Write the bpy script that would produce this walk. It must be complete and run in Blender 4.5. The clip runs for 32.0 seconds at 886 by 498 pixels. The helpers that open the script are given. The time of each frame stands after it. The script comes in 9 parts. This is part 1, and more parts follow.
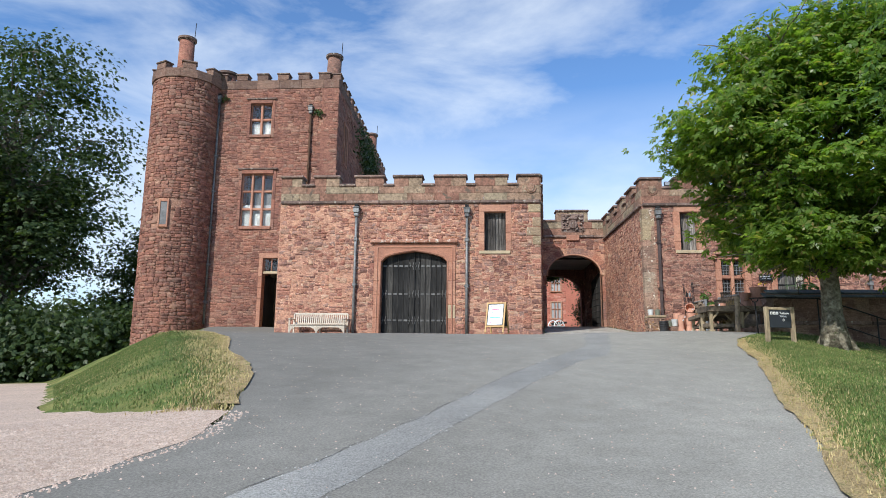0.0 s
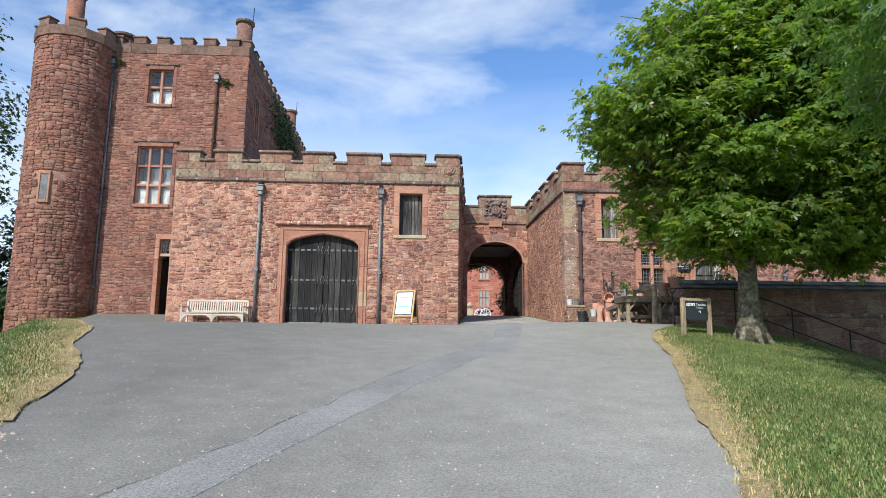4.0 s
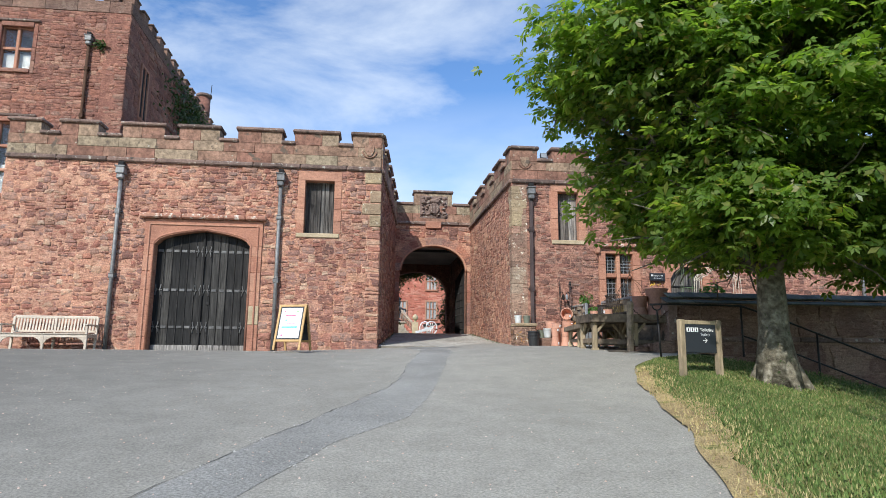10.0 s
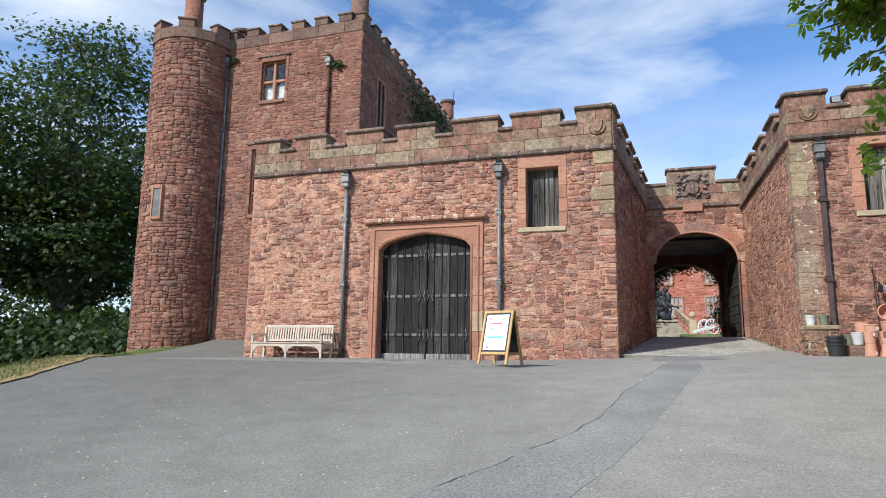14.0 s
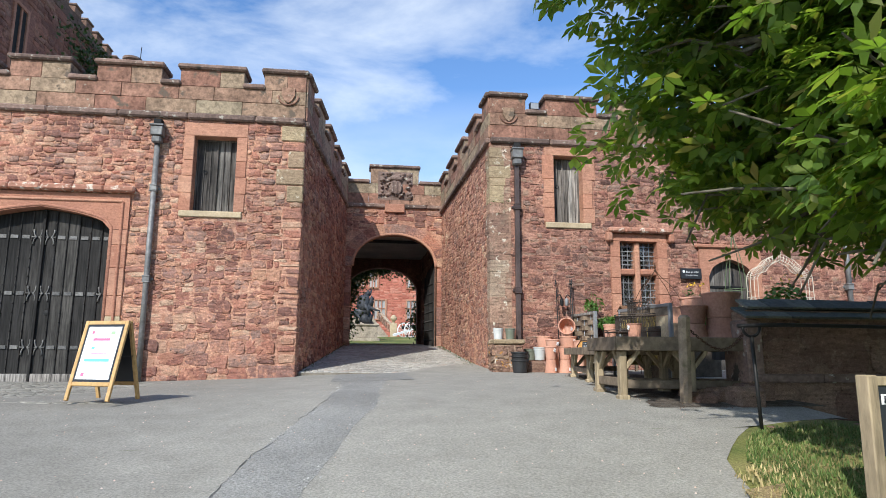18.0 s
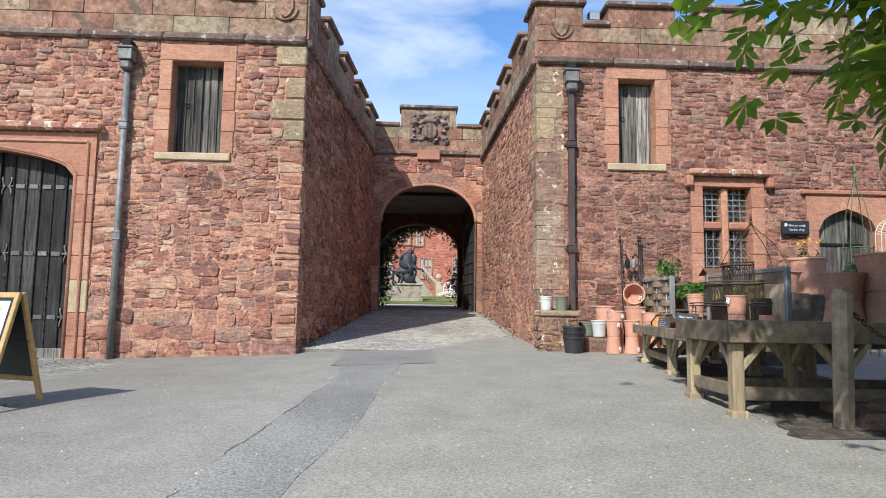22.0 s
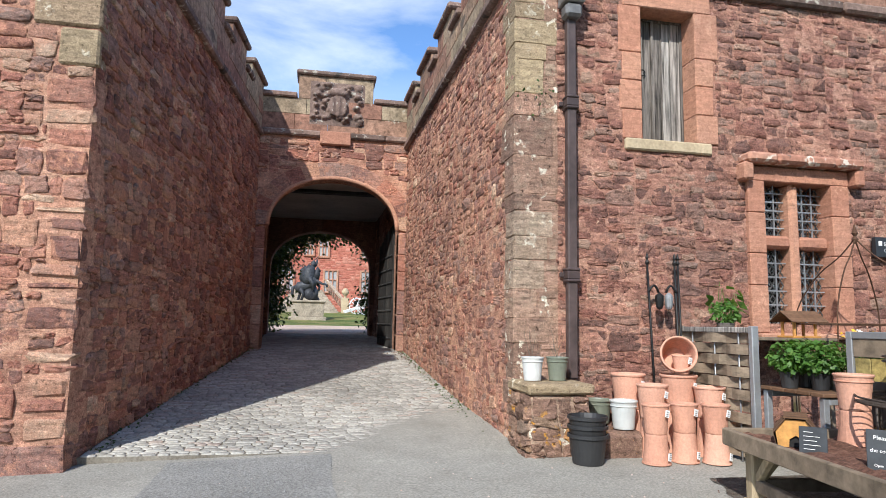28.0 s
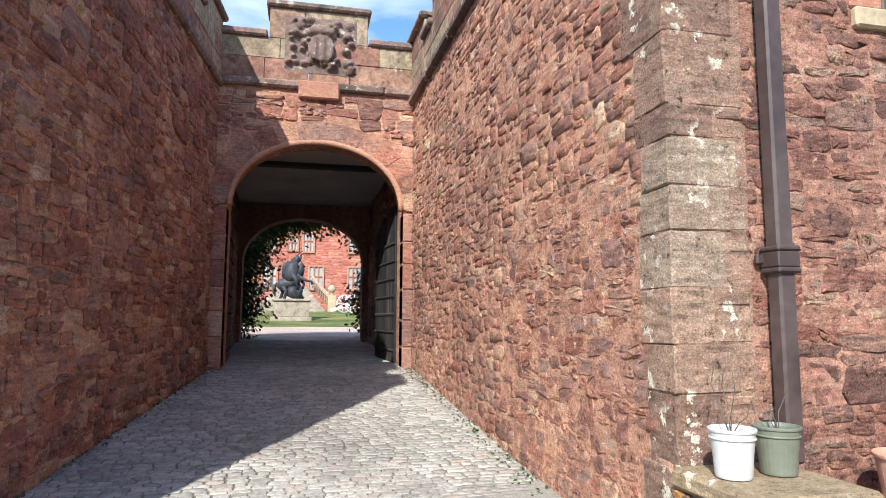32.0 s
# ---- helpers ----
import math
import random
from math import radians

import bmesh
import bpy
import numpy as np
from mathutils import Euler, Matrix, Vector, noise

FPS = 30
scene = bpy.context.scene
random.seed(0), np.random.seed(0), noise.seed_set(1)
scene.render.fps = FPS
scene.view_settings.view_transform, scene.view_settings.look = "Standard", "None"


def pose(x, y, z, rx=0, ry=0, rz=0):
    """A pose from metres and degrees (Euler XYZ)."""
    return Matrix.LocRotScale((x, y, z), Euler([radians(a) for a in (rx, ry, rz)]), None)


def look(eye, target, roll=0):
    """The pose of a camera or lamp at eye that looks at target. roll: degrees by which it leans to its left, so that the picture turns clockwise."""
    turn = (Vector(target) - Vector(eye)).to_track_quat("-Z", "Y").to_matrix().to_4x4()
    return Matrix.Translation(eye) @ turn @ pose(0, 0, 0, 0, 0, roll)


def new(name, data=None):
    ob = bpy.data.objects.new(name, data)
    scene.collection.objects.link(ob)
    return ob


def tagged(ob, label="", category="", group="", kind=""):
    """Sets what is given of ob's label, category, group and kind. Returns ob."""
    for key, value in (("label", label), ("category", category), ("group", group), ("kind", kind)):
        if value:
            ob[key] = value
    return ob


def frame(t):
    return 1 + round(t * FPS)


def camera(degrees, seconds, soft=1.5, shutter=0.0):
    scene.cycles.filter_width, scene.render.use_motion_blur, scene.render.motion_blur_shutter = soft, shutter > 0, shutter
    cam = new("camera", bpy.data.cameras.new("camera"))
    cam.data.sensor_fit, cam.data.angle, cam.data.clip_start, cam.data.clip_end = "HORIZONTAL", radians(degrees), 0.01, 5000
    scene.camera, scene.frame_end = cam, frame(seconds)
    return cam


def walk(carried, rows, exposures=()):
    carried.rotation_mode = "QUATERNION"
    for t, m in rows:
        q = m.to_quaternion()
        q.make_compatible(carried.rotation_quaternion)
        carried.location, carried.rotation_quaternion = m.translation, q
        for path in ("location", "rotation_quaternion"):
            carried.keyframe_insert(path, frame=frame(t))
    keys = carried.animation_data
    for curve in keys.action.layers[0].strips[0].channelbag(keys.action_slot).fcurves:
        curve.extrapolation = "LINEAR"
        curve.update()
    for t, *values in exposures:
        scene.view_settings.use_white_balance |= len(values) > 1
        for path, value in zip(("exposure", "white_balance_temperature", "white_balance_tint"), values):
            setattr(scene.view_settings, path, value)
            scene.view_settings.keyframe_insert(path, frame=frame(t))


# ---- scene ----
cam = camera(69.8, 32.0, 0.9)
METRES, EYE, TILT, LEAN, TURN = 22.0, 1.6, 0.0, 0.0, 3.9
ROWS = [
    (0.0, 0.0, 0.0, 0.0, -0.1, 9.73, -0.59),
    (0.5, 0.001, -0.0004, -0.0, -0.48, 9.62, -0.58),
    (1.0, 0.0027, 0.0003, -0.0003, -0.89, 9.49, -0.5),
    (1.5, 0.0049, 0.0049, -0.0007, -1.18, 8.86, -0.48),
    (2.0, 0.0084, 0.0156, 0.0002, -1.6, 8.79, -0.24),
    (2.5, 0.0167, 0.0267, 0.0011, -2.72, 8.82, 0.22),
    (3.0, 0.0268, 0.038, 0.0037, -4.11, 8.94, -0.28),
    (3.5, 0.0322, 0.051, 0.005, -5.31, 8.65, -0.53),
    (5.5, 0.0532, 0.1124, 0.0127, -8.12, 8.76, -0.44),
    (6.0, 0.062, 0.1303, 0.0139, -9.0, 8.83, -0.28),
    (6.5, 0.0691, 0.1469, 0.0152, -9.24, 8.91, -0.46),
    (7.0, 0.0769, 0.1648, 0.0174, -9.57, 8.98, -0.39),
    (7.5, 0.0837, 0.1837, 0.0191, -10.14, 8.93, -0.52),
    (8.0, 0.0884, 0.2026, 0.0212, -10.18, 8.84, -0.64),
    (8.5, 0.093, 0.2204, 0.0241, -10.3, 9.12, -0.55),
    (9.0, 0.0987, 0.2388, 0.0251, -10.42, 9.12, -0.6),
    (9.5, 0.1028, 0.2555, 0.0262, -10.4, 9.33, -0.77),
    (10.0, 0.1056, 0.2696, 0.0297, -10.29, 9.63, -0.49),
    (10.5, 0.112, 0.2828, 0.0309, -7.47, 9.5, -0.32),
    (11.0, 0.1179, 0.2952, 0.0321, -2.56, 9.62, -0.53),
    (11.5, 0.124, 0.3084, 0.0352, 2.86, 9.64, -0.49),
    (12.0, 0.1316, 0.319, 0.037, 7.75, 9.61, -0.23),
    (12.5, 0.1389, 0.3296, 0.0386, 12.29, 9.43, -0.44),
    (13.0, 0.1443, 0.3433, 0.0399, 13.98, 9.34, -0.57),
    (13.5, 0.1494, 0.3579, 0.0401, 14.55, 9.03, -0.39),
    (14.0, 0.1551, 0.3751, 0.0433, 14.27, 9.21, -0.73),
    (14.5, 0.1564, 0.392, 0.044, 12.25, 8.98, -0.9),
    (15.0, 0.162, 0.4089, 0.0457, 7.29, 9.12, -0.37),
    (15.5, 0.168, 0.4256, 0.0496, 0.48, 9.41, -0.83),
    (17.5, 0.1806, 0.4849, 0.0582, -8.04, 9.37, -0.79),
    (18.0, 0.1845, 0.4982, 0.0594, -11.22, 9.39, -0.36),
    (18.5, 0.1916, 0.5095, 0.0611, -11.27, 9.67, -0.47),
    (19.0, 0.1961, 0.5214, 0.0618, -10.46, 9.38, -0.83),
    (19.5, 0.199, 0.534, 0.0637, -9.93, 11.06, -0.57),
    (20.0, 0.2042, 0.5468, 0.0639, -9.19, 10.92, -0.47),
    (20.5, 0.2091, 0.5595, 0.0657, -8.34, 10.87, -0.62),
    (21.0, 0.2115, 0.5748, 0.0675, -7.83, 10.79, -0.62),
    (21.5, 0.2155, 0.5907, 0.0684, -7.3, 9.78, -0.61),
    (22.0, 0.2176, 0.6066, 0.0712, -6.72, 5.55, -0.78),
    (22.5, 0.2191, 0.6245, 0.073, -6.5, 3.68, -0.67),
    (23.0, 0.2229, 0.6435, 0.0733, -6.43, 3.69, -0.65),
    (23.5, 0.2259, 0.6597, 0.0763, -6.51, 3.85, -0.83),
    (24.0, 0.2273, 0.6759, 0.0789, -6.52, 3.98, -0.75),
    (24.5, 0.2316, 0.6925, 0.0803, -6.48, 3.89, -0.69),
    (25.0, 0.2335, 0.708, 0.082, -6.49, 4.02, -0.98),
    (25.5, 0.2335, 0.7237, 0.0847, -6.51, 5.44, -0.73),
    (27.5, 0.2384, 0.7893, 0.0929, -8.15, 6.32, -0.55),
    (28.0, 0.238, 0.8032, 0.0954, -15.15, 6.75, -1.06),
    (28.5, 0.2362, 0.8173, 0.0977, -26.51, 6.67, -0.91),
    (29.0, 0.2387, 0.8347, 0.0988, -34.49, 6.41, -0.75),
    (29.5, 0.2377, 0.8515, 0.0997, -38.46, 6.87, -1.21),
    (30.0, 0.2367, 0.8698, 0.1002, -38.28, 6.46, -0.81),
    (30.5, 0.2388, 0.8895, 0.1007, -35.43, 6.43, -0.67),
    (31.0, 0.2402, 0.9069, 0.1015, -28.94, 6.39, -0.61),
    (31.5, 0.2453, 0.9246, 0.1022, -21.78, 6.17, -0.09),
    (32.0, 0.2512, 0.9435, 0.1043, -16.34, 6.3, -0.21),
]
EXPOSURES = [(0.0, 0.37, 6250.0, 8.0), (6.0, 0.47, 6250.0, 8.0), (10.5, 0.42, 6250.0, 8.0), (13.0, 0.37, 6250.0, 8.0), (14.0, 0.41, 6250.0, 8.0), (15.0, 0.31, 6250.0, 8.0), (15.6, 0.37, 6250.0, 8.0), (18.0, 0.53, 6300.0, 8.0), (21.0, 0.56, 6300.0, 8.0), (25.0, 0.65, 6300.0, 8.0), (28.0, 0.67, 6300.0, 9.0), (30.0, 0.59, 6300.0, 9.0), (31.2, 0.77, 6300.0, 9.0), (32.0, 1.03, 6300.0, 9.0)]
walk(cam, [(t, pose(0, 0, EYE, TILT, LEAN, TURN) @ pose(METRES * x, METRES * y, METRES * z, 90 + pitch, roll, yaw)) for t, x, y, z, yaw, pitch, roll in ROWS], EXPOSURES)

# ---- world and sun ----
SUN_WAY = Vector((0.489 * 0.777, 0.872 * 0.777, -0.629)).normalized()
SUN_HIGH = math.asin(-SUN_WAY.z)
SUN_TURN = math.atan2(-SUN_WAY.x, -SUN_WAY.y)
world = bpy.data.worlds.new("sky")
scene.world = world
world.use_nodes = True
wt = world.node_tree
wt.nodes.clear()


def wnode(kind, **sockets):
    n = wt.nodes.new(kind)
    for k, v in sockets.items():
        n.inputs[k.replace("_", " ")].default_value = v
    return n


w_out = wt.nodes.new("ShaderNodeOutputWorld")
w_bg = wnode("ShaderNodeBackground", Strength=0.15)
w_sky = wt.nodes.new("ShaderNodeTexSky")
w_sky.sky_type, w_sky.sun_disc = "NISHITA", False
w_sky.sun_elevation, w_sky.sun_rotation = SUN_HIGH, SUN_TURN
w_sky.ozone_density, w_sky.dust_density, w_sky.air_density = 2.0, 0.4, 1.0
w_co = wt.nodes.new("ShaderNodeTexCoord")
w_map = wt.nodes.new("ShaderNodeMapping")
w_map.inputs["Scale"].default_value = (1.5, 1.1, 4.2)
w_map.inputs["Rotation"].default_value = (0.1, -0.3, 0.3)
w_map.inputs["Location"].default_value = (0.35, 0.2, 0.55)
w_n = wnode("ShaderNodeTexNoise", Scale=1.9, Detail=10.0, Roughness=0.58, Distortion=0.4)
w_ramp = wt.nodes.new("ShaderNodeValToRGB")
w_ramp.color_ramp.elements[0].position, w_ramp.color_ramp.elements[1].position = 0.48, 0.92
w_ramp.color_ramp.elements[1].color = (0.95, 0.95, 0.95, 1)
# streaks of high cloud, thicker in the west
w_sep = wt.nodes.new("ShaderNodeSeparateXYZ")
w_west = wnode("ShaderNodeMapRange")
w_west.inputs["From Min"].default_value, w_west.inputs["From Max"].default_value = 0.22, -0.28
w_west.inputs["To Min"].default_value, w_west.inputs["To Max"].default_value = -0.07, 0.13
w_add = wt.nodes.new("ShaderNodeMath")
# a bank of cloud over the skyline
w_low = wnode("ShaderNodeMapRange")
w_low.inputs["From Min"].default_value, w_low.inputs["From Max"].default_value = 0.40, 0.22
w_low.inputs["To Min"].default_value, w_low.inputs["To Max"].default_value = 0.0, 0.62
w_n2 = wnode("ShaderNodeTexNoise", Scale=1.3, Detail=7.0, Roughness=0.55)
w_low2 = wt.nodes.new("ShaderNodeMath")
w_low2.operation = "MULTIPLY"
w_r2 = wt.nodes.new("ShaderNodeValToRGB")
w_r2.color_ramp.elements[0].position, w_r2.color_ramp.elements[1].position = 0.30, 0.52
w_max = wt.nodes.new("ShaderNodeMath")
w_max.operation = "MAXIMUM"
w_blue = wt.nodes.new("ShaderNodeMix")
w_blue.data_type, w_blue.blend_type = "RGBA", "MULTIPLY"
w_blue.inputs["Factor"].default_value = 1.0
w_blue.inputs["B"].default_value = (0.66, 0.82, 1.0, 1)
w_mix = wt.nodes.new("ShaderNodeMix")
w_mix.data_type = "RGBA"
w_mix.inputs["B"].default_value = (5.4, 5.65, 5.9, 1)
wl = wt.links.new
wl(w_co.outputs["Generated"], w_map.inputs["Vector"])
wl(w_map.outputs["Vector"], w_n.inputs["Vector"])
wl(w_map.outputs["Vector"], w_n2.inputs["Vector"])
wl(w_co.outputs["Generated"], w_sep.inputs["Vector"])
wl(w_sep.outputs["X"], w_west.inputs["Value"])
wl(w_n.outputs["Fac"], w_add.inputs[0])
wl(w_west.outputs["Result"], w_add.inputs[1])
wl(w_add.outputs["Value"], w_ramp.inputs["Fac"])
wl(w_sep.outputs["Z"], w_low.inputs["Value"])
wl(w_n2.outputs["Fac"], w_r2.inputs["Fac"])
wl(w_low.outputs["Result"], w_low2.inputs[0])
wl(w_r2.outputs["Color"], w_low2.inputs[1])
wl(w_ramp.outputs["Color"], w_max.inputs[0])
wl(w_low2.outputs["Value"], w_max.inputs[1])
wl(w_max.outputs["Value"], w_mix.inputs["Factor"])
wl(w_sky.outputs["Color"], w_blue.inputs["A"])
wl(w_blue.outputs["Result"], w_mix.inputs["A"])
wl(w_mix.outputs["Result"], w_bg.inputs["Color"])
wl(w_bg.outputs["Background"], w_out.inputs["Surface"])

sun_data = bpy.data.lights.new("sun", "SUN")
sun_data.energy, sun_data.angle, sun_data.color = 3.6, radians(0.6), (1.0, 0.95, 0.88)
sun = new("sun", sun_data)
sun.matrix_world = look((-20, -30, 40), Vector((-20, -30, 40)) + SUN_WAY)


# ---- materials ----
def link_random(nt):
    """A number of its own for every piece, be it an object or an island of a joined mesh."""
    a, b = nt.nodes.new("ShaderNodeObjectInfo"), nt.nodes.new("ShaderNodeNewGeometry")
    s, f = nt.nodes.new("ShaderNodeMath"), nt.nodes.new("ShaderNodeMath")
    s.operation, f.operation = "ADD", "FRACT"
    nt.links.new(a.outputs["Random"], s.inputs[0])
    nt.links.new(b.outputs["Random Per Island"], s.inputs[1])
    nt.links.new(s.outputs[0], f.inputs[0])
    return f.outputs[0]


def ramp_node(nt, stops):
    r = nt.nodes.new("ShaderNodeValToRGB")
    e = r.color_ramp.elements
    while len(e) < len(stops):
        e.new(0.5)
    for k, (p, c) in enumerate(stops):
        e[k].position, e[k].color = p, (c[0], c[1], c[2], 1)
    return r


def noise_node(nt, co, scale, detail=4.0, rough=0.55, stretch=None):
    if stretch:
        m = nt.nodes.new("ShaderNodeMapping")
        m.inputs["Scale"].default_value = stretch
        nt.links.new(co, m.inputs["Vector"])
        co = m.outputs["Vector"]
    n = nt.nodes.new("ShaderNodeTexNoise")
    n.inputs["Scale"].default_value, n.inputs["Detail"].default_value, n.inputs["Roughness"].default_value = scale, detail, rough
    nt.links.new(co, n.inputs["Vector"])
    return n.outputs["Fac"]


def mixed(nt, kind, fac, a, b):
    m = nt.nodes.new("ShaderNodeMix")
    m.data_type, m.blend_type = "RGBA", kind
    if isinstance(fac, (int, float)):
        m.inputs["Factor"].default_value = fac
    else:
        nt.links.new(fac, m.inputs["Factor"])
    for key, v in (("A", a), ("B", b)):
        if isinstance(v, tuple):
            m.inputs[key].default_value = (*v[:3], 1)
        else:
            nt.links.new(v, m.inputs[key])
    return m.outputs["Result"]


def surface(name, stops, rough=0.85, grain=40.0, grain_depth=0.25, blotch=1.2, blotch_depth=0.3, bump=0.3, bump_size=0.01,
            stretch=None, spots=None, metal=0.0, spec=0.3, by="piece", coat=None):
    """A material: a colour for each piece (or by noise), blotches, grain and relief. spots: (scale, threshold, colour). coat: (scale, threshold, colour)."""
    m = bpy.data.materials.new(name)
    m.use_nodes = True
    nt = m.node_tree
    bsdf = nt.nodes["Principled BSDF"]
    geo = nt.nodes.new("ShaderNodeNewGeometry")
    co = geo.outputs["Position"]
    r = ramp_node(nt, stops)
    if by == "piece":
        nt.links.new(link_random(nt), r.inputs["Fac"])
    else:
        nt.links.new(noise_node(nt, co, by, 3.0, 0.6, stretch), r.inputs["Fac"])
    col = r.outputs["Color"]
    big = ramp_node(nt, [(0.3, (1 - blotch_depth,) * 3), (0.7, (1 + blotch_depth * 0.6,) * 3)])
    nt.links.new(noise_node(nt, co, blotch, 4.0, 0.6), big.inputs["Fac"])
    col = mixed(nt, "MULTIPLY", 1.0, col, big.outputs["Color"])
    fine = noise_node(nt, co, grain, 5.0, 0.65, stretch)
    small = ramp_node(nt, [(0.3, (1 - grain_depth,) * 3), (0.7, (1 + grain_depth,) * 3)])
    nt.links.new(fine, small.inputs["Fac"])
    col = mixed(nt, "MULTIPLY", 1.0, col, small.outputs["Color"])
    for extra in (spots, coat):
        if extra:
            scale, limit, tint = extra
            e = ramp_node(nt, [(limit, (0, 0, 0)), (min(limit + 0.05, 1.0), (1, 1, 1))])
            nt.links.new(noise_node(nt, co, scale, 4.0, 0.6), e.inputs["Fac"])
            col = mixed(nt, "MIX", e.outputs["Color"], col, tint)
    nt.links.new(col, bsdf.inputs["Base Color"])
    bsdf.inputs["Roughness"].default_value, bsdf.inputs["Metallic"].default_value = rough, metal
    bsdf.inputs["Specular IOR Level"].default_value = spec
    if bump:
        b = nt.nodes.new("ShaderNodeBump")
        b.inputs["Strength"].default_value, b.inputs["Distance"].default_value = bump, bump_size
        nt.links.new(fine, b.inputs["Height"])
        nt.links.new(b.outputs["Normal"], bsdf.inputs["Normal"])
    return m


def masonry(name, stops, mortar, smear=0.58, rough=0.93, pale=(0.50, 0.36, 0.27), pale_at=0.66, tone=1.0, by="piece", relief=0.012, lichen=None, speck=1.0):
    """Old rubble: a colour for each stone, bedded within the stone, with mortar smeared over it, pits, stains and a rough face."""
    m = bpy.data.materials.new(name)
    m.use_nodes = True
    nt = m.node_tree
    bsdf = nt.nodes["Principled BSDF"]
    geo = nt.nodes.new("ShaderNodeNewGeometry")
    co = geo.outputs["Position"]
    whole = ramp_node(nt, stops)
    if by == "piece":
        nt.links.new(link_random(nt), whole.inputs["Fac"])
    else:
        nt.links.new(noise_node(nt, co, by, 4.0, 0.65), whole.inputs["Fac"])
    inner = ramp_node(nt, [(0.25 + 0.5 * p, c) for p, c in stops])
    nt.links.new(noise_node(nt, co, 7.0, 7.0, 0.7), inner.inputs["Fac"])
    col = mixed(nt, "MIX", 0.30, whole.outputs["Color"], inner.outputs["Color"])
    # bedding lines in the stone
    bed = ramp_node(nt, [(0.34, (1 - 0.30 * speck,) * 3), (0.5, (1.0, 1.0, 1.0)), (0.68, (1 + 0.28 * speck,) * 3)])
    nt.links.new(noise_node(nt, co, 9.0, 5.0, 0.7, (0.6, 0.6, 3.0)), bed.inputs["Fac"])
    col = mixed(nt, "MULTIPLY", 1.0, col, bed.outputs["Color"])
    # mortar washed over the faces
    over = ramp_node(nt, [(smear, (0, 0, 0)), (smear + 0.03, (0.9, 0.9, 0.9))])
    nt.links.new(noise_node(nt, co, 4.2, 9.0, 0.74), over.inputs["Fac"])
    col = mixed(nt, "MIX", over.outputs["Color"], col, mixed(nt, "MIX", 0.2, mortar, whole.outputs["Color"]))
    # broad patches of later pointing
    broad = ramp_node(nt, [(0.56, (0, 0, 0)), (0.60, (0.55, 0.55, 0.55))])
    nt.links.new(noise_node(nt, co, 1.5, 9.0, 0.76), broad.inputs["Fac"])
    col = mixed(nt, "MIX", broad.outputs["Color"], col, (mortar[0] * 1.12, mortar[1] * 1.15, mortar[2] * 1.15))
    # pale worn places
    worn = ramp_node(nt, [(pale_at, (0, 0, 0)), (pale_at + 0.03, (0.85, 0.85, 0.85))])
    nt.links.new(noise_node(nt, co, 6.0, 8.0, 0.75), worn.inputs["Fac"])
    col = mixed(nt, "MIX", worn.outputs["Color"], col, pale)
    if lichen:
        white = ramp_node(nt, [(lichen[1], (0, 0, 0)), (lichen[1] + 0.015, (1, 1, 1))])
        nt.links.new(noise_node(nt, co, lichen[0], 6.0, 0.62), white.inputs["Fac"])
        where = ramp_node(nt, [(0.51, (0, 0, 0)), (0.58, (1, 1, 1))])
        nt.links.new(noise_node(nt, co, 2.3, 3.0, 0.6), where.inputs["Fac"])
        col = mixed(nt, "MIX", mixed(nt, "MULTIPLY", 1.0, white.outputs["Color"], where.outputs["Color"]), col, lichen[2])
    mid = noise_node(nt, co, 24.0, 8.0, 0.72)
    pits = ramp_node(nt, [(0.33, (1 - 0.62 * speck, 1 - 0.64 * speck, 1 - 0.65 * speck)), (0.42, (0.93, 0.92, 0.91)), (0.58, (1.06, 1.06, 1.05)), (0.70, (1 + 0.42 * speck, 1 + 0.41 * speck, 1 + 0.37 * speck))])
    nt.links.new(mid, pits.inputs["Fac"])
    col = mixed(nt, "MULTIPLY", 1.0, col, pits.outputs["Color"])
    fine = ramp_node(nt, [(0.3, (1 - 0.36 * speck,) * 3), (0.6, (1 + 0.16 * speck,) * 3), (0.72, (1 + 0.75 * speck,) * 3)])
    nt.links.new(noise_node(nt, co, 95.0, 4.0, 0.7), fine.inputs["Fac"])
    col = mixed(nt, "MULTIPLY", 1.0, col, fine.outputs["Color"])
    wide = ramp_node(nt, [(0.3, (0.74 * tone, 0.71 * tone, 0.70 * tone)), (0.5, (1.02 * tone, 0.98 * tone, 0.94 * tone)), (0.72, (1.22 * tone, 1.16 * tone, 1.06 * tone))])
    nt.links.new(noise_node(nt, co, 0.6, 5.0, 0.65), wide.inputs["Fac"])
    col = mixed(nt, "MULTIPLY", 1.0, col, wide.outputs["Color"])
    nt.links.new(col, bsdf.inputs["Base Color"])
    bsdf.inputs["Roughness"].default_value, bsdf.inputs["Specular IOR Level"].default_value = rough, 0.2
    b = nt.nodes.new("ShaderNodeBump")
    b.inputs["Strength"].default_value, b.inputs["Distance"].default_value = 1.0, relief
    nt.links.new(mid, b.inputs["Height"])
    nt.links.new(b.outputs["Normal"], bsdf.inputs["Normal"])
    return m


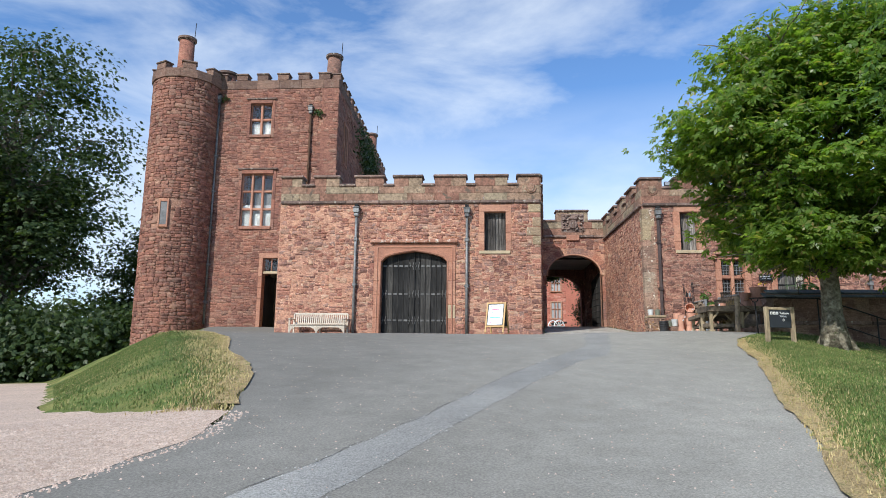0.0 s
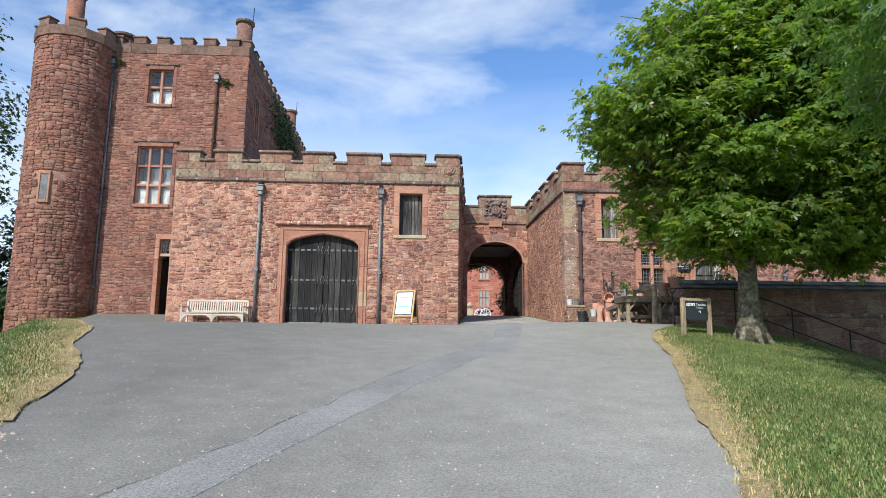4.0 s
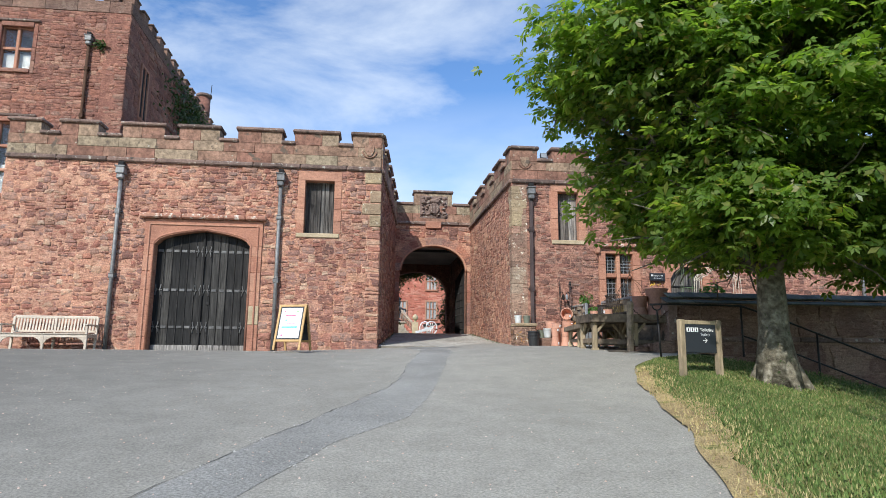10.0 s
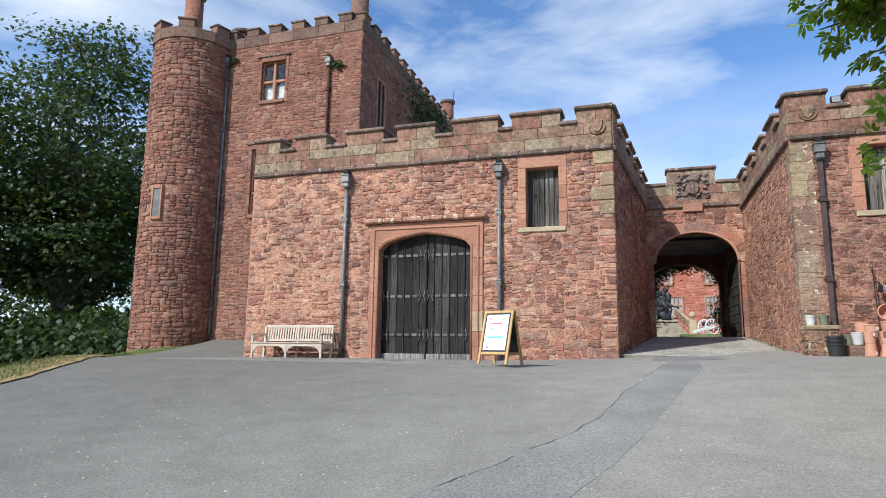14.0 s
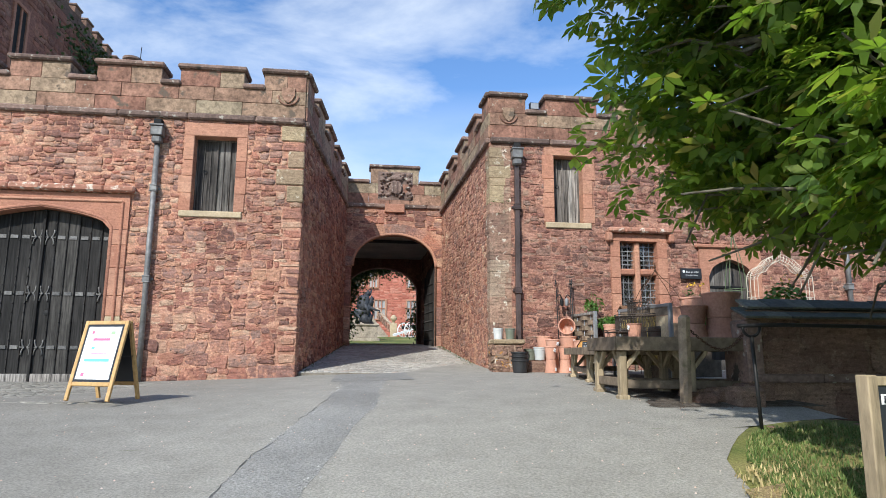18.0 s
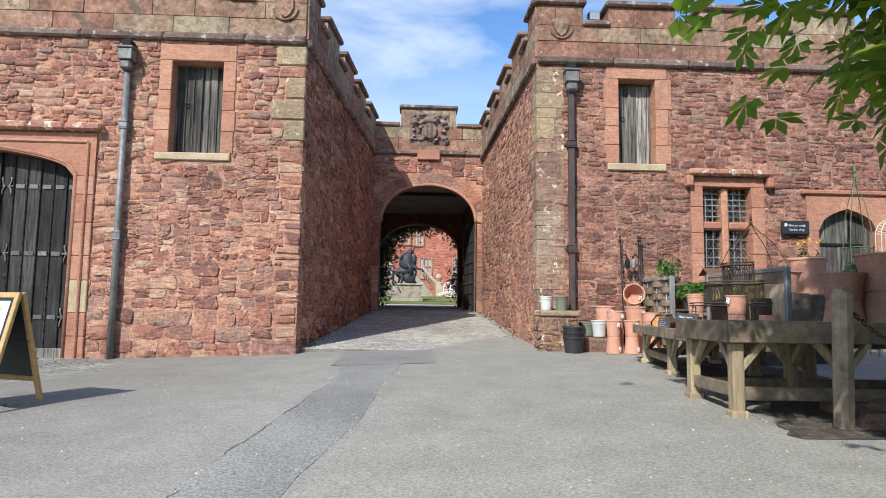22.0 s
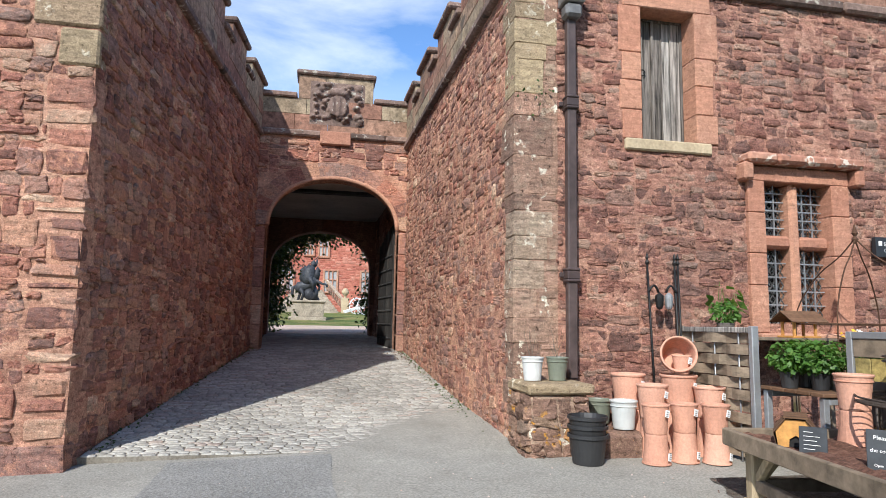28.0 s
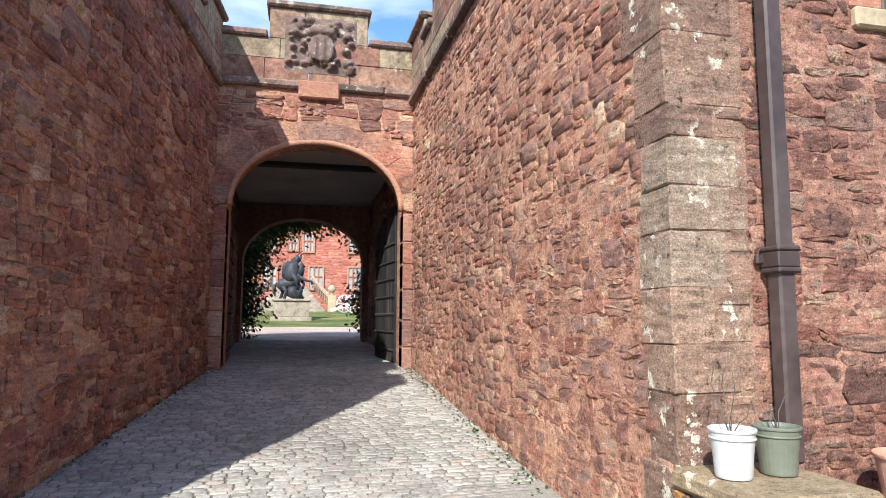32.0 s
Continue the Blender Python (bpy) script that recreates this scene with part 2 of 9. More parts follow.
RED = [(0.0, (0.13, 0.078, 0.07)), (0.10, (0.20, 0.10, 0.085)), (0.24, (0.30, 0.125, 0.092)), (0.36, (0.24, 0.155, 0.138)), (0.50, (0.38, 0.17, 0.12)), (0.62, (0.33, 0.20, 0.16)),
       (0.74, (0.27, 0.20, 0.175)), (0.86, (0.46, 0.27, 0.185)), (0.94, (0.50, 0.36, 0.26)), (1.0, (0.58, 0.44, 0.33))]
DUSKY = [(0.0, (0.10, 0.066, 0.06)), (0.18, (0.18, 0.10, 0.085)), (0.38, (0.265, 0.12, 0.094)), (0.55, (0.22, 0.14, 0.12)), (0.72, (0.31, 0.15, 0.112)), (0.86, (0.25, 0.19, 0.16)), (1.0, (0.42, 0.29, 0.215))]
M_rubble = masonry("red_rubble_stone", RED, (0.44, 0.225, 0.155), 0.555, pale=(0.58, 0.39, 0.27), pale_at=0.66, relief=0.02, speck=1.25)
M_mortar = masonry("pink_lime_mortar", [(0.2, (0.30, 0.145, 0.105)), (0.5, (0.45, 0.25, 0.18)), (0.8, (0.60, 0.41, 0.31))], (0.50, 0.29, 0.20), 0.56, by=6.0, relief=0.022, speck=1.25)
M_dusky = masonry("dusky_red_rubble_stone", DUSKY, (0.34, 0.18, 0.135), 0.56, pale=(0.48, 0.34, 0.25), pale_at=0.66, relief=0.028, speck=1.5)
M_dusky_mortar = masonry("dusky_lime_mortar", [(0.2, (0.20, 0.105, 0.083)), (0.5, (0.345, 0.185, 0.142)), (0.8, (0.50, 0.33, 0.255))], (0.40, 0.23, 0.17), 0.56, by=6.0, relief=0.022, speck=1.25)
M_keep = masonry("red_keep_stone", [(0.0, (0.13, 0.075, 0.064)), (0.3, (0.22, 0.11, 0.088)), (0.6, (0.30, 0.142, 0.105)), (0.82, (0.25, 0.165, 0.135)), (0.94, (0.38, 0.24, 0.175)), (1.0, (0.20, 0.14, 0.118))], (0.33, 0.175, 0.13), 0.56, pale=(0.46, 0.29, 0.21), pale_at=0.68, relief=0.022, speck=1.2)
M_keep_top = masonry("grey_weathered_keep_stone", [(0.0, (0.12, 0.085, 0.072)), (0.5, (0.20, 0.125, 0.10)), (1.0, (0.27, 0.18, 0.14))], (0.22, 0.16, 0.13), 0.56, pale=(0.36, 0.32, 0.26), pale_at=0.66, relief=0.02, speck=1.2)
M_dress = masonry("red_dressed_sandstone", [(0.0, (0.33, 0.16, 0.113)), (0.5, (0.40, 0.205, 0.145)), (1.0, (0.45, 0.265, 0.19))], (0.45, 0.265, 0.19), 0.68, pale=(0.50, 0.34, 0.25), pale_at=0.69, relief=0.006, speck=0.65)
M_parapet = surface("weathered_parapet_stone", [(0.0, (0.24, 0.12, 0.085)), (0.35, (0.29, 0.165, 0.115)), (0.7, (0.31, 0.215, 0.145)), (1.0, (0.32, 0.26, 0.175))], 0.92, 12, 0.5, 1.6, 0.4, 0.9, 0.018,
                    spots=(7.0, 0.66, (0.42, 0.39, 0.31)), coat=(2.6, 0.6, (0.13, 0.10, 0.075)))
M_coping = surface("lichened_coping_stone", [(0.0, (0.13, 0.09, 0.075)), (0.5, (0.2, 0.14, 0.115)), (1.0, (0.25, 0.165, 0.13))], 0.95, 20, 0.35, 2.0, 0.4, 0.8, 0.015,
                   spots=(8.0, 0.60, (0.40, 0.37, 0.31)), coat=(3.0, 0.62, (0.07, 0.06, 0.05)))
M_buff = masonry("buff_quoin_stone", [(0.0, (0.26, 0.20, 0.135)), (0.5, (0.38, 0.31, 0.205)), (1.0, (0.33, 0.235, 0.165))], (0.33, 0.25, 0.17), 0.6, pale=(0.40, 0.34, 0.25), pale_at=0.62, relief=0.018, lichen=(10.0, 0.575, (0.64, 0.61, 0.50)))
M_buff_low = masonry("weathered_brown_quoin_stone", [(0.0, (0.17, 0.11, 0.09)), (0.25, (0.26, 0.18, 0.14)), (0.5, (0.37, 0.23, 0.175)), (0.75, (0.33, 0.27, 0.205)), (1.0, (0.40, 0.34, 0.27))], (0.34, 0.23, 0.17), 0.6, pale=(0.40, 0.32, 0.24), pale_at=0.66, relief=0.022, speck=1.3, lichen=(10.0, 0.575, (0.64, 0.61, 0.52)))
M_ledge = masonry("lichened_ledge_stone", [(0.0, (0.13, 0.085, 0.07)), (0.35, (0.22, 0.14, 0.11)), (0.65, (0.30, 0.19, 0.14)), (0.85, (0.24, 0.19, 0.15)), (1.0, (0.45, 0.22, 0.06))], (0.33, 0.23, 0.17), 0.58, pale=(0.46, 0.38, 0.29), pale_at=0.66, relief=0.025, speck=1.3, lichen=(11.0, 0.58, (0.52, 0.27, 0.06)))
M_hood = surface("red_hood_stone", [(0.0, (0.36, 0.17, 0.115)), (1.0, (0.43, 0.23, 0.16))], 0.92, 18, 0.3, 2.0, 0.25, 0.5, 0.008, spots=(9.0, 0.56, (0.62, 0.55, 0.46)), coat=(5.0, 0.66, (0.16, 0.11, 0.09)))
M_grey_stone = surface("weathered_grey_stone", [(0.2, (0.29, 0.245, 0.185)), (0.55, (0.35, 0.30, 0.23)), (0.85, (0.40, 0.345, 0.265))], 0.9, 24, 0.4, 2.4, 0.4, 0.5, 0.008, by=2.0)
M_sill = surface("pale_sill_stone", [(0.3, (0.42, 0.33, 0.21)), (0.7, (0.52, 0.42, 0.28))], 0.9, 30, 0.2, 2.0, 0.2, 0.4, 0.006, by=3.0)
M_asphalt = surface("worn_asphalt", [(0.3, (0.246, 0.234, 0.203)), (0.5, (0.274, 0.261, 0.227)), (0.7, (0.30, 0.286, 0.249))], 0.9, 55, 0.38, 0.45, 0.07, 0.6, 0.007, by=2.6, spots=(95.0, 0.68, (0.52, 0.51, 0.47)), stretch=None)


def worn_lane(m):
    """The driven lane is rubbed paler than the old asphalt beside the house."""
    nt = m.node_tree
    bsdf = nt.nodes["Principled BSDF"]
    src = bsdf.inputs["Base Color"].links[0].from_socket
    geo, sep, add, rng_ = nt.nodes.new("ShaderNodeNewGeometry"), nt.nodes.new("ShaderNodeSeparateXYZ"), nt.nodes.new("ShaderNodeMath"), nt.nodes.new("ShaderNodeMapRange")
    nt.links.new(geo.outputs["Position"], sep.inputs["Vector"])
    add.operation = "MULTIPLY_ADD"
    nt.links.new(noise_node(nt, geo.outputs["Position"], 0.5, 5.0, 0.6), add.inputs[0])
    add.inputs[1].default_value = 4.0
    nt.links.new(sep.outputs["X"], add.inputs[2])
    for key, v in (("From Min", -1.0), ("From Max", 4.6), ("To Min", 0.66), ("To Max", 1.08)):
        rng_.inputs[key].default_value = v
    nt.links.new(add.outputs[0], rng_.inputs["Value"])
    nt.links.new(mixed(nt, "MULTIPLY", 1.0, src, rng_.outputs["Result"]), bsdf.inputs["Base Color"])


worn_lane(M_asphalt)
M_crack = surface("dark_crack_tar", [(0.0, (0.09, 0.09, 0.085)), (1.0, (0.14, 0.138, 0.13))], 0.95, 40, 0.4, 2.0, 0.3, 0)
M_patch = surface("asphalt_repair_strip", [(0.3, (0.245, 0.24, 0.222)), (0.7, (0.288, 0.282, 0.26))], 0.85, 55, 0.5, 0.6, 0.22, 0.9, 0.008, by=1.1, spots=(95.0, 0.70, (0.46, 0.45, 0.42)))
M_seam = surface("seam_grit", [(0.0, (0.24, 0.235, 0.215)), (0.6, (0.34, 0.333, 0.305)), (1.0, (0.44, 0.43, 0.40))], 0.9, 60, 0.3, 1.0, 0.1, 0)
M_gravel = surface("pink_gravel", [(0.3, (0.46, 0.34, 0.26)), (0.5, (0.56, 0.43, 0.34)), (0.7, (0.66, 0.53, 0.43))], 0.95, 60, 0.4, 0.5, 0.18, 1.0, 0.02, by=14.0)
M_pebble = surface("gravel_pebbles", [(0.0, (0.44, 0.32, 0.25)), (0.5, (0.55, 0.42, 0.34)), (1.0, (0.64, 0.53, 0.45))], 0.9, 60, 0.2, 1.0, 0.1, 0)
M_turf = surface("mown_turf", [(0.25, (0.06, 0.10, 0.022)), (0.42, (0.095, 0.14, 0.033)), (0.55, (0.18, 0.185, 0.055)), (0.72, (0.31, 0.25, 0.11))], 0.95, 50, 0.4, 0.4, 0.25, 0.9, 0.02, by=0.6)
M_straw = surface("dry_grass_edge", [(0.25, (0.26, 0.19, 0.10)), (0.42, (0.38, 0.28, 0.14)), (0.55, (0.45, 0.34, 0.17)), (0.68, (0.20, 0.19, 0.065)), (0.8, (0.13, 0.16, 0.045))], 0.95, 60, 0.5, 1.4, 0.3, 1.0, 0.02, by=5.0)
M_blade = surface("grass_blades", [(0.0, (0.07, 0.122, 0.028)), (0.5, (0.11, 0.166, 0.04)), (0.78, (0.18, 0.20, 0.065)), (1.0, (0.34, 0.29, 0.13))], 0.8, 3, 0.2, 0.5, 0.3, 0)
M_blade_dry = surface("dry_grass_blades", [(0.0, (0.42, 0.32, 0.15)), (0.6, (0.52, 0.42, 0.21)), (1.0, (0.24, 0.24, 0.07))], 0.85, 3, 0.2, 0.8, 0.3, 0)
M_cobble = surface("worn_grey_setts", [(0.0, (0.27, 0.255, 0.225)), (0.5, (0.365, 0.347, 0.305)), (0.85, (0.43, 0.41, 0.362)), (1.0, (0.35, 0.285, 0.24))], 0.8, 30, 0.35, 0.8, 0.22, 0.6, 0.006)
M_apron = surface("dull_green_grey_setts", [(0.0, (0.19, 0.182, 0.155)), (0.5, (0.255, 0.245, 0.21)), (1.0, (0.31, 0.295, 0.25))], 0.85, 30, 0.35, 0.8, 0.3, 0.6, 0.006)
M_joint = surface("sandy_joints", [(0.3, (0.16, 0.14, 0.112)), (0.7, (0.28, 0.25, 0.205))], 0.95, 50, 0.3, 1.0, 0.25, 0.6, 0.006, by=3.0)
M_oak = surface("black_weathered_oak", [(0.0, (0.013, 0.0125, 0.012)), (0.6, (0.03, 0.028, 0.026)), (1.0, (0.06, 0.056, 0.05))], 0.8, 30, 0.9, 1.3, 0.45, 0.8, 0.007, stretch=(1, 1, 0.06))
M_strap = surface("worn_iron_straps", [(0.0, (0.10, 0.098, 0.095)), (1.0, (0.22, 0.215, 0.205))], 0.6, 30, 0.4, 3.0, 0.3, 0.2, 0.003, metal=0.3)
M_grey_wood = surface("silvered_oak_boards", [(0.0, (0.12, 0.105, 0.092)), (0.5, (0.2, 0.18, 0.16)), (1.0, (0.29, 0.27, 0.245))], 0.85, 34, 0.95, 1.6, 0.45, 0.9, 0.008, stretch=(1, 1, 0.05))
M_dark_shutter = surface("dark_silvered_boards", [(0.0, (0.05, 0.044, 0.04)), (0.5, (0.10, 0.092, 0.083)), (1.0, (0.17, 0.16, 0.145))], 0.85, 34, 0.95, 1.6, 0.5, 0.9, 0.008, stretch=(1, 1, 0.05))
M_teak = surface("pale_weathered_teak", [(0.0, (0.50, 0.42, 0.33)), (1.0, (0.62, 0.54, 0.44))], 0.75, 25, 0.2, 2.0, 0.2, 0.3, 0.003)
M_timber = surface("weathered_softwood", [(0.0, (0.13, 0.10, 0.072)), (0.5, (0.19, 0.148, 0.105)), (1.0, (0.26, 0.20, 0.14))], 0.8, 30, 0.4, 1.5, 0.3, 0.6, 0.005, stretch=(0.35, 0.35, 0.35), coat=(1.6, 0.62, (0.10, 0.10, 0.045)))
M_timber_new = surface("greenish_leg_timber", [(0.0, (0.32, 0.25, 0.16)), (1.0, (0.43, 0.345, 0.22))], 0.8, 30, 0.35, 1.5, 0.3, 0.5, 0.005, stretch=(1, 1, 0.15))
M_pine = surface("varnished_pine", [(0.0, (0.48, 0.29, 0.11)), (1.0, (0.56, 0.36, 0.16))], 0.5, 20, 0.2, 2.0, 0.15, 0.1, 0.002)
M_lead = surface("old_lead_pipe", [(0.0, (0.15, 0.15, 0.148)), (1.0, (0.25, 0.248, 0.24))], 0.6, 12, 0.3, 1.5, 0.4, 0.2, 0.004, metal=0.35, spec=0.5)
M_iron = surface("black_ironwork", [(0.0, (0.018, 0.018, 0.018)), (1.0, (0.035, 0.034, 0.033))], 0.55, 60, 0.3, 3.0, 0.2, 0.2, 0.002, metal=0.6, spec=0.5)
M_brown_iron = surface("brown_painted_pipe", [(0.0, (0.062, 0.042, 0.04)), (1.0, (0.085, 0.06, 0.055))], 0.5, 12, 0.25, 1.5, 0.35, 0.15, 0.003, spec=0.5)
M_rust = surface("rusty_iron", [(0.0, (0.075, 0.04, 0.025)), (1.0, (0.12, 0.065, 0.04))], 0.8, 50, 0.4, 2.0, 0.3, 0.4, 0.003, metal=0.3)
M_terra = surface("terracotta", [(0.0, (0.56, 0.285, 0.195)), (0.6, (0.62, 0.33, 0.23)), (1.0, (0.66, 0.375, 0.27))], 0.85, 45, 0.14, 3.0, 0.14, 0.5, 0.006)
M_white_pot = surface("white_glazed_pot", [(0.0, (0.54, 0.56, 0.54)), (1.0, (0.6, 0.61, 0.59))], 0.35, 25, 0.06, 3.0, 0.14, 0.05, 0.002, spec=0.5)
M_green_pot = surface("sage_glazed_pot", [(0.0, (0.17, 0.19, 0.145)), (1.0, (0.2, 0.215, 0.165))], 0.4, 25, 0.1, 3.0, 0.15, 0.05, 0.002, spec=0.5)
M_black_plastic = surface("black_plastic", [(0.0, (0.02, 0.02, 0.021)), (1.0, (0.03, 0.03, 0.031))], 0.5, 20, 0.15, 3.0, 0.15, 0.05, 0.002, spec=0.5)
M_slateboard = surface("chalkboard_slate", [(0.0, (0.045, 0.05, 0.056)), (1.0, (0.06, 0.066, 0.072))], 0.75, 14, 0.2, 4.0, 0.25, 0.05, 0.002)
M_white = surface("white_paint", [(0.0, (0.78, 0.78, 0.76)), (1.0, (0.82, 0.82, 0.80))], 0.6, 20, 0.04, 2.0, 0.06, 0.03, 0.002)
M_cream = surface("cream_painted_iron", [(0.0, (0.62, 0.56, 0.45)), (1.0, (0.70, 0.64, 0.53))], 0.6, 40, 0.15, 3.0, 0.2, 0.1, 0.002)
M_bark = surface("lichened_bark", [(0.3, (0.10, 0.085, 0.06)), (0.5, (0.16, 0.14, 0.10)), (0.7, (0.25, 0.23, 0.175))], 0.95, 14, 0.4, 2.0, 0.3, 1.0, 0.03, by=7.0, spots=(12.0, 0.64, (0.06, 0.085, 0.03)))
M_limb = surface("grey_limb_bark", [(0.3, (0.11, 0.095, 0.07)), (0.7, (0.2, 0.18, 0.14))], 0.95, 14, 0.4, 2.0, 0.3, 0.8, 0.02, by=5.0)
M_soil = surface("bark_mulch", [(0.3, (0.10, 0.048, 0.032)), (0.5, (0.17, 0.083, 0.056)), (0.7, (0.25, 0.135, 0.094))], 0.95, 45, 0.45, 2.0, 0.25, 1.0, 0.02, by=22.0)
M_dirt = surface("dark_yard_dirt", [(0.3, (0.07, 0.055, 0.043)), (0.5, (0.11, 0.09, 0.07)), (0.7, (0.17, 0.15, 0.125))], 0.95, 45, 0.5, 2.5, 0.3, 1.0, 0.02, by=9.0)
M_plaster = surface("dim_limewash", [(0.3, (0.42, 0.39, 0.34)), (0.7, (0.52, 0.48, 0.42))], 0.95, 14, 0.12, 0.8, 0.2, 0.3, 0.008, by=1.2)
M_slate = surface("green_grey_roof_slate", [(0.0, (0.075, 0.082, 0.075)), (0.6, (0.12, 0.125, 0.11)), (1.0, (0.17, 0.17, 0.145))], 0.85, 20, 0.3, 1.5, 0.35, 0.5, 0.008)
M_dark_wall = masonry("dark_garden_wall_stone", [(0.0, (0.13, 0.082, 0.068)), (0.5, (0.21, 0.13, 0.10)), (1.0, (0.28, 0.20, 0.15))], (0.24, 0.17, 0.13), 0.56, pale=(0.27, 0.24, 0.19), pale_at=0.68, relief=0.03)
M_bronze = surface("dark_lead_statue", [(0.0, (0.045, 0.048, 0.055)), (1.0, (0.07, 0.075, 0.083))], 0.6, 8, 0.3, 2.0, 0.3, 0.3, 0.01, metal=0.3)
M_brick = surface("red_courtyard_stone", [(0.0, (0.36, 0.12, 0.085)), (0.6, (0.44, 0.16, 0.11)), (1.0, (0.48, 0.22, 0.16))], 0.9, 8, 0.2, 0.4, 0.2, 0.5, 0.02)
M_galv = surface("galvanised_frame", [(0.0, (0.30, 0.31, 0.32)), (1.0, (0.38, 0.39, 0.4))], 0.5, 20, 0.1, 3.0, 0.15, 0.05, 0.002, metal=0.5, spec=0.5)
# near-black base colour that stands in for shade inside rooms, lobby and openings
M_dark = surface("interior_shade_black", [(0.0, (0.016, 0.016, 0.017)), (1.0, (0.026, 0.025, 0.024))], 0.9, 10, 0.1, 1.0, 0.1, 0)
M_curtain = surface("white_blind", [(0.0, (0.34, 0.34, 0.335)), (1.0, (0.4, 0.4, 0.39))], 0.9, 5, 0.06, 1.2, 0.12, 0)


def foliage(name, stops, gloss=0.4, shine=0.25):
    """Leaves that let some light through."""
    m = surface(name, stops, gloss, 8, 0.12, 0.5, 0.22, 0, spec=0.4)
    nt = m.node_tree
    bsdf = nt.nodes["Principled BSDF"]
    tr, mx = nt.nodes.new("ShaderNodeBsdfTranslucent"), nt.nodes.new("ShaderNodeMixShader")
    src = bsdf.inputs["Base Color"].links[0].from_socket
    warm = mixed(nt, "MULTIPLY", 1.0, src, (1.5, 1.5, 0.55))
    nt.links.new(warm, tr.inputs["Color"])
    mx.inputs["Fac"].default_value = shine
    nt.links.new(bsdf.outputs[0], mx.inputs[1])
    nt.links.new(tr.outputs[0], mx.inputs[2])
    nt.links.new(mx.outputs[0], nt.nodes["Material Output"].inputs["Surface"])
    return m


M_leaf = foliage("horse_chestnut_leaves", [(0.0, (0.10, 0.18, 0.036)), (0.5, (0.16, 0.265, 0.052)), (0.82, (0.22, 0.32, 0.075)), (0.95, (0.29, 0.32, 0.105)), (1.0, (0.35, 0.28, 0.125))], 0.34, 0.62)
M_leaf_dark = foliage("dark_green_leaves", [(0.0, (0.10, 0.185, 0.06)), (0.6, (0.145, 0.25, 0.082)), (1.0, (0.20, 0.30, 0.11))], 0.38, 0.6)
M_wood_leaf = foliage("woodland_leaves", [(0.0, (0.032, 0.06, 0.02)), (0.6, (0.052, 0.088, 0.028)), (1.0, (0.085, 0.125, 0.042))], 0.5, 0.4)
M_herb = foliage("fresh_herb_leaves", [(0.0, (0.06, 0.15, 0.025)), (0.6, (0.1, 0.22, 0.04)), (1.0, (0.17, 0.28, 0.07))], 0.45, 0.3)
M_ivy = foliage("ivy_leaves", [(0.0, (0.03, 0.06, 0.012)), (0.6, (0.05, 0.09, 0.02)), (1.0, (0.09, 0.13, 0.03))], 0.4, 0.2)


def plain(name, rgb, rough=0.5, metal=0.0):
    return surface(name, [(0.0, rgb), (1.0, rgb)], rough, 30, 0.06, 2.0, 0.06, 0, metal=metal, spec=0.4)


def glass(name, tint, rough=0.03):
    m = bpy.data.materials.new(name)
    m.use_nodes = True
    b = m.node_tree.nodes["Principled BSDF"]
    b.inputs["Base Color"].default_value = (*tint, 1)
    b.inputs["Roughness"].default_value, b.inputs["Transmission Weight"].default_value, b.inputs["IOR"].default_value = rough, 1.0, 1.45
    return m


M_came = surface("dark_lead_cames", [(0.0, (0.09, 0.09, 0.092)), (1.0, (0.16, 0.16, 0.16))], 0.6, 30, 0.3, 3.0, 0.3, 0.1, 0.002, metal=0.4)
M_glass = glass("old_window_glass", (0.86, 0.9, 0.9))


# ---- building blocks ----
def part(name, bm, material, parent=None, label="", smooth=False):
    """One mesh object out of a bmesh, under a thing or a part."""
    me = bpy.data.meshes.new(name)
    bm.normal_update()
    bm.to_mesh(me)
    bm.free()
    return hang(name, me, material, parent, label, smooth)


def hang(name, me, material, parent=None, label="", smooth=False):
    if not me.materials:
        me.materials.append(material)
    if smooth:
        me.polygons.foreach_set("use_smooth", [True] * len(me.polygons))
    ob = new(name, me)
    ob.parent = parent
    if label:
        ob["label"] = label
    return ob


def thing(name, m, label, category, group="", kind=""):
    ob = new(name)
    ob.matrix_basis = m
    return tagged(ob, label, category, group, kind)


def block(bm, x0, y0, z0, x1, y1, z1, bevel=0.0, m=None):
    """A box between two corners, its edges rounded off."""
    made = bmesh.ops.create_cube(bm, size=1.0, matrix=Matrix.Translation(((x0 + x1) / 2, (y0 + y1) / 2, (z0 + z1) / 2)) @ Matrix.Diagonal((abs(x1 - x0), abs(y1 - y0), abs(z1 - z0), 1)))
    vs = made["verts"]
    if bevel:
        es = list({e for v in vs for e in v.link_edges})
        out = bmesh.ops.bevel(bm, geom=es, offset=bevel, segments=1, affect="EDGES", profile=0.6)
        vs = list({v for f in out["faces"] for v in f.verts} | {v for v in vs if v.is_valid})
    if m is not None:
        bmesh.ops.transform(bm, matrix=m, verts=[v for v in vs if v.is_valid])
    return bm


def box(name, corners, material, parent=None, label="", bevel=0.01, m=None):
    return part(name, block(bmesh.new(), *corners, bevel, m), material, parent, label)


def beam(bm, a, b, w, h, bevel=0.006):
    """A squared bar from a to b."""
    a, b = Vector(a), Vector(b)
    d = b - a
    rot = d.to_track_quat("X", "Z").to_matrix().to_4x4()
    return block(bm, 0, -w / 2, -h / 2, d.length, w / 2, h / 2, bevel, Matrix.Translation(a) @ rot)


def bar(name, a, b, w, h, material, parent=None, label="", bevel=0.006):
    return part(name, beam(bmesh.new(), a, b, w, h, bevel), material, parent, label)


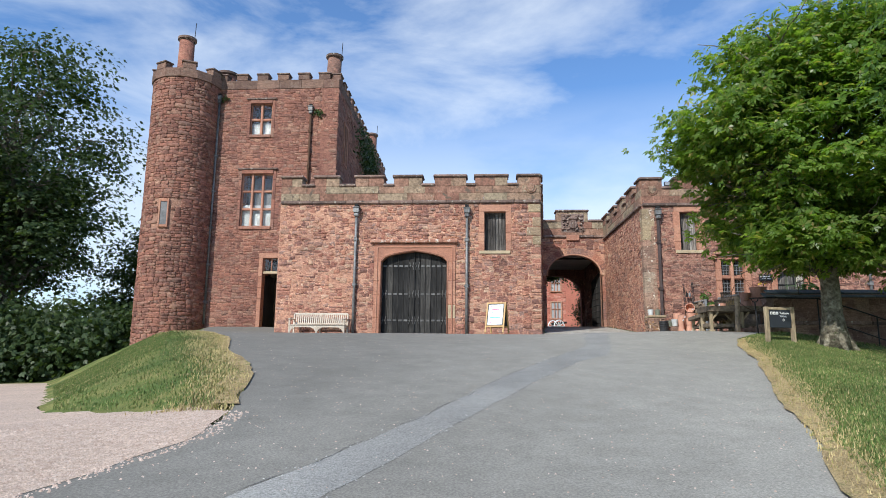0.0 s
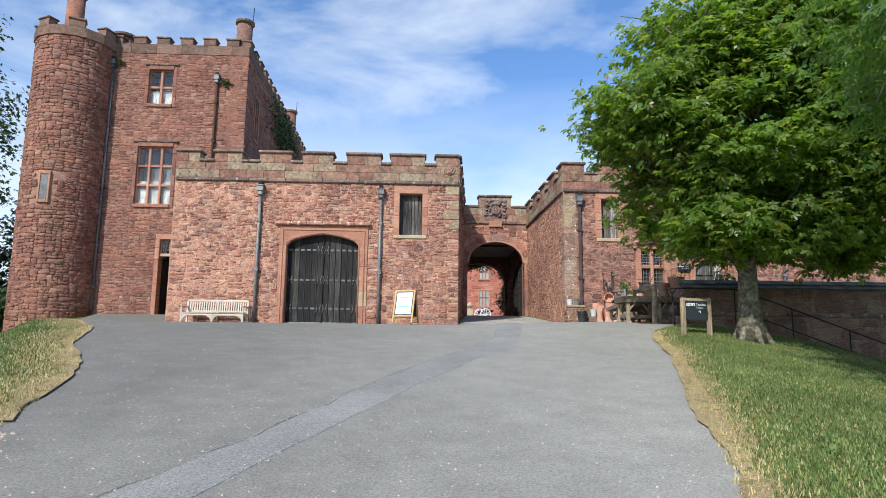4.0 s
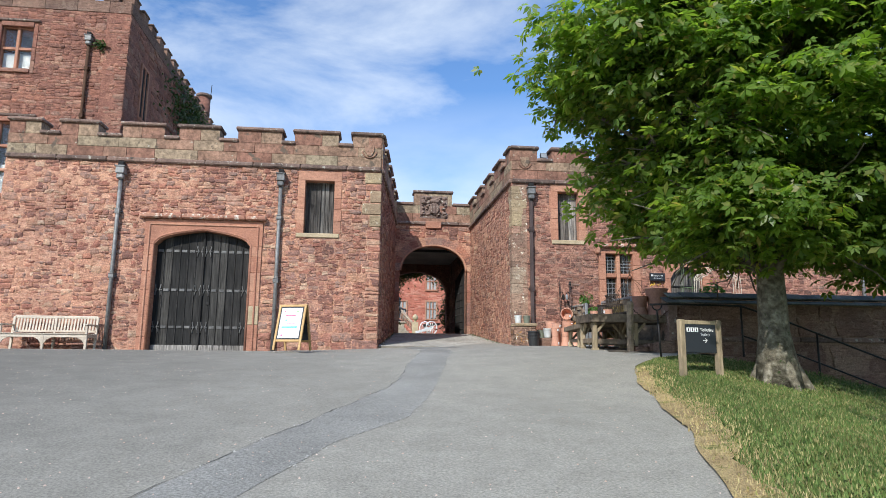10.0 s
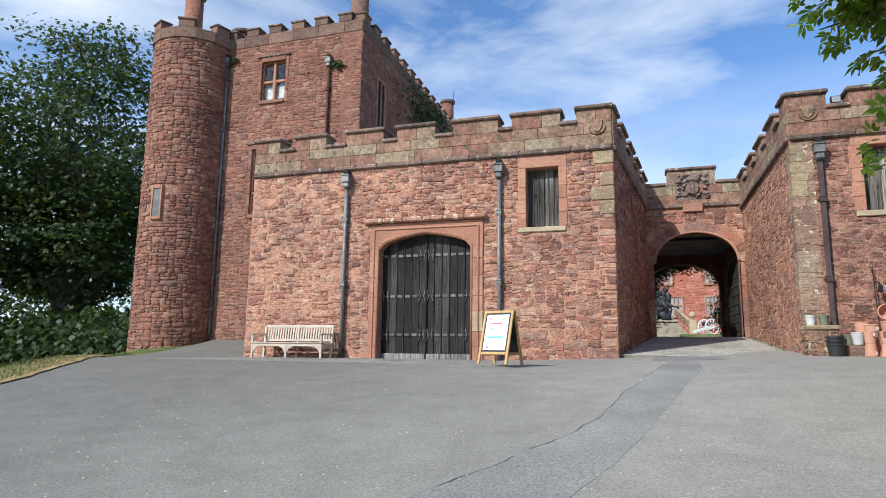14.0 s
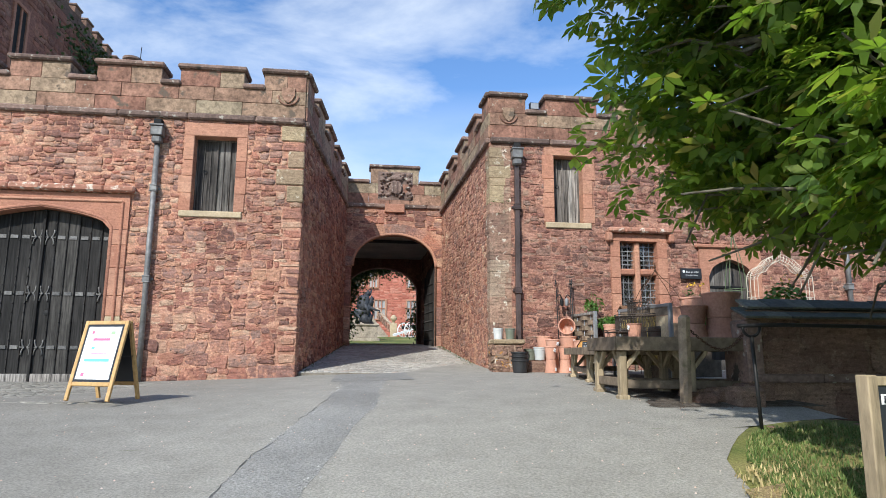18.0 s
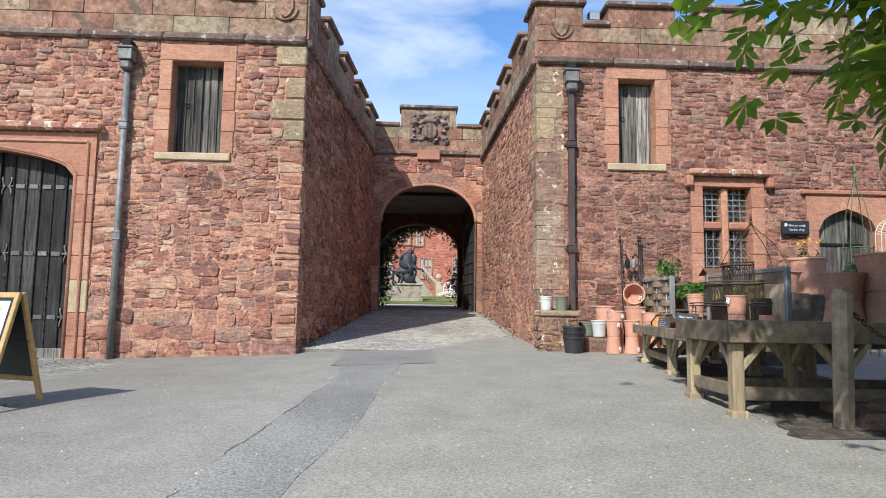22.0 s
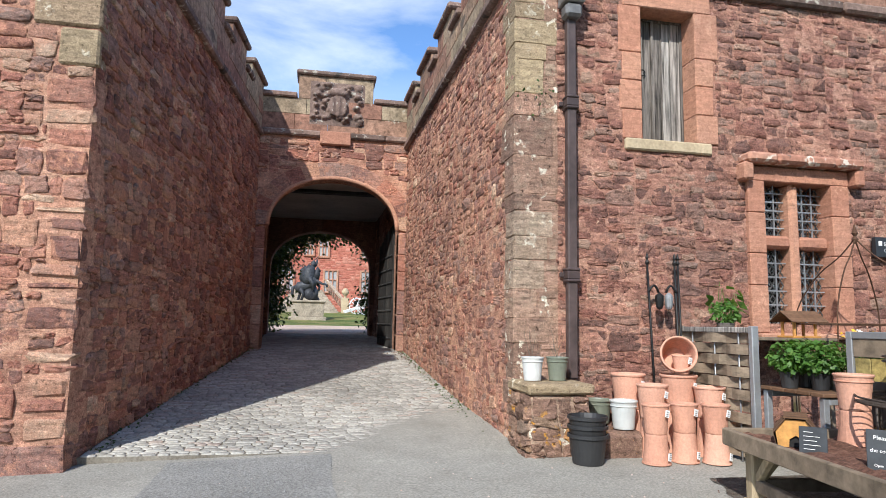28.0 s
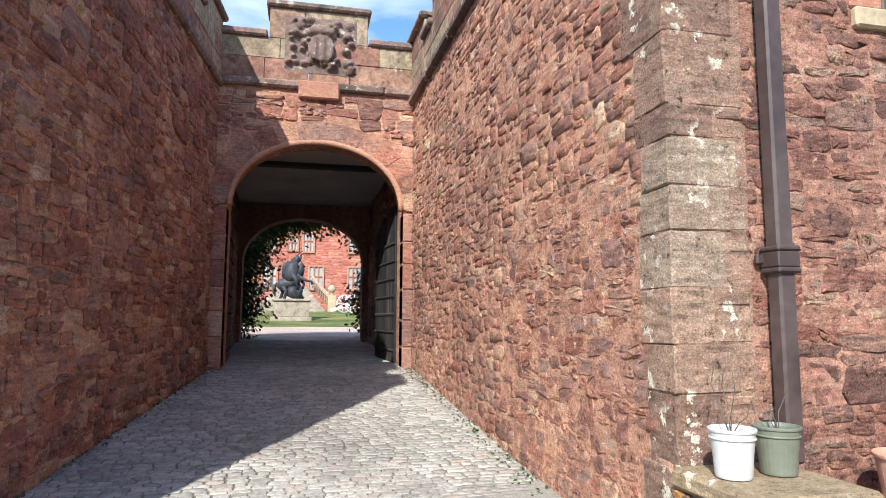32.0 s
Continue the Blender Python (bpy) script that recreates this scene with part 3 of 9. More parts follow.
def tube(bm, pts, radii, sides=8, closed=False):
    """A round bar along points; radii: one number or one for each point."""
    pts = [Vector(p) for p in pts]
    n = len(pts)
    radii = [radii] * n if isinstance(radii, (int, float)) else radii
    rings, side = [], Vector((0.31, 0.87, 0.38))
    for k, p in enumerate(pts):
        d = (pts[(k + 1) % n] - pts[k - 1]) if closed else (pts[min(k + 1, n - 1)] - pts[max(k - 1, 0)])
        d.normalize()
        u = side - d * side.dot(d)
        if u.length < 1e-3:
            u = d.orthogonal()
        u.normalize()
        side = u
        v = d.cross(u)
        rings.append([bm.verts.new(p + (u * math.cos(2 * math.pi * s / sides) + v * math.sin(2 * math.pi * s / sides)) * radii[k]) for s in range(sides)])
    for k in range(n if closed else n - 1):
        a, b = rings[k], rings[(k + 1) % n]
        for s in range(sides):
            bm.faces.new((a[s], a[(s + 1) % sides], b[(s + 1) % sides], b[s]))
    if not closed:
        bm.faces.new(rings[0][::-1])
        bm.faces.new(rings[-1])
    return bm


def rod(name, pts, radii, material, parent=None, label="", sides=8, closed=False):
    return part(name, tube(bmesh.new(), pts, radii, sides, closed), material, parent, label, True)


def turned(bm, profile, sides=24, m=None):
    """A shape turned on the z axis out of (radius, height) pairs."""
    rings = []
    for r, z in profile:
        rings.append([bm.verts.new((r * math.cos(2 * math.pi * s / sides), r * math.sin(2 * math.pi * s / sides), z)) for s in range(sides)])
    for a, b in zip(rings, rings[1:]):
        for s in range(sides):
            bm.faces.new((a[s], a[(s + 1) % sides], b[(s + 1) % sides], b[s]))
    bm.faces.new(rings[0][::-1])
    bm.faces.new(rings[-1])
    if m is not None:
        bmesh.ops.transform(bm, matrix=m, verts=[v for r in rings for v in r])
    return bm


def slab(bm, outline, d0, d1):
    """An outline in (u, z), drawn out in depth from d0 to d1."""
    front = [bm.verts.new((u, d0, z)) for u, z in outline]
    back = [bm.verts.new((u, d1, z)) for u, z in outline]
    n = len(outline)
    faces = [bm.faces.new(front), bm.faces.new(back[::-1])]
    for k in range(n):
        faces.append(bm.faces.new((front[k], back[k], back[(k + 1) % n], front[(k + 1) % n])))
    bmesh.ops.recalc_face_normals(bm, faces=faces)
    return bm


def sheet(name, co, faces, material, parent=None, label="", smooth=False):
    """A mesh out of arrays: corners (n, 3) and faces (m, k)."""
    me = bpy.data.meshes.new(name)
    co, faces = np.asarray(co, np.float32), np.asarray(faces, np.int32)
    me.vertices.add(len(co))
    me.vertices.foreach_set("co", co.ravel())
    me.loops.add(faces.size)
    me.loops.foreach_set("vertex_index", faces.ravel())
    me.polygons.add(len(faces))
    me.polygons.foreach_set("loop_start", np.arange(len(faces), dtype=np.int32) * faces.shape[1])
    me.update(calc_edges=True)
    return hang(name, me, material, parent, label, smooth)


def wall_pose(a, b):
    """Local x runs from a to b (left to right as seen from outside), local y goes into the wall."""
    u = (Vector((b[0], b[1], 0)) - Vector((a[0], a[1], 0))).normalized()
    d = Vector((0, 0, 1)).cross(u)
    m = Matrix.Identity(4)
    for r in range(3):
        m[r][0], m[r][1], m[r][2] = u[r], d[r], (0, 0, 1)[r]
    m[0][3], m[1][3] = a[0], a[1]
    return m


# ---- stones ----
rng = np.random.default_rng(7)


def stone_shape(seed):
    """Corners and faces of one rough stone, one unit wide and high, its face towards -y."""
    r = np.random.default_rng(seed)
    ring = np.array([(-0.5, -0.3), (-0.34, -0.5), (0.34, -0.5), (0.5, -0.3), (0.5, 0.3), (0.34, 0.5), (-0.34, 0.5), (-0.5, 0.3)])
    ring = ring + r.uniform(-0.075, 0.075, ring.shape)
    tilt = r.uniform(-0.25, 0.25, 2)
    co = []
    for scale, depth in ((1.0, 0.6), (0.985, -0.15), (0.86, -0.5)):
        for p in ring:
            q = p * scale
            co.append((q[0], depth + (q @ tilt if depth < 0 else 0) + r.uniform(-0.08, 0.08) * (depth < 0), q[1]))
    co.append((r.uniform(-0.12, 0.12), -0.62 + r.uniform(-0.1, 0.1), r.uniform(-0.12, 0.12)))
    tris = []
    for k in range(8):
        n = (k + 1) % 8
        for a, b in ((0, 8), (8, 16)):
            tris += [(a + k, a + n, b + n), (a + k, b + n, b + k)]
        tris.append((16 + k, 16 + n, 24))
    return np.array(co), np.array(tris)


SETTS = [stone_shape(100 + s) for s in range(10)]


def stone_meshes(kind, material, shapes):
    out = []
    for co, tris in shapes:
        me = bpy.data.meshes.new(kind)
        me.from_pydata(co.tolist(), [], tris.tolist())
        me.materials.append(material)
        out.append(me)
    return out


def rubble(u0, z0, u1, z1, wide=0.42, high=0.21, r=rng):
    """Cuts a stretch of wall into stones of mixed size."""
    out, todo = [], [(u0, z0, u1, z1)]
    while todo:
        a, b, c, d = todo.pop()
        w, h = c - a, d - b
        lim_w, lim_h = wide * r.uniform(0.6, 2.2), high * r.uniform(0.6, 2.1)
        if w <= lim_w and h <= lim_h:
            out.append((a, b, c, d))
        elif w / wide > h / high:
            k = a + w * r.uniform(0.36, 0.64)
            todo += [(a, b, k, d), (k, b, c, d)]
        else:
            k = b + h * r.uniform(0.36, 0.64)
            todo += [(a, b, c, k), (a, k, c, d)]
    return out


def cut(poly, px, pz, nx, nz):
    """The part of a polygon that lies behind the line through (px, pz) with the normal (nx, nz)."""
    out, n = [], len(poly)
    side = [(u - px) * nx + (z - pz) * nz for u, z in poly]
    for k in range(n):
        a, b, sa, sb = poly[k], poly[(k + 1) % n], side[k], side[(k + 1) % n]
        if sa <= 0:
            out.append(a)
        if (sa < 0 < sb) or (sb < 0 < sa):
            t = sa / (sa - sb)
            out.append((a[0] + (b[0] - a[0]) * t, a[1] + (b[1] - a[1]) * t))
    return out


def broken(u0, z0, u1, z1, wide=0.42, high=0.21, r=rng):
    """Cuts a stretch of wall into roughly squared stones of mixed size."""
    out = []
    for a, b, c, d in rubble(u0, z0, u1, z1, wide, high, r):
        j = 0.16 * min(c - a, d - b)
        q = np.array([(a, b), (c, b), (c, d), (a, d)]) + np.clip(r.normal(0, j * 0.6, (4, 2)), -j, j)
        if r.random() < 0.45:
            # one corner broken off
            k, t = int(r.integers(4)), r.uniform(0.2, 0.5)
            p, l, n = q[k], q[k - 1], q[(k + 1) % 4]
            q = np.insert(np.delete(q, k, 0), k, [p + (l - p) * t, p + (n - p) * t * 0.7], 0)
        out.append([(min(max(float(u), u0), u1), min(max(float(z), z0), z1)) for u, z in q])
    return out


def around(cells, holes):
    """Cuts stones back at openings (u0, z0, u1, z1)."""
    out = []
    for poly in cells:
        for a, b, c, d in holes:
            l, lo, r_, hi = bounds(poly)
            if r_ <= a or l >= c or hi <= b or lo >= d:
                continue
            mu, mz = sum(p[0] for p in poly) / len(poly), sum(p[1] for p in poly) / len(poly)
            gap, line = max((a - mu, (a, 0, 1, 0)), (mu - c, (c, 0, -1, 0)), (b - mz, (0, b, 0, 1)), (mz - d, (0, d, 0, -1)))
            poly = cut(poly, *line) if gap > -0.06 else []
            if len(poly) < 3:
                break
        if len(poly) > 2:
            l, lo, r_, hi = bounds(poly)
            if r_ - l > 0.04 and hi - lo > 0.03:
                out.append(poly)
    return out


def bounds(poly):
    us, zs = [p[0] for p in poly], [p[1] for p in poly]
    return min(us), min(zs), max(us), max(zs)


def stone_mesh(poly, proud, gap, r):
    """Corners and triangles of a rough stone in the outline poly, about its middle; its low edges dip under the mortar."""
    p = np.array(poly)
    c = p.mean(0)
    q = p - c
    rad = np.maximum(np.sqrt((q ** 2).sum(1, keepdims=True)), 0.02)
    q = q * np.maximum(1 - gap / rad, 0.3)
    # corners knocked off, edges uneven
    e = np.roll(q, -1, 0)
    q = np.stack([q * r.uniform(0.84, 0.97, (len(q), 1)), q * 0.72 + e * 0.28, q * 0.34 + e * 0.66], 1).reshape(-1, 2)
    rough = min(1.0, float(rad.mean()) / 0.12)
    q = q + r.normal(0, 0.008, q.shape) * rough
    rad = np.maximum(np.sqrt((q ** 2).sum(1, keepdims=True)), 0.02)
    n = len(q)
    inner = q * np.maximum(1 - r.uniform(0.006, 0.02, (n, 1)) / rad, 0.55)
    face = np.minimum(-proud * (0.8 + r.normal(0, 0.3, n)) + inner @ r.uniform(-0.06, 0.06, 2), 0.003)
    edge = face + r.uniform(0.003, 0.012, n)
    co = np.concatenate([np.stack([q[:, 0], np.full(n, 0.03), q[:, 1]], -1), np.stack([q[:, 0], edge, q[:, 1]], -1), np.stack([inner[:, 0], face, inner[:, 1]], -1), [[0, float(face.mean()) - proud * r.uniform(-0.1, 0.35), 0]]])
    k = np.arange(n)
    m = (k + 1) % n
    tris = np.concatenate([np.stack([k, m, n + m], -1), np.stack([k, n + m, n + k], -1), np.stack([n + k, n + m, 2 * n + m], -1), np.stack([n + k, 2 * n + m, 2 * n + k], -1), np.stack([2 * n + k, 2 * n + m, np.full(n, 3 * n)], -1)])
    return co, tris, c


def lay(cells, parent, material, name, near=None, count=300, proud=0.03, gap=0.004, bend=None):
    """Lays stones into outlines (u, z). The count nearest to near are objects of their own, the rest one mesh. bend: a function of the corners."""
    r = np.random.default_rng(len(cells))
    if near:
        cells = sorted(cells, key=lambda c: (c[0][0] - near[0]) ** 2 + (c[0][1] - near[1]) ** 2)
    cos, faces, base = [], [], 0
    for k, poly in enumerate(cells):
        co, tris, c = stone_mesh(poly, proud * r.uniform(0.1, 1.3), gap, r)
        if near and k < count:
            me = bpy.data.meshes.new(name)
            me.from_pydata(co.tolist(), [], tris.tolist())
            me.materials.append(material)
            ob = new(name, me)
            ob.parent, ob.location = parent, (c[0], 0, c[1])
        else:
            co = co + (c[0], 0, c[1])
            cos.append(bend(co) if bend else co)
            faces.append(tris + base)
            base += len(co)
    if cos:
        ob = sheet(name + "work", np.concatenate(cos), np.concatenate(faces), material, parent)
        ob["kind"] = "stuff"


def mortar_face(parent, u0, z0, u1, z1, material, holes=(), deep=0.004, swell=0.013, seed=0.0, step=0.055, slope=0.0):
    """The uneven mortar between the stones: it stands proud in places and is washed out in others."""
    us, zs = np.linspace(u0, u1, int((u1 - u0) / step) + 1), np.linspace(z0, z1, int((z1 - z0) / step) + 1)
    co = []
    for z in zs:
        for u in us:
            d = deep + slope * (u1 - u) + swell * noise.noise((u * 2.1 + seed, z * 2.9, 3.0)) + 0.7 * swell * noise.noise((u * 7.0, z * 9.0 + seed, 8.0)) + 0.3 * swell * noise.noise((u * 19.0, z * 19.0, seed))
            co.append((u, -d, z))
    k = np.arange(len(co)).reshape(len(zs), len(us))
    q = np.stack([k[:-1, :-1], k[:-1, 1:], k[1:, 1:], k[1:, :-1]], -1).reshape(-1, 4)
    mu, mz = np.array([(us[:-1] + us[1:]) / 2] * (len(zs) - 1)).ravel(), np.repeat((zs[:-1] + zs[1:]) / 2, len(us) - 1)
    ok = np.ones(len(q), bool)
    for a, b, c, d in holes:
        ok &= ~((mu > a) & (mu < c) & (mz > b) & (mz < d))
    return sheet("mortar", np.array(co), q[ok], material, parent, smooth=True)


def pave(cells, parent, material, name, near=None, count=300, proud=0.03, gap=0.012):
    """Lays squared setts into cells (u, z); the nearest ones share a few meshes."""
    r = np.random.default_rng(len(cells))
    if near:
        cells = sorted(cells, key=lambda c: (c[0] + c[2] - 2 * near[0]) ** 2 + (c[1] + c[3] - 2 * near[1]) ** 2)
    meshes = stone_meshes(name, material, SETTS)
    cos, faces, base = [], [], 0
    for k, (a, b, c, d) in enumerate(cells):
        v = int(r.integers(len(SETTS)))
        w, h, p = max(c - a - gap, 0.03), max(d - b - gap, 0.03), proud * r.uniform(0.7, 1.3)
        if near and k < count:
            ob = new(name, meshes[v])
            ob.parent, ob.location, ob.scale = parent, ((a + c) / 2, 0, (b + d) / 2), (w, p, h)
        else:
            co = SETTS[v][0] * (w, p, h) + ((a + c) / 2, 0, (b + d) / 2)
            cos.append(co)
            faces.append(SETTS[v][1] + base)
            base += len(co)
    if cos:
        ob = sheet(name + "work", np.concatenate(cos), np.concatenate(faces), material, parent)
        ob["kind"] = "stuff"


def ashlar(name, u0, z0, u1, z1, d0, d1, material, parent, bevel=0.012):
    """One dressed block."""
    return box(name, (u0, d0, z0, u1, d1, z1), material, parent, bevel=bevel)


# ---- the ground ----
RISE_Y = [-400, -40, -10, 0, 3, 5.4, 7.75, 9.6, 11.7, 14.5, 16.2, 18, 19.5, 21.1, 23.75, 31, 38, 51, 57, 66, 80, 140]
RISE_Z = [-8.8, -2.3, -0.68, 0.21, 0.52, 0.78, 1.10, 1.34, 1.60, 1.90, 2.10, 2.28, 2.37, 2.41, 2.47, 3.13, 3.3, 3.48, 3.85, 4.3, 4.7, 3.0]
LEFT_Y, LEFT_X = [-60, -12, 4.5, 6, 7, 8.67, 9.63, 12.73, 16.16, 18.5, 21, 23, 28.4], [-7, -4.6, -3.2, -2.78, -2.83, -3.28, -3.63, -5.26, -6.7, -8.2, -10.2, -11.6, -12.6]
RIGHT_Y, RIGHT_X = [-60, -12, 0, 4.94, 7.15, 9.5, 12.1, 14.4, 15.8, 16.3, 16.9], [-2, 0.4, 1.6, 2.58, 3.33, 4.07, 4.96, 5.55, 6.03, 6.35, 6.95]


def road_left(y):
    return np.interp(y, LEFT_Y, LEFT_X)


def road_right(y):
    return np.where(y > 16.9, 30.0, np.interp(y, RIGHT_Y, RIGHT_X))


def ground_z(x, y):
    """The height of the land."""
    x, y = np.asarray(x, float), np.asarray(y, float)
    z = (np.interp(y - 0.5, RISE_Y, RISE_Z) + np.interp(y, RISE_Y, RISE_Z) * 2 + np.interp(y + 0.5, RISE_Y, RISE_Z)) / 4
    z = z + (0.15 * np.clip((x - 1.5) / 4.5, 0, 1) - 0.04) * np.clip((y - 14) / 3, 0, 1) * np.clip((27 - y) / 3, 0, 1)
    # the forecourt dips towards the gates
    z = z - 0.09 * np.clip((1.6 - x) / 3, 0, 1) * np.clip((y - 19.5) / 3, 0, 1) * np.clip((28.3 - y) / 1.5, 0, 1)
    # the bank that falls to the gravel track
    foot = 7.0 + 0.62 * np.clip(-2.8 - x, 0, 30)
    low = np.interp(x, [-40, -14, -6, -2.8], [-0.3, 0.5, 0.74, 1.02])
    bank = low + np.minimum(0.30 * np.clip(y - foot, 0, 60), 0.55 * np.clip((x + 0.70 * y) / 1.22, 0, 60))
    fall = 2.75 + 0.25 * np.minimum(x + 12.2, 0)
    wild = np.minimum(np.minimum(z, bank), np.maximum(fall, low))
    k = np.clip((road_left(y) - x) / 0.9, 0, 1)
    left = np.where(y < 46, z * (1 - k) + wild * k, z)
    # the grass that falls to the path below the garden wall
    u = np.clip(x - np.interp(y, RIGHT_Y, RIGHT_X), 0, 14)
    right = z + np.where(y < 16.9, 0.14 * np.clip(u / 0.8, 0, 1) - 0.05 * u - 0.02 * u * u, 0)
    return np.where(x < -2, left, right)


def ground_at(x, y):
    return float(ground_z(x, y))


def ramp_z(x):
    return 2.12 - 0.36 * (np.asarray(x, float) - 8.3)


gx = np.concatenate([[-3000, -900, -300, -140, -90, -60, -45, -35], np.arange(-28, 18, 0.4), [20, 24, 30, 40, 60, 90, 140, 300, 900, 3000]])
gy = np.concatenate([[-3000, -900, -300, -120, -60, -30, -18], np.arange(-12, 31, 0.4), [33, 36, 38, 41, 45, 51, 54, 57, 62, 66, 73, 80, 100, 140, 300, 900, 3000]])
GX, GY = np.meshgrid(gx, gy)
GZ = ground_z(GX, GY)
inside = np.clip(np.minimum(GX - road_left(GY), road_right(GY) - GX) / 0.5, 0, 1) * (GY < 39)
gravel = (GX < road_left(GY) + 0.2) & ((GY < 7.2 + 0.62 * np.clip(-2.8 - GX, 0, 12)) | (GX < -0.70 * GY + 0.1)) & (GX > -30) & (GY < 27)
GZ = GZ - 0.10 * inside - 0.07 * gravel + np.where(gravel | (inside > 0), 0, 1) * 0.02 * np.sin(GX * 3.1 + 2 * np.sin(GY * 1.7)) * np.sin(GY * 2.3)
ramp_hole = (GX > 8.0) & (GX < 20) & (GY > 16.7) & (GY < 18.3)
GZ = np.where(ramp_hole, np.minimum(GZ, ramp_z(GX)) - 0.25, GZ)
nx, ny = len(gx), len(gy)
idx = np.arange(nx * ny).reshape(ny, nx)
quads = np.stack([idx[:-1, :-1], idx[:-1, 1:], idx[1:, 1:], idx[1:, :-1]], -1).reshape(-1, 4)
ground = sheet("ground", np.stack([GX, GY, GZ], -1).reshape(-1, 3), quads, M_turf, smooth=True)
tagged(ground, "sloping mown grass with dry straw-coloured patches", "ground", kind="structure")


def strip(name, ys, left, right, columns, lift, material, label, category, height=ground_z, parent=None):
    """A sheet between two edges, laid on the land."""
    ys = np.asarray(ys)
    s = np.linspace(0, 1, columns)
    L, R = np.asarray([left(y) for y in ys]), np.asarray([right(y) for y in ys])
    X = L[:, None] * (1 - s) + R[:, None] * s
    Y = np.repeat(ys[:, None], columns, 1)
    Z = height(X, Y) + lift
    k = np.arange(len(ys) * columns).reshape(len(ys), columns)
    q = np.stack([k[:-1, :-1], k[:-1, 1:], k[1:, 1:], k[1:, :-1]], -1).reshape(-1, 4)
    ob = sheet(name, np.stack([X, Y, Z], -1).reshape(-1, 3), q, material, parent, smooth=True)
    return tagged(ob, label, category, kind="structure") if label else ob


def wobble(y, size=0.08, seed=0.0):
    return size * (noise.noise((0.7 * y, seed, 0.3)) + 0.5 * noise.noise((3.1 * y, seed, 1.7)))


road = strip("road", np.concatenate([np.arange(-60, -12, 4.0), np.arange(-12, 16.9, 0.3)]), lambda y: float(road_left(y)) + wobble(y, 0.12, 2.0), lambda y: float(road_right(y)) + wobble(y, 0.12, 5.0), 40, 0.0, M_asphalt,
             "grey worn asphalt drive rising to the gate", "road")
for ys_, far in ((np.arange(16.8, 18.31, 0.3), 8.1), (np.arange(18.3, 28.7, 0.3), 24.0)):
    strip("pavement", ys_, lambda y: float(road_left(y)) + wobble(y, 0.12, 2.0), lambda y: far, 80 if far > 9 else 44, 0.0, M_asphalt, "grey asphalt forecourt in front of the gatehouse", "pavement")
# the long repair in the asphalt
PATCH_Y = [-9, 0, 4.5, 6.5, 9.5, 11.4, 12.4, 14.1, 16.2, 18.5, 20.4, 23.0]
PATCH_L = [-5.0, -3.2, -1.67, -0.83, 0.25, 1.0, 1.4, 2.12, 2.49, 2.86, 3.0, 3.05]
PATCH_R = [-4.2, -2.5, -1.09, -0.33, 0.85, 1.6, 2.3, 2.72, 3.09, 3.47, 3.6, 3.9]


def patch_left(y):
    return float(np.interp(y, PATCH_Y, PATCH_L)) + wobble(y, 0.05, 9.0)


def patch_right(y):
    return float(np.interp(y, PATCH_Y, PATCH_R)) + wobble(y, 0.05, 11.0)


patch_ys = np.arange(-9, 23.0, 0.15)
patch = strip("asphalt_repair", patch_ys, patch_left, patch_right, 7, 0.003, M_patch, "long darker bluish repair strip in the asphalt", "road")
tagged(strip("asphalt_repair", np.arange(22.05, 23.95, 0.2), lambda y: 2.85 + wobble(y, 0.04, 3.0), lambda y: 4.2 + wobble(y, 0.04, 6.0), 5, 0.006, M_patch, "square darker repair in the asphalt before the cobbles", "road"))
# the open joint along the repair
for y0, y1 in ((1.5, 6.2), (6.5, 13.4), (13.6, 17.2), (17.6, 19.4)):
    strip("asphalt_crack", np.arange(y0, y1, 0.07), lambda y: patch_left(y) + wobble(y * 3, 0.05, 21.0) - 0.0035 - 0.003 * math.sin(y * 7), lambda y: patch_left(y) + wobble(y * 3, 0.05, 21.0) + 0.0035 + 0.003 * math.sin(y * 11), 2, 0.006, M_crack, "open dark crack along the asphalt repair", "crack")
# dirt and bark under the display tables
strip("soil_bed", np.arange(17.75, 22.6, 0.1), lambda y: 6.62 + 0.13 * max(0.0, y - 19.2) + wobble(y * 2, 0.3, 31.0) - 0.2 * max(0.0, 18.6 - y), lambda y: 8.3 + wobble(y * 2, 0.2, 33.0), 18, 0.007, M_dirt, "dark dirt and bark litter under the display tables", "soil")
# the pink gravel track
def track_edge(y):
    if y > 9.3:
        return -0.70 * y + wobble(y, 0.3, 7.0)
    return min(float(road_left(y)) + 0.12 + wobble(y, 0.2, 4.0), -2.8 - (y - 7.0) / 0.62 + wobble(y, 0.3, 7.0) if y > 6.7 else 9)


track = strip("gravel_track", np.concatenate([np.arange(-14, -2, 1.0), np.arange(-2, 27, 0.3)]), lambda y: -29.0, track_edge, 70, 0.004, M_gravel, "pinkish gravel track beside the grass bank", "path")
strip("grass_verge", np.arange(-12, 15.4, 0.25), lambda y: float(road_right(y)) - 0.06 + wobble(y, 0.12, 5.0), lambda y: float(road_right(y)) + 0.26 + wobble(y, 0.4, 1.0), 6, 0.022, M_straw, "dry straw-coloured grass edge beside the drive", "grass")
strip("grass_verge", np.arange(7.3, 22.5, 0.25), lambda y: float(road_left(y)) - 0.22 + wobble(y, 0.3, 8.0), lambda y: float(road_left(y)) + 0.08 + wobble(y, 0.12, 2.0), 6, 0.022, M_straw, "dry straw-coloured grass edge beside the drive", "grass")
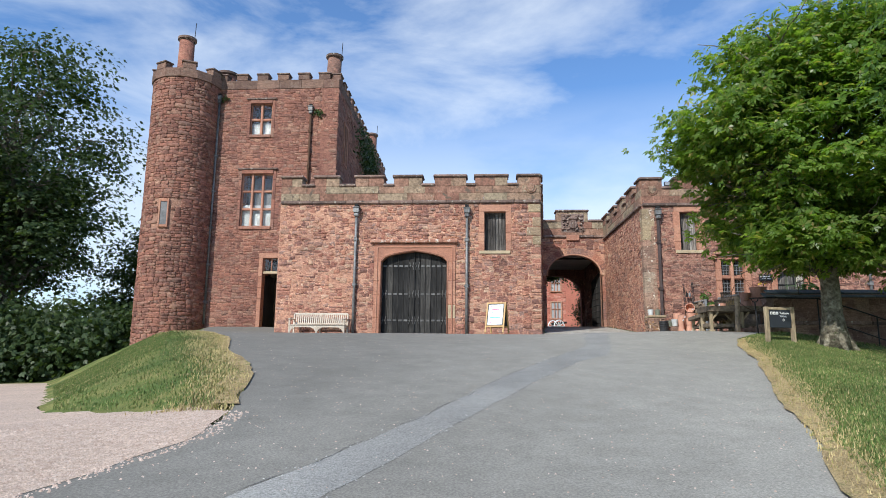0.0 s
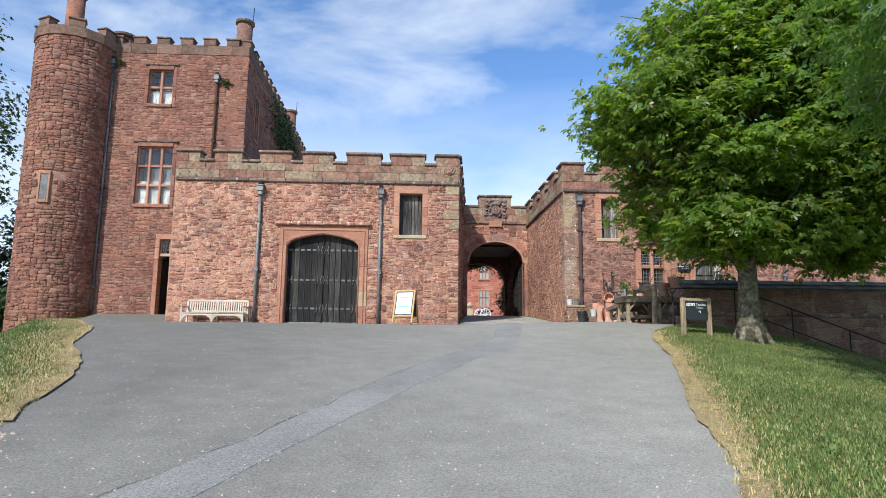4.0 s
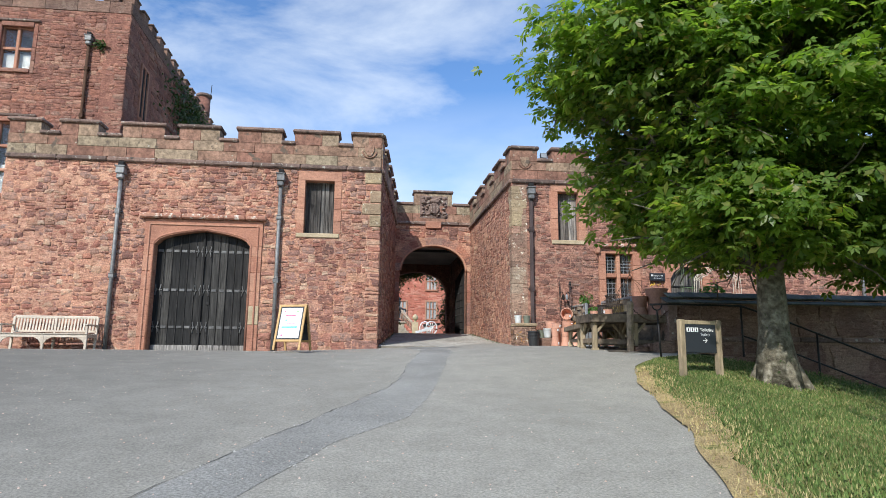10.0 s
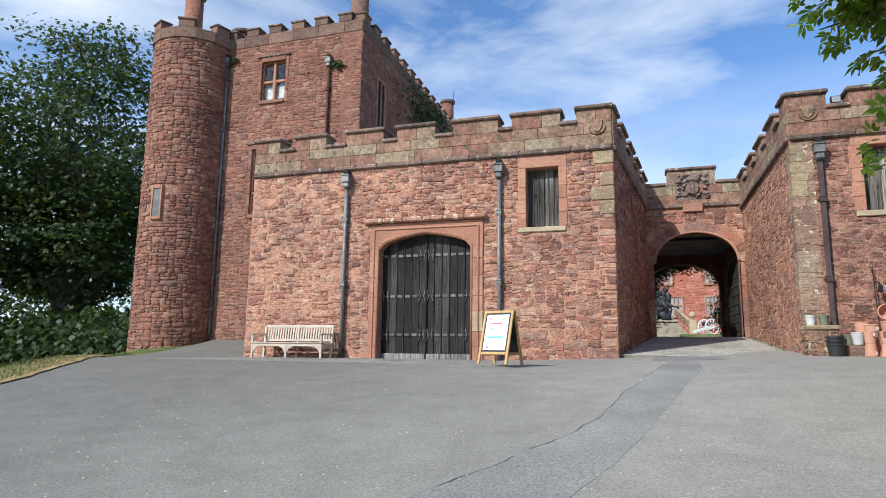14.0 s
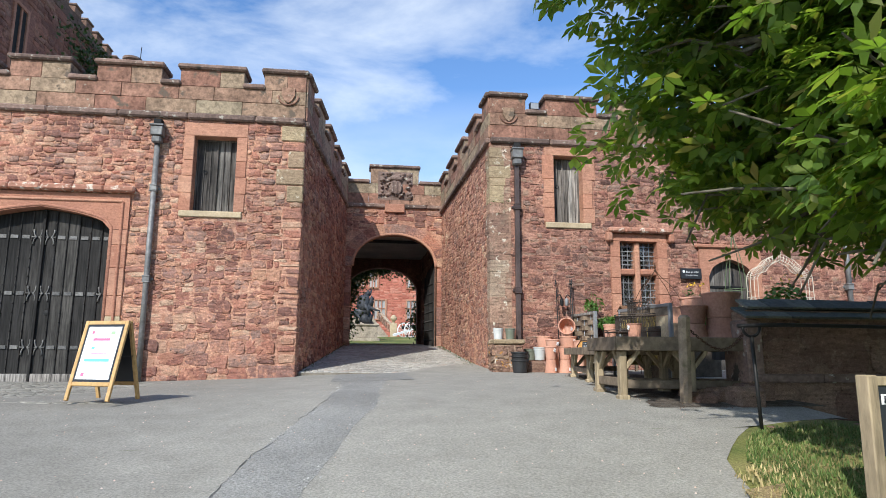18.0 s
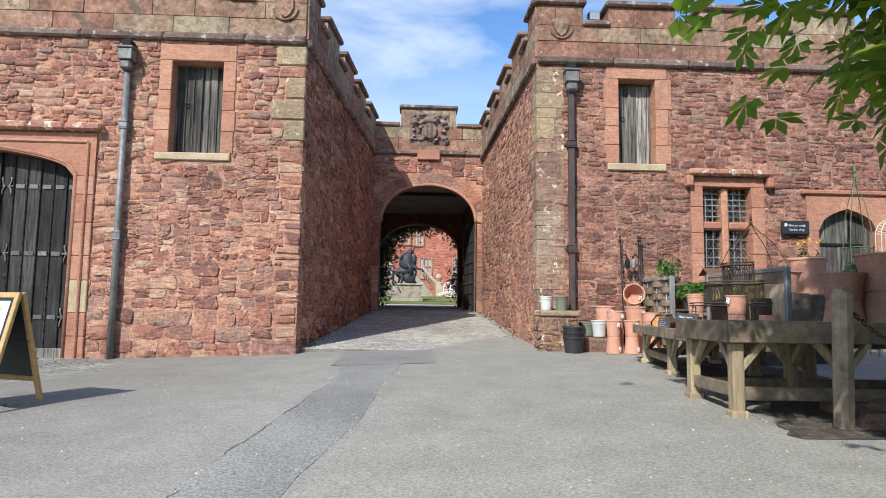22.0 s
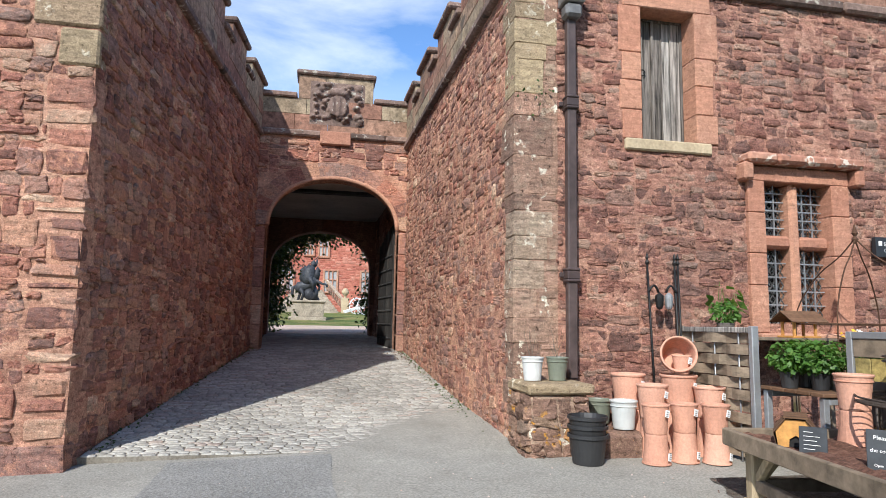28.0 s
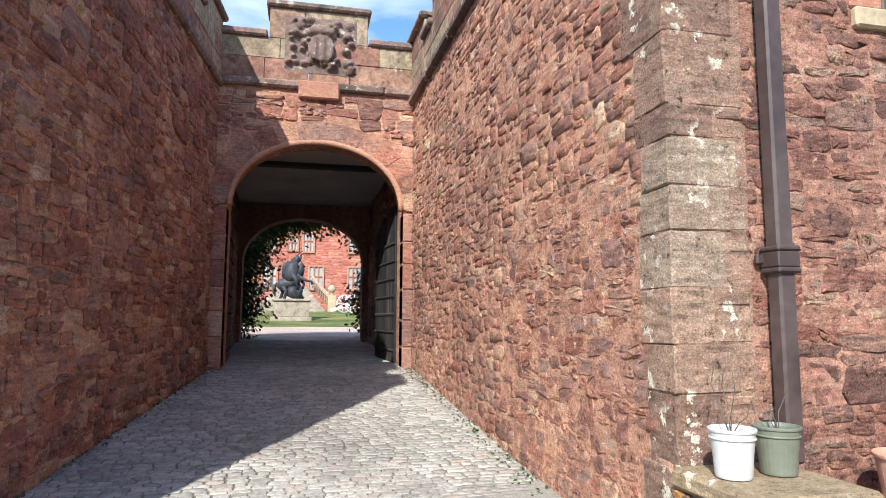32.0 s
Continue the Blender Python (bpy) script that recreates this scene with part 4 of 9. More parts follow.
# the steep path under the garden wall
rx = np.arange(8.0, 20.1, 0.4)
path_co = np.array([(x, y, float(ramp_z(x)) + (0.0 if y > 16.75 else -0.3)) for x in rx for y in (16.72, 16.8, 17.4, 18.2)])
k = np.arange(len(path_co)).reshape(len(rx), 4)
tagged(sheet("path", path_co, np.stack([k[:-1, :-1], k[1:, :-1], k[1:, 1:], k[:-1, 1:]], -1).reshape(-1, 4), M_asphalt), "steep asphalt path descending beside the garden wall", "path", kind="structure")

# ---- the gatehouse: front wall ----
Y0 = 23.75


def hole_cells(stretches, wide=0.31, high=0.145, holes=()):
    return around([c for s in stretches for c in broken(*s, wide, high)], holes)


def wall_body(name, m, outlines, thick, label, material=M_mortar):
    bm = bmesh.new()
    for o in outlines:
        slab(bm, o, 0.0, thick)
    ob = part(name, bm, material)
    ob.matrix_basis = m
    return tagged(ob, label, "wall", kind="structure")


def rect(u0, z0, u1, z1):
    return [(u0, z0), (u1, z0), (u1, z1), (u0, z1)]


def four_centred(c, half, spring, top, n=10):
    """The points of a flat pointed arch, from its left spring to its right one."""
    pts = []
    for k in range(2 * n + 1):
        s = -1 + k / n
        a = abs(s)
        rise = (1 - a) * 0.42 + 0.58 * math.sqrt(max(0.0, 1 - a ** 3.2))
        pts.append((c + s * half, spring + (top - spring) * rise))
    return pts


def round_arch(c, half, spring, top, n=14):
    return [(c - half * math.cos(math.pi * k / (2 * n)), spring + (top - spring) * math.sin(math.pi * k / (2 * n)) ** 0.92) for k in range(2 * n + 1)]


def parapet(parent, length, merlons, z0, notch, top, thick=0.45, material=M_parapet, seed=1, blocks=True):
    """String course, blocks between it and the battlements, and a coping on each merlon and in each gap."""
    r = random.Random(seed)
    for u in np.arange(0, length, 1.3):
        b = block(bmesh.new(), u, -0.09, z0 - 0.13, min(u + 1.3, length) - 0.004, 0.1, z0, 0.03)
        part("string_course", b, M_coping, parent)
    for row in range(2):
        h0, h1 = z0 + (notch - z0 - 0.1) * row / 2, z0 + (notch - z0 - 0.1) * (row + 1) / 2
        u = -0.0
        while u < length - 0.02:
            w = min(r.uniform(0.6, 1.15), length - u)
            if length - u - w < 0.3:
                w = length - u
            p = r.uniform(0.0, 0.014)
            box("parapet_block", (u + 0.003, -0.03 - p, h0 + 0.003, u + w - 0.003, thick, h1 - 0.002), material, parent, bevel=0.008)
            u += w
    edges = sorted(merlons)
    for a, b in edges:
        cut = r.uniform(0.35, 0.65) * (b - a) + a
        for c, d in ((a, cut), (cut, b)):
            box("merlon_block", (c + 0.002, -0.035, notch - 0.1, d - 0.002, thick, top - 0.1), material, parent, bevel=0.01)
        box("coping_stone", (a - 0.05, -0.11, top - 0.1, b + 0.05, thick + 0.06, top), M_coping, parent, bevel=0.028)
    for (a, b), (c, d) in zip(edges, edges[1:]):
        box("coping_stone", (b + 0.001 - 0.02, -0.10, notch - 0.1, c - 0.001 + 0.02, thick + 0.05, notch), M_coping, parent, bevel=0.025)


def shield(parent, u, z, w, d=-0.05):
    """A carved shield in a ring."""
    bm = bmesh.new()
    slab(bm, [(u - w * 0.36, z + w * 0.45), (u - w * 0.36, z), (u - w * 0.2, z - w * 0.3), (u, z - w * 0.45), (u + w * 0.2, z - w * 0.3), (u + w * 0.36, z), (u + w * 0.36, z + w * 0.45)], d - 0.02, 0.0)
    s = part("carved_shield", bm, M_parapet, parent)
    rod("carved_ring", [(u + w * 0.55 * math.cos(a), d, z + w * 0.55 * math.sin(a)) for a in np.linspace(math.pi * 1.02, math.pi * 1.98, 14)], 0.022, M_parapet, s, sides=6)


XG = -8.0
m_gate = wall_pose((XG, Y0), (2.07, Y0))
DOOR_U0, DOOR_U1, SUR_U0, SUR_U1 = 4.04, 6.53, 3.76, 6.86
WIN_U0, WIN_U1, WIN_Z0, WIN_Z1 = 7.95, 8.77, 5.61, 7.13
gate_wall = wall_body("wall_gatehouse_front", m_gate, [rect(0, 1.6, SUR_U0, 7.5), rect(SUR_U0, 5.88, SUR_U1, 7.5), rect(SUR_U1, 1.6, WIN_U0, 7.5), rect(WIN_U0, 1.6, WIN_U1, WIN_Z0), rect(WIN_U0, WIN_Z1, WIN_U1, 7.5), rect(WIN_U1, 1.6, 10.07, 7.5)], 0.6,
                      "red rubble sandstone front wall of the gatehouse")
GATE_HOLES = [(SUR_U0, 1, SUR_U1, 6.05), (WIN_U0 - 0.2, WIN_Z0 - 0.12, WIN_U1 + 0.2, WIN_Z1 + 0.27), (9.55, 6.2, 10.2, 6.52), (9.75, 5.85, 10.2, 6.9), (9.6, 7.1, 10.2, 7.5)]
CORNER, corner_r, z = [], random.Random(21), 2.3
while z < 7.05:
    h = corner_r.uniform(0.1, 0.26) if z > 2.5 else 0.4
    if not 5.7 < z + h / 2 < 6.95:
        CORNER.append((z, min(z + h, 7.4), corner_r.uniform(0.12, 0.42) if z > 2.5 else 0.7, corner_r.uniform(0.12, 0.36)))
    z += h
GATE_HOLES += [(10.07 - w, z0, 10.3, z1) for z0, z1, w, d in CORNER]
gate_cells = hole_cells([(0.02, 3.15, 10.06, 7.45)], 0.26, 0.13, GATE_HOLES) + hole_cells([(0.02, 2.1, 10.06, 3.15)], 0.4, 0.24, GATE_HOLES)
for z0, z1, w, d in CORNER:
    # rough corner stones that bond the front to the passage wall
    q = box("corner_stone", (10.07 - w, -0.012 - corner_r.uniform(0, 0.014), z0 + 0.004, 10.078 + corner_r.uniform(0, 0.02), d, z1 - 0.008), M_rubble, gate_wall, bevel=0.035)
    for v in q.data.vertices:
        v.co += Vector((corner_r.uniform(-0.02, 0.02), corner_r.uniform(-0.012, 0.012), corner_r.uniform(-0.022, 0.022)))
parapet(gate_wall, 10.07, [(0.0, 0.82), (1.32, 2.3), (2.93, 4.06), (4.44, 5.54), (6.03, 7.25), (7.6, 8.84), (9.23, 10.07)], 7.58, 8.25, 8.6, seed=3)
shield(gate_wall, 9.72, 8.05, 0.36)
for z0, z1, w in ((6.55, 6.9, 0.3), (6.2, 6.52, 0.52), (5.85, 6.18, 0.3), (7.1, 7.42, 0.45)):
    box("quoin", (10.07 - w, -0.03, z0, 10.09, 0.35, z1), M_buff, gate_wall, bevel=0.02)

# the great door's dressed surround
for side, (a, b) in enumerate(((SUR_U0, DOOR_U0), (DOOR_U1, SUR_U1))):
    z = 2.2
    for k, h in enumerate((0.5, 0.36, 0.5, 0.38, 0.52, 0.44, 0.3)):
        z1 = min(z + h, 5.2)
        box("jamb_stone", (a, -0.045, z, b, 0.34, z1 - 0.004), M_dress if not (side == 1 and k == 2) else M_sill, gate_wall, bevel=0.012)
        z = z1
arch_pts = four_centred((DOOR_U0 + DOOR_U1) / 2, (DOOR_U1 - DOOR_U0) / 2, 5.2, 5.6)
bm = bmesh.new()
mid = len(arch_pts) // 2
cm = arch_pts[mid][0]
slab(bm, [(SUR_U0, 5.2)] + arch_pts[:mid + 1] + [(cm, 5.88), (SUR_U0, 5.88)], -0.045, 0.34)
part("arch_stone", bm, M_dress, gate_wall)
bm = bmesh.new()
slab(bm, [(cm + 0.004, 5.88)] + [(p[0] + (0.004 if k == 0 else 0), p[1]) for k, p in enumerate(arch_pts[mid:])] + [(SUR_U1, 5.2), (SUR_U1, 5.88)], -0.045, 0.34)
part("arch_stone", bm, M_dress, gate_wall)
for pts in ([(SUR_U0 + 0.12, -0.05, 2.3), (SUR_U0 + 0.12, -0.05, 5.74), (SUR_U1 - 0.12, -0.05, 5.74), (SUR_U1 - 0.12, -0.05, 2.3)],):
    for a, b in zip(pts, pts[1:]):
        bar("moulding", a, b, 0.05, 0.05, M_dress, gate_wall, bevel=0.015)
rod("roll_moulding", [(u, -0.03, z) for u, z in [(DOOR_U0 - 0.03, 2.3)] + [(p[0] + (p[0] - cm) * 0.03, p[1] + 0.04) for p in arch_pts] + [(DOOR_U1 + 0.03, 2.3)]], 0.035, M_dress, gate_wall, sides=8)
for u in np.arange(SUR_U0 - 0.16, SUR_U1 + 0.1, 0.56):
    box("hood_stone", (u, -0.17, 5.9, min(u + 0.556, SUR_U1 + 0.16), 0.1, 6.03), M_hood, gate_wall, "red hood moulding whitened by lichen", 0.03)

# door_1: two leaves of studded oak
door = thing("door_1", m_gate, "closed pair of black weathered oak gates with iron strap hinges", "door", kind="structure")
for side in (0, 1):
    a, b = (DOOR_U0, cm - 0.006) if side == 0 else (cm + 0.006, DOOR_U1)
    inner = four_centred(cm, (DOOR_U1 - DOOR_U0) / 2, 5.2, 5.6)

    def top_of(u):
        return float(np.interp(u, [p[0] for p in inner], [p[1] for p in inner])) - 0.01
    n = 6
    leaf = None
    for k in range(n):
        u0, u1 = a + (b - a) * k / n, a + (b - a) * (k + 1) / n
        bm = bmesh.new()
        d = 0.21 + 0.004 * (k % 2)
        slab(bm, [(u0 + 0.004, 2.24), (u1 - 0.004, 2.24), (u1 - 0.004, top_of(u1 - 0.004)), (u0 + 0.004, top_of(u0 + 0.004))], d, 0.27)
        plank = part("plank", bm, M_oak, door)
        leaf = leaf or plank
        if k:
            bar("cover_strip", (u0, 0.207, 2.26), (u0, 0.207, top_of(u0) - 0.02), 0.03, 0.022, M_oak, door)
            for z in np.arange(2.6, top_of(u0) - 0.1, 0.17):
                part("stud", turned(bmesh.new(), [(0.014, 0), (0.010, 0.008), (0.003, 0.012)], 6, pose(u0, 0.186, z, 90)), M_iron, door)
    box("door_back", (a + 0.01, 0.275, 2.26, b - 0.01, 0.3, 5.1), M_oak, door, bevel=0.0)
    for z in (2.98, 3.98, 5.05):
        for k in range(n):
            u0, u1 = a + (b - a) * k / n, a + (b - a) * (k + 1) / n
            end = (k == n - 1) if side == 0 else (k == 0)
            first = z < 4.5 and ((k == 0) if side == 0 else (k == n - 1))
            if end or first:
                for sx in (-1, 1):
                    for da in (-0.9, 0.0, 0.9):
                        base_ang = 0 if sx > 0 else math.pi
                        rod("scroll", [((u0 + u1) / 2 + sx * 0.02 + 0.085 * t * math.cos(base_ang + da * t), 0.197, z + 0.15 * t * math.sin(da * t * 1.4)) for t in np.linspace(0, 1, 5)], [0.017, 0.016, 0.014, 0.015, 0.019], M_strap, door, sides=5)
            else:
                box("strap_hinge", (u0 + 0.035, 0.194, z - 0.035, u1 - 0.035, 0.208, z + 0.035), M_strap, door, "worn pale iron strap", 0.004)
    box("bottom_rail", (a + 0.01, 0.17, 2.26, b - 0.01, 0.21, 2.5), M_grey_wood, door, "grey worn bottom rail", 0.01)
part("lock_plate", turned(bmesh.new(), [(0.05, 0), (0.045, 0.01), (0.01, 0.014)], 12, pose(cm + 0.18, 0.2, 3.62, 90)), M_iron, door)
bar("meeting_strip", (cm, 0.185, 2.26), (cm, 0.185, 5.56), 0.06, 0.05, M_oak, door)


def shuttered_window(name, m, u0, u1, z0, z1, label, boards, lit):
    """An opening with a dressed surround, a pale sill and a boarded shutter."""
    w = thing(name, m, label, "window", kind="structure")
    z = z0
    r = random.Random(int(u0 * 100))
    while z < z1 - 0.02:
        h = min(r.uniform(0.28, 0.48), z1 - z)
        if z1 - z - h < 0.15:
            h = z1 - z
        for a, b in ((u0 - r.uniform(0.18, 0.26), u0 + 0.004), (u1 - 0.004, u1 + r.uniform(0.18, 0.28))):
            box("jamb_stone", (a, -0.022, z + 0.002, b, 0.36, z + h - 0.002), M_dress, w, bevel=0.01)
        z += h
    box("lintel", (u0 - 0.2, -0.022, z1 - 0.004, u1 + 0.2, 0.36, z1 + 0.27), M_dress, w, bevel=0.012)
    box("window_sill", (u0 - 0.2, -0.045, z0 - 0.12, u1 + 0.16, 0.36, z0 + 0.004), M_sill, w, "pale stone sill", 0.015)
    f = 0.03
    for a, b, c, d in ((u0, z0, u0 + f, z1), (u1 - f, z0, u1, z1), (u0 + f, z1 - f, u1 - f, z1), (u0 + f, z0, u1 - f, z0 + f)):
        box("window_frame", (a, 0.225, b, c, 0.32, d), lit, w, bevel=0.006)
    n = boards
    for k in range(n):
        a = u0 + f + (u1 - u0 - 2 * f) * k / n
        b = u0 + f + (u1 - u0 - 2 * f) * (k + 1) / n
        box("shutter_board", (a + 0.004, 0.235 + 0.008 * (k % 2), z0 + f + r.uniform(0.0, 0.025), b - 0.004, 0.285, z1 - f), lit, w, bevel=0.006)
        if k:
            bar("cover_strip", (a, 0.23, z0 + f), (a, 0.23, z1 - f), 0.05 if k == n // 2 else 0.018, 0.03 if k == n // 2 else 0.018, lit, w)
    rod("ring_handle", [(u0 + (u1 - u0) * 0.22 + 0.035 * math.cos(t), 0.22, (z0 + z1) / 2 + 0.1 + 0.035 * math.sin(t)) for t in np.linspace(0, 2 * math.pi, 10)[:-1]], 0.007, M_iron, w, sides=5, closed=True)
    return w


shuttered_window("window_1", m_gate, WIN_U0, WIN_U1, WIN_Z0, WIN_Z1, "boarded window with dark weathered oak shutters and red stone surround", 6, M_dark_shutter)


def downpipe(m, u, z0, z1, label, material, square=False, kicks=()):
    """A hopper head and a pipe with collars, fixed to a wall."""
    p = thing("downpipe", m @ Matrix.Translation((u, 0, 0)), label, "downpipe")
    bm = bmesh.new()
    block(bm, -0.11, -0.24, z1 - 0.10, 0.11, -0.03, z1 + 0.08, 0.012)
    block(bm, -0.13, -0.26, z1 + 0.08, 0.13, -0.03, z1 + 0.12, 0.01)
    hopper = part("hopper_head", bm, M_lead, p)
    box("hopper_outlet", (-0.09, -0.22, z1 - 0.25, 0.09, -0.05, z1 - 0.10), M_lead, p, bevel=0.03)
    box("spout", (-0.07, -0.2, z1 + 0.1, 0.07, 0.02, z1 + 0.24), M_dark, p, bevel=0.01)
    if square:
        box("pipe", (-0.048, -0.14, z0, 0.048, -0.045, z1 - 0.22), material, p, bevel=0.012)
    else:
        rod("pipe", [(0, -0.10, z0), (0, -0.10, z1 - 0.22)], 0.052, material, p, sides=12)
    z = z1 - 1.2
    while z > z0 + 0.35:
        box("collar", (-0.068, -0.165, z, 0.068, -0.02, z + 0.03), material, p, bevel=0.01)
        box("collar", (-0.064, -0.158, z + 0.03, 0.064, -0.02, z + 0.11), material, p, bevel=0.006)
        box("collar", (-0.068, -0.165, z + 0.11, 0.068, -0.02, z + 0.14), material, p, bevel=0.01)
        box("pipe_lug", (-0.10, -0.05, z + 0.05, 0.10, -0.015, z + 0.10), material, p, bevel=0.008)
        z -= 1.75
    return p


downpipe(m_gate, 3.03, 2.3, 7.18, "grey lead downpipe with hopper head beside the oak gates", M_lead)
downpipe(m_gate, 7.29, 2.36, 7.14, "grey lead downpipe with hopper head beside the window", M_lead)

# the sides, back and flat roof of this block
m_left_side = wall_pose((XG, 28.5), (XG, Y0))
gate_side = wall_body("wall_gatehouse_side", m_left_side, [rect(0, 1.6, 4.75 - 0.61, 8.2)], 0.5, "red rubble side wall of the gatehouse")
lay(hole_cells([(0, 2.3, 4.13, 8.1)], 0.5, 0.26), gate_side, M_rubble, "stone")
tagged(box("roof_gatehouse", (XG + 0.5, Y0 + 0.61, 7.3, 2.1, 38, 7.42), M_lead, None, "", 0.0), "flat lead roof behind the battlements", "roof", kind="structure")

# ---- the passage between the blocks ----
m_pl = wall_pose((2.07, Y0), (2.75, 31.0))
LPL = math.hypot(0.68, 7.25)
wall_pl = wall_body("wall_passage_west", m_pl, [rect(0.6, 1.8, LPL, 7.5), rect(0.012, 1.8, 0.6, 7.5)], 0.5, "shaded red rubble wall of the gate passage")
pl_cells = hole_cells([(0.02, 2.3, LPL, 7.45)], 0.27, 0.13, [(-0.2, z0, d, z1) for z0, z1, w, d in CORNER])
parapet(wall_pl, LPL, [(0.0, 0.75), (1.3, 2.35), (2.9, 3.95), (4.5, 5.55), (6.1, LPL)], 7.55, 8.22, 8.57, seed=5, thick=0.4)
m_pr = wall_pose((5.78, 31.0), (5.92, 23.95))
LPR = math.hypot(0.14, 7.05)
wall_pr = wall_body("wall_passage_east", m_pr, [rect(0, 1.8, LPR - 0.012, 7.5)], 0.5, "sunlit red rubble wall of the gate passage")
pr_cells = hole_cells([(0, 2.3, LPR - 0.02, 7.38)], 0.23, 0.115)
parapet(wall_pr, LPR, [(0.0, 1.0), (1.55, 2.6), (3.15, 4.2), (4.75, 5.8), (6.4, LPR)], 7.47, 8.12, 8.48, seed=6, thick=0.4)

# the arch wall at the end of the passage
m_arch = wall_pose((2.70, 31.0), (5.83, 31.0))
AL, AC, AH, SPR, ATOP = 3.13, 1.59, 1.34, 5.62, 6.66
arch_in = round_arch(AC, AH, SPR, ATOP)
amid = len(arch_in) // 2
wall_arch = wall_body("wall_arch", m_arch, [rect(0, 2.4, AC - AH, SPR), rect(AC + AH, 2.4, AL, SPR), [(0, SPR)] + arch_in[:amid + 1] + [(AC, 7.6), (0, 7.6)], [(AC, 7.6)] + arch_in[amid:] + [(AL, SPR), (AL, 7.6)]], 0.6,
                      "red stone wall over the passage with a carved coat of arms")
arch_out = round_arch(AC, AH + 0.30, SPR - 0.05, ATOP + 0.30)


def over_arch(poly):
    c = bounds(poly)
    for u in (c[0], c[2], (c[0] + c[2]) / 2):
        if AC - AH - 0.3 < u < AC + AH + 0.3 and c[1] < float(np.interp(u, [p[0] for p in arch_out], [p[1] for p in arch_out])):
            return False
    return c[1] > SPR - 0.1
arch_cells = [c for c in hole_cells([(0, SPR - 0.1, AL, 7.42)], 0.34, 0.17) if over_arch(c)]
lay(arch_cells, wall_arch, M_rubble, "stone", (AC, 7.0), 120, 0.03)
n = len(arch_in) - 1
for k in range(0, n, 2):
    a, b, c, d = arch_in[k], arch_in[k + 2], arch_out[k + 2], arch_out[k]
    bm = slab(bmesh.new(), [(a[0], a[1]), (arch_in[k + 1][0], arch_in[k + 1][1]), (b[0], b[1]), (c[0], c[1]), (arch_out[k + 1][0], arch_out[k + 1][1]), (d[0], d[1])], -0.05 - 0.008 * (k % 4 == 0), 0.1)
    part("voussoir", bm, M_rubble, wall_arch)
rod("arch_moulding", [(AC + (u - AC) * 0.975, -0.02, z - 0.02) for u, z in arch_in], 0.05, M_dress, wall_arch, sides=8)
for a, b in ((AC - AH - 0.29, AC - AH), (AC + AH, AC + AH + 0.30)):
    z = 2.7
    while z < SPR - 0.06:
        z1 = min(z + random.uniform(0.3, 0.5), SPR - 0.05)
        box("jamb_stone", (max(a, 0.01), -0.04, z + 0.003, min(b, AL - 0.01), 0.3, z1 - 0.003), M_rubble, wall_arch, bevel=0.015)
        z = z1
parapet(wall_arch, AL, [(0.78, 2.32)], 7.6, 8.37, 8.88, seed=8, thick=0.5)
for a, b in ((0.0, 0.76), (2.34, AL)):
    box("coping_stone", (a, -0.10, 8.27, b, 0.55, 8.38), M_coping, wall_arch, bevel=0.025)
box("arms_bracket", (1.25, -0.11, 7.32, 1.88, 0.1, 7.6), M_dress, wall_arch, "red stone step under the arms", 0.02)
# the carved arms: a field of lumps about a shield
ga, gb = np.meshgrid(np.linspace(-1, 1, 58), np.linspace(-1, 1, 52))
hgt = np.zeros_like(ga)
for k in range(70):
    r = random.Random(k)
    px, pz, s = r.uniform(-0.9, 0.9), r.uniform(-0.85, 0.9), r.uniform(0.07, 0.17)
    hgt = np.maximum(hgt, r.uniform(0.4, 1.0) * np.sqrt(np.clip(1 - ((ga - px) ** 2 + (gb - pz) ** 2) / s ** 2, 0, 1)))
sh = ((ga / 0.34) ** 2 + ((gb + 0.15) / 0.46) ** 4) < 1
hgt = np.where(sh, 0.75 + 0.12 * np.sin(ga * 26), hgt)
hgt = np.maximum(hgt, 0.95 * np.clip(1 - ((ga / 0.36) ** 2 + ((gb - 0.52) / 0.2) ** 2), 0, 1) ** 0.4)
rim = np.minimum(np.minimum(1 - abs(ga), 1 - abs(gb)) / 0.06, 1)
arm_co = np.stack([1.58 + ga * 0.56, -0.04 - 0.13 * hgt * rim, 8.2 + gb * 0.46], -1).reshape(-1, 3)
k = np.arange(ga.size).reshape(ga.shape)
sheet("carved_arms", arm_co, np.stack([k[:-1, :-1], k[:-1, 1:], k[1:, 1:], k[1:, :-1]], -1).reshape(-1, 4), M_coping, wall_arch, "weathered carved stone coat of arms", True)

# the vaulted tunnel behind it
for name, m, label in (("wall_tunnel_west", wall_pose((2.72, 31.6), (2.45, 38.0)), "dark stone wall inside the gate tunnel"), ("wall_tunnel_east", wall_pose((5.75, 38.0), (5.80, 31.6)), "dark stone wall inside the gate tunnel")):
    w = wall_body(name, m, [rect(0, 2.5, 6.4, 7.2)], 0.5, label)
    lay(hole_cells([(0, 3.0, 6.38, 6.9)], 0.6, 0.3), w, M_keep, "stone")
tagged(box("ceiling", (2.2, 31.6, 6.82, 6.1, 38.0, 7.1), M_plaster, None, "", 0.0), "flat dim limewashed ceiling of the gate tunnel", "ceiling", kind="structure")
tagged(bar("ceiling_beam", (2.5, 33.2, 6.78), (5.9, 33.2, 6.78), 0.2, 0.08, M_oak), "dark oak beam across the tunnel ceiling", "beam")
m_inner = wall_pose((2.2, 37.6), (6.1, 37.6))
inner_in = round_arch(1.9, 1.5, 5.3, 6.45)
im = len(inner_in) // 2
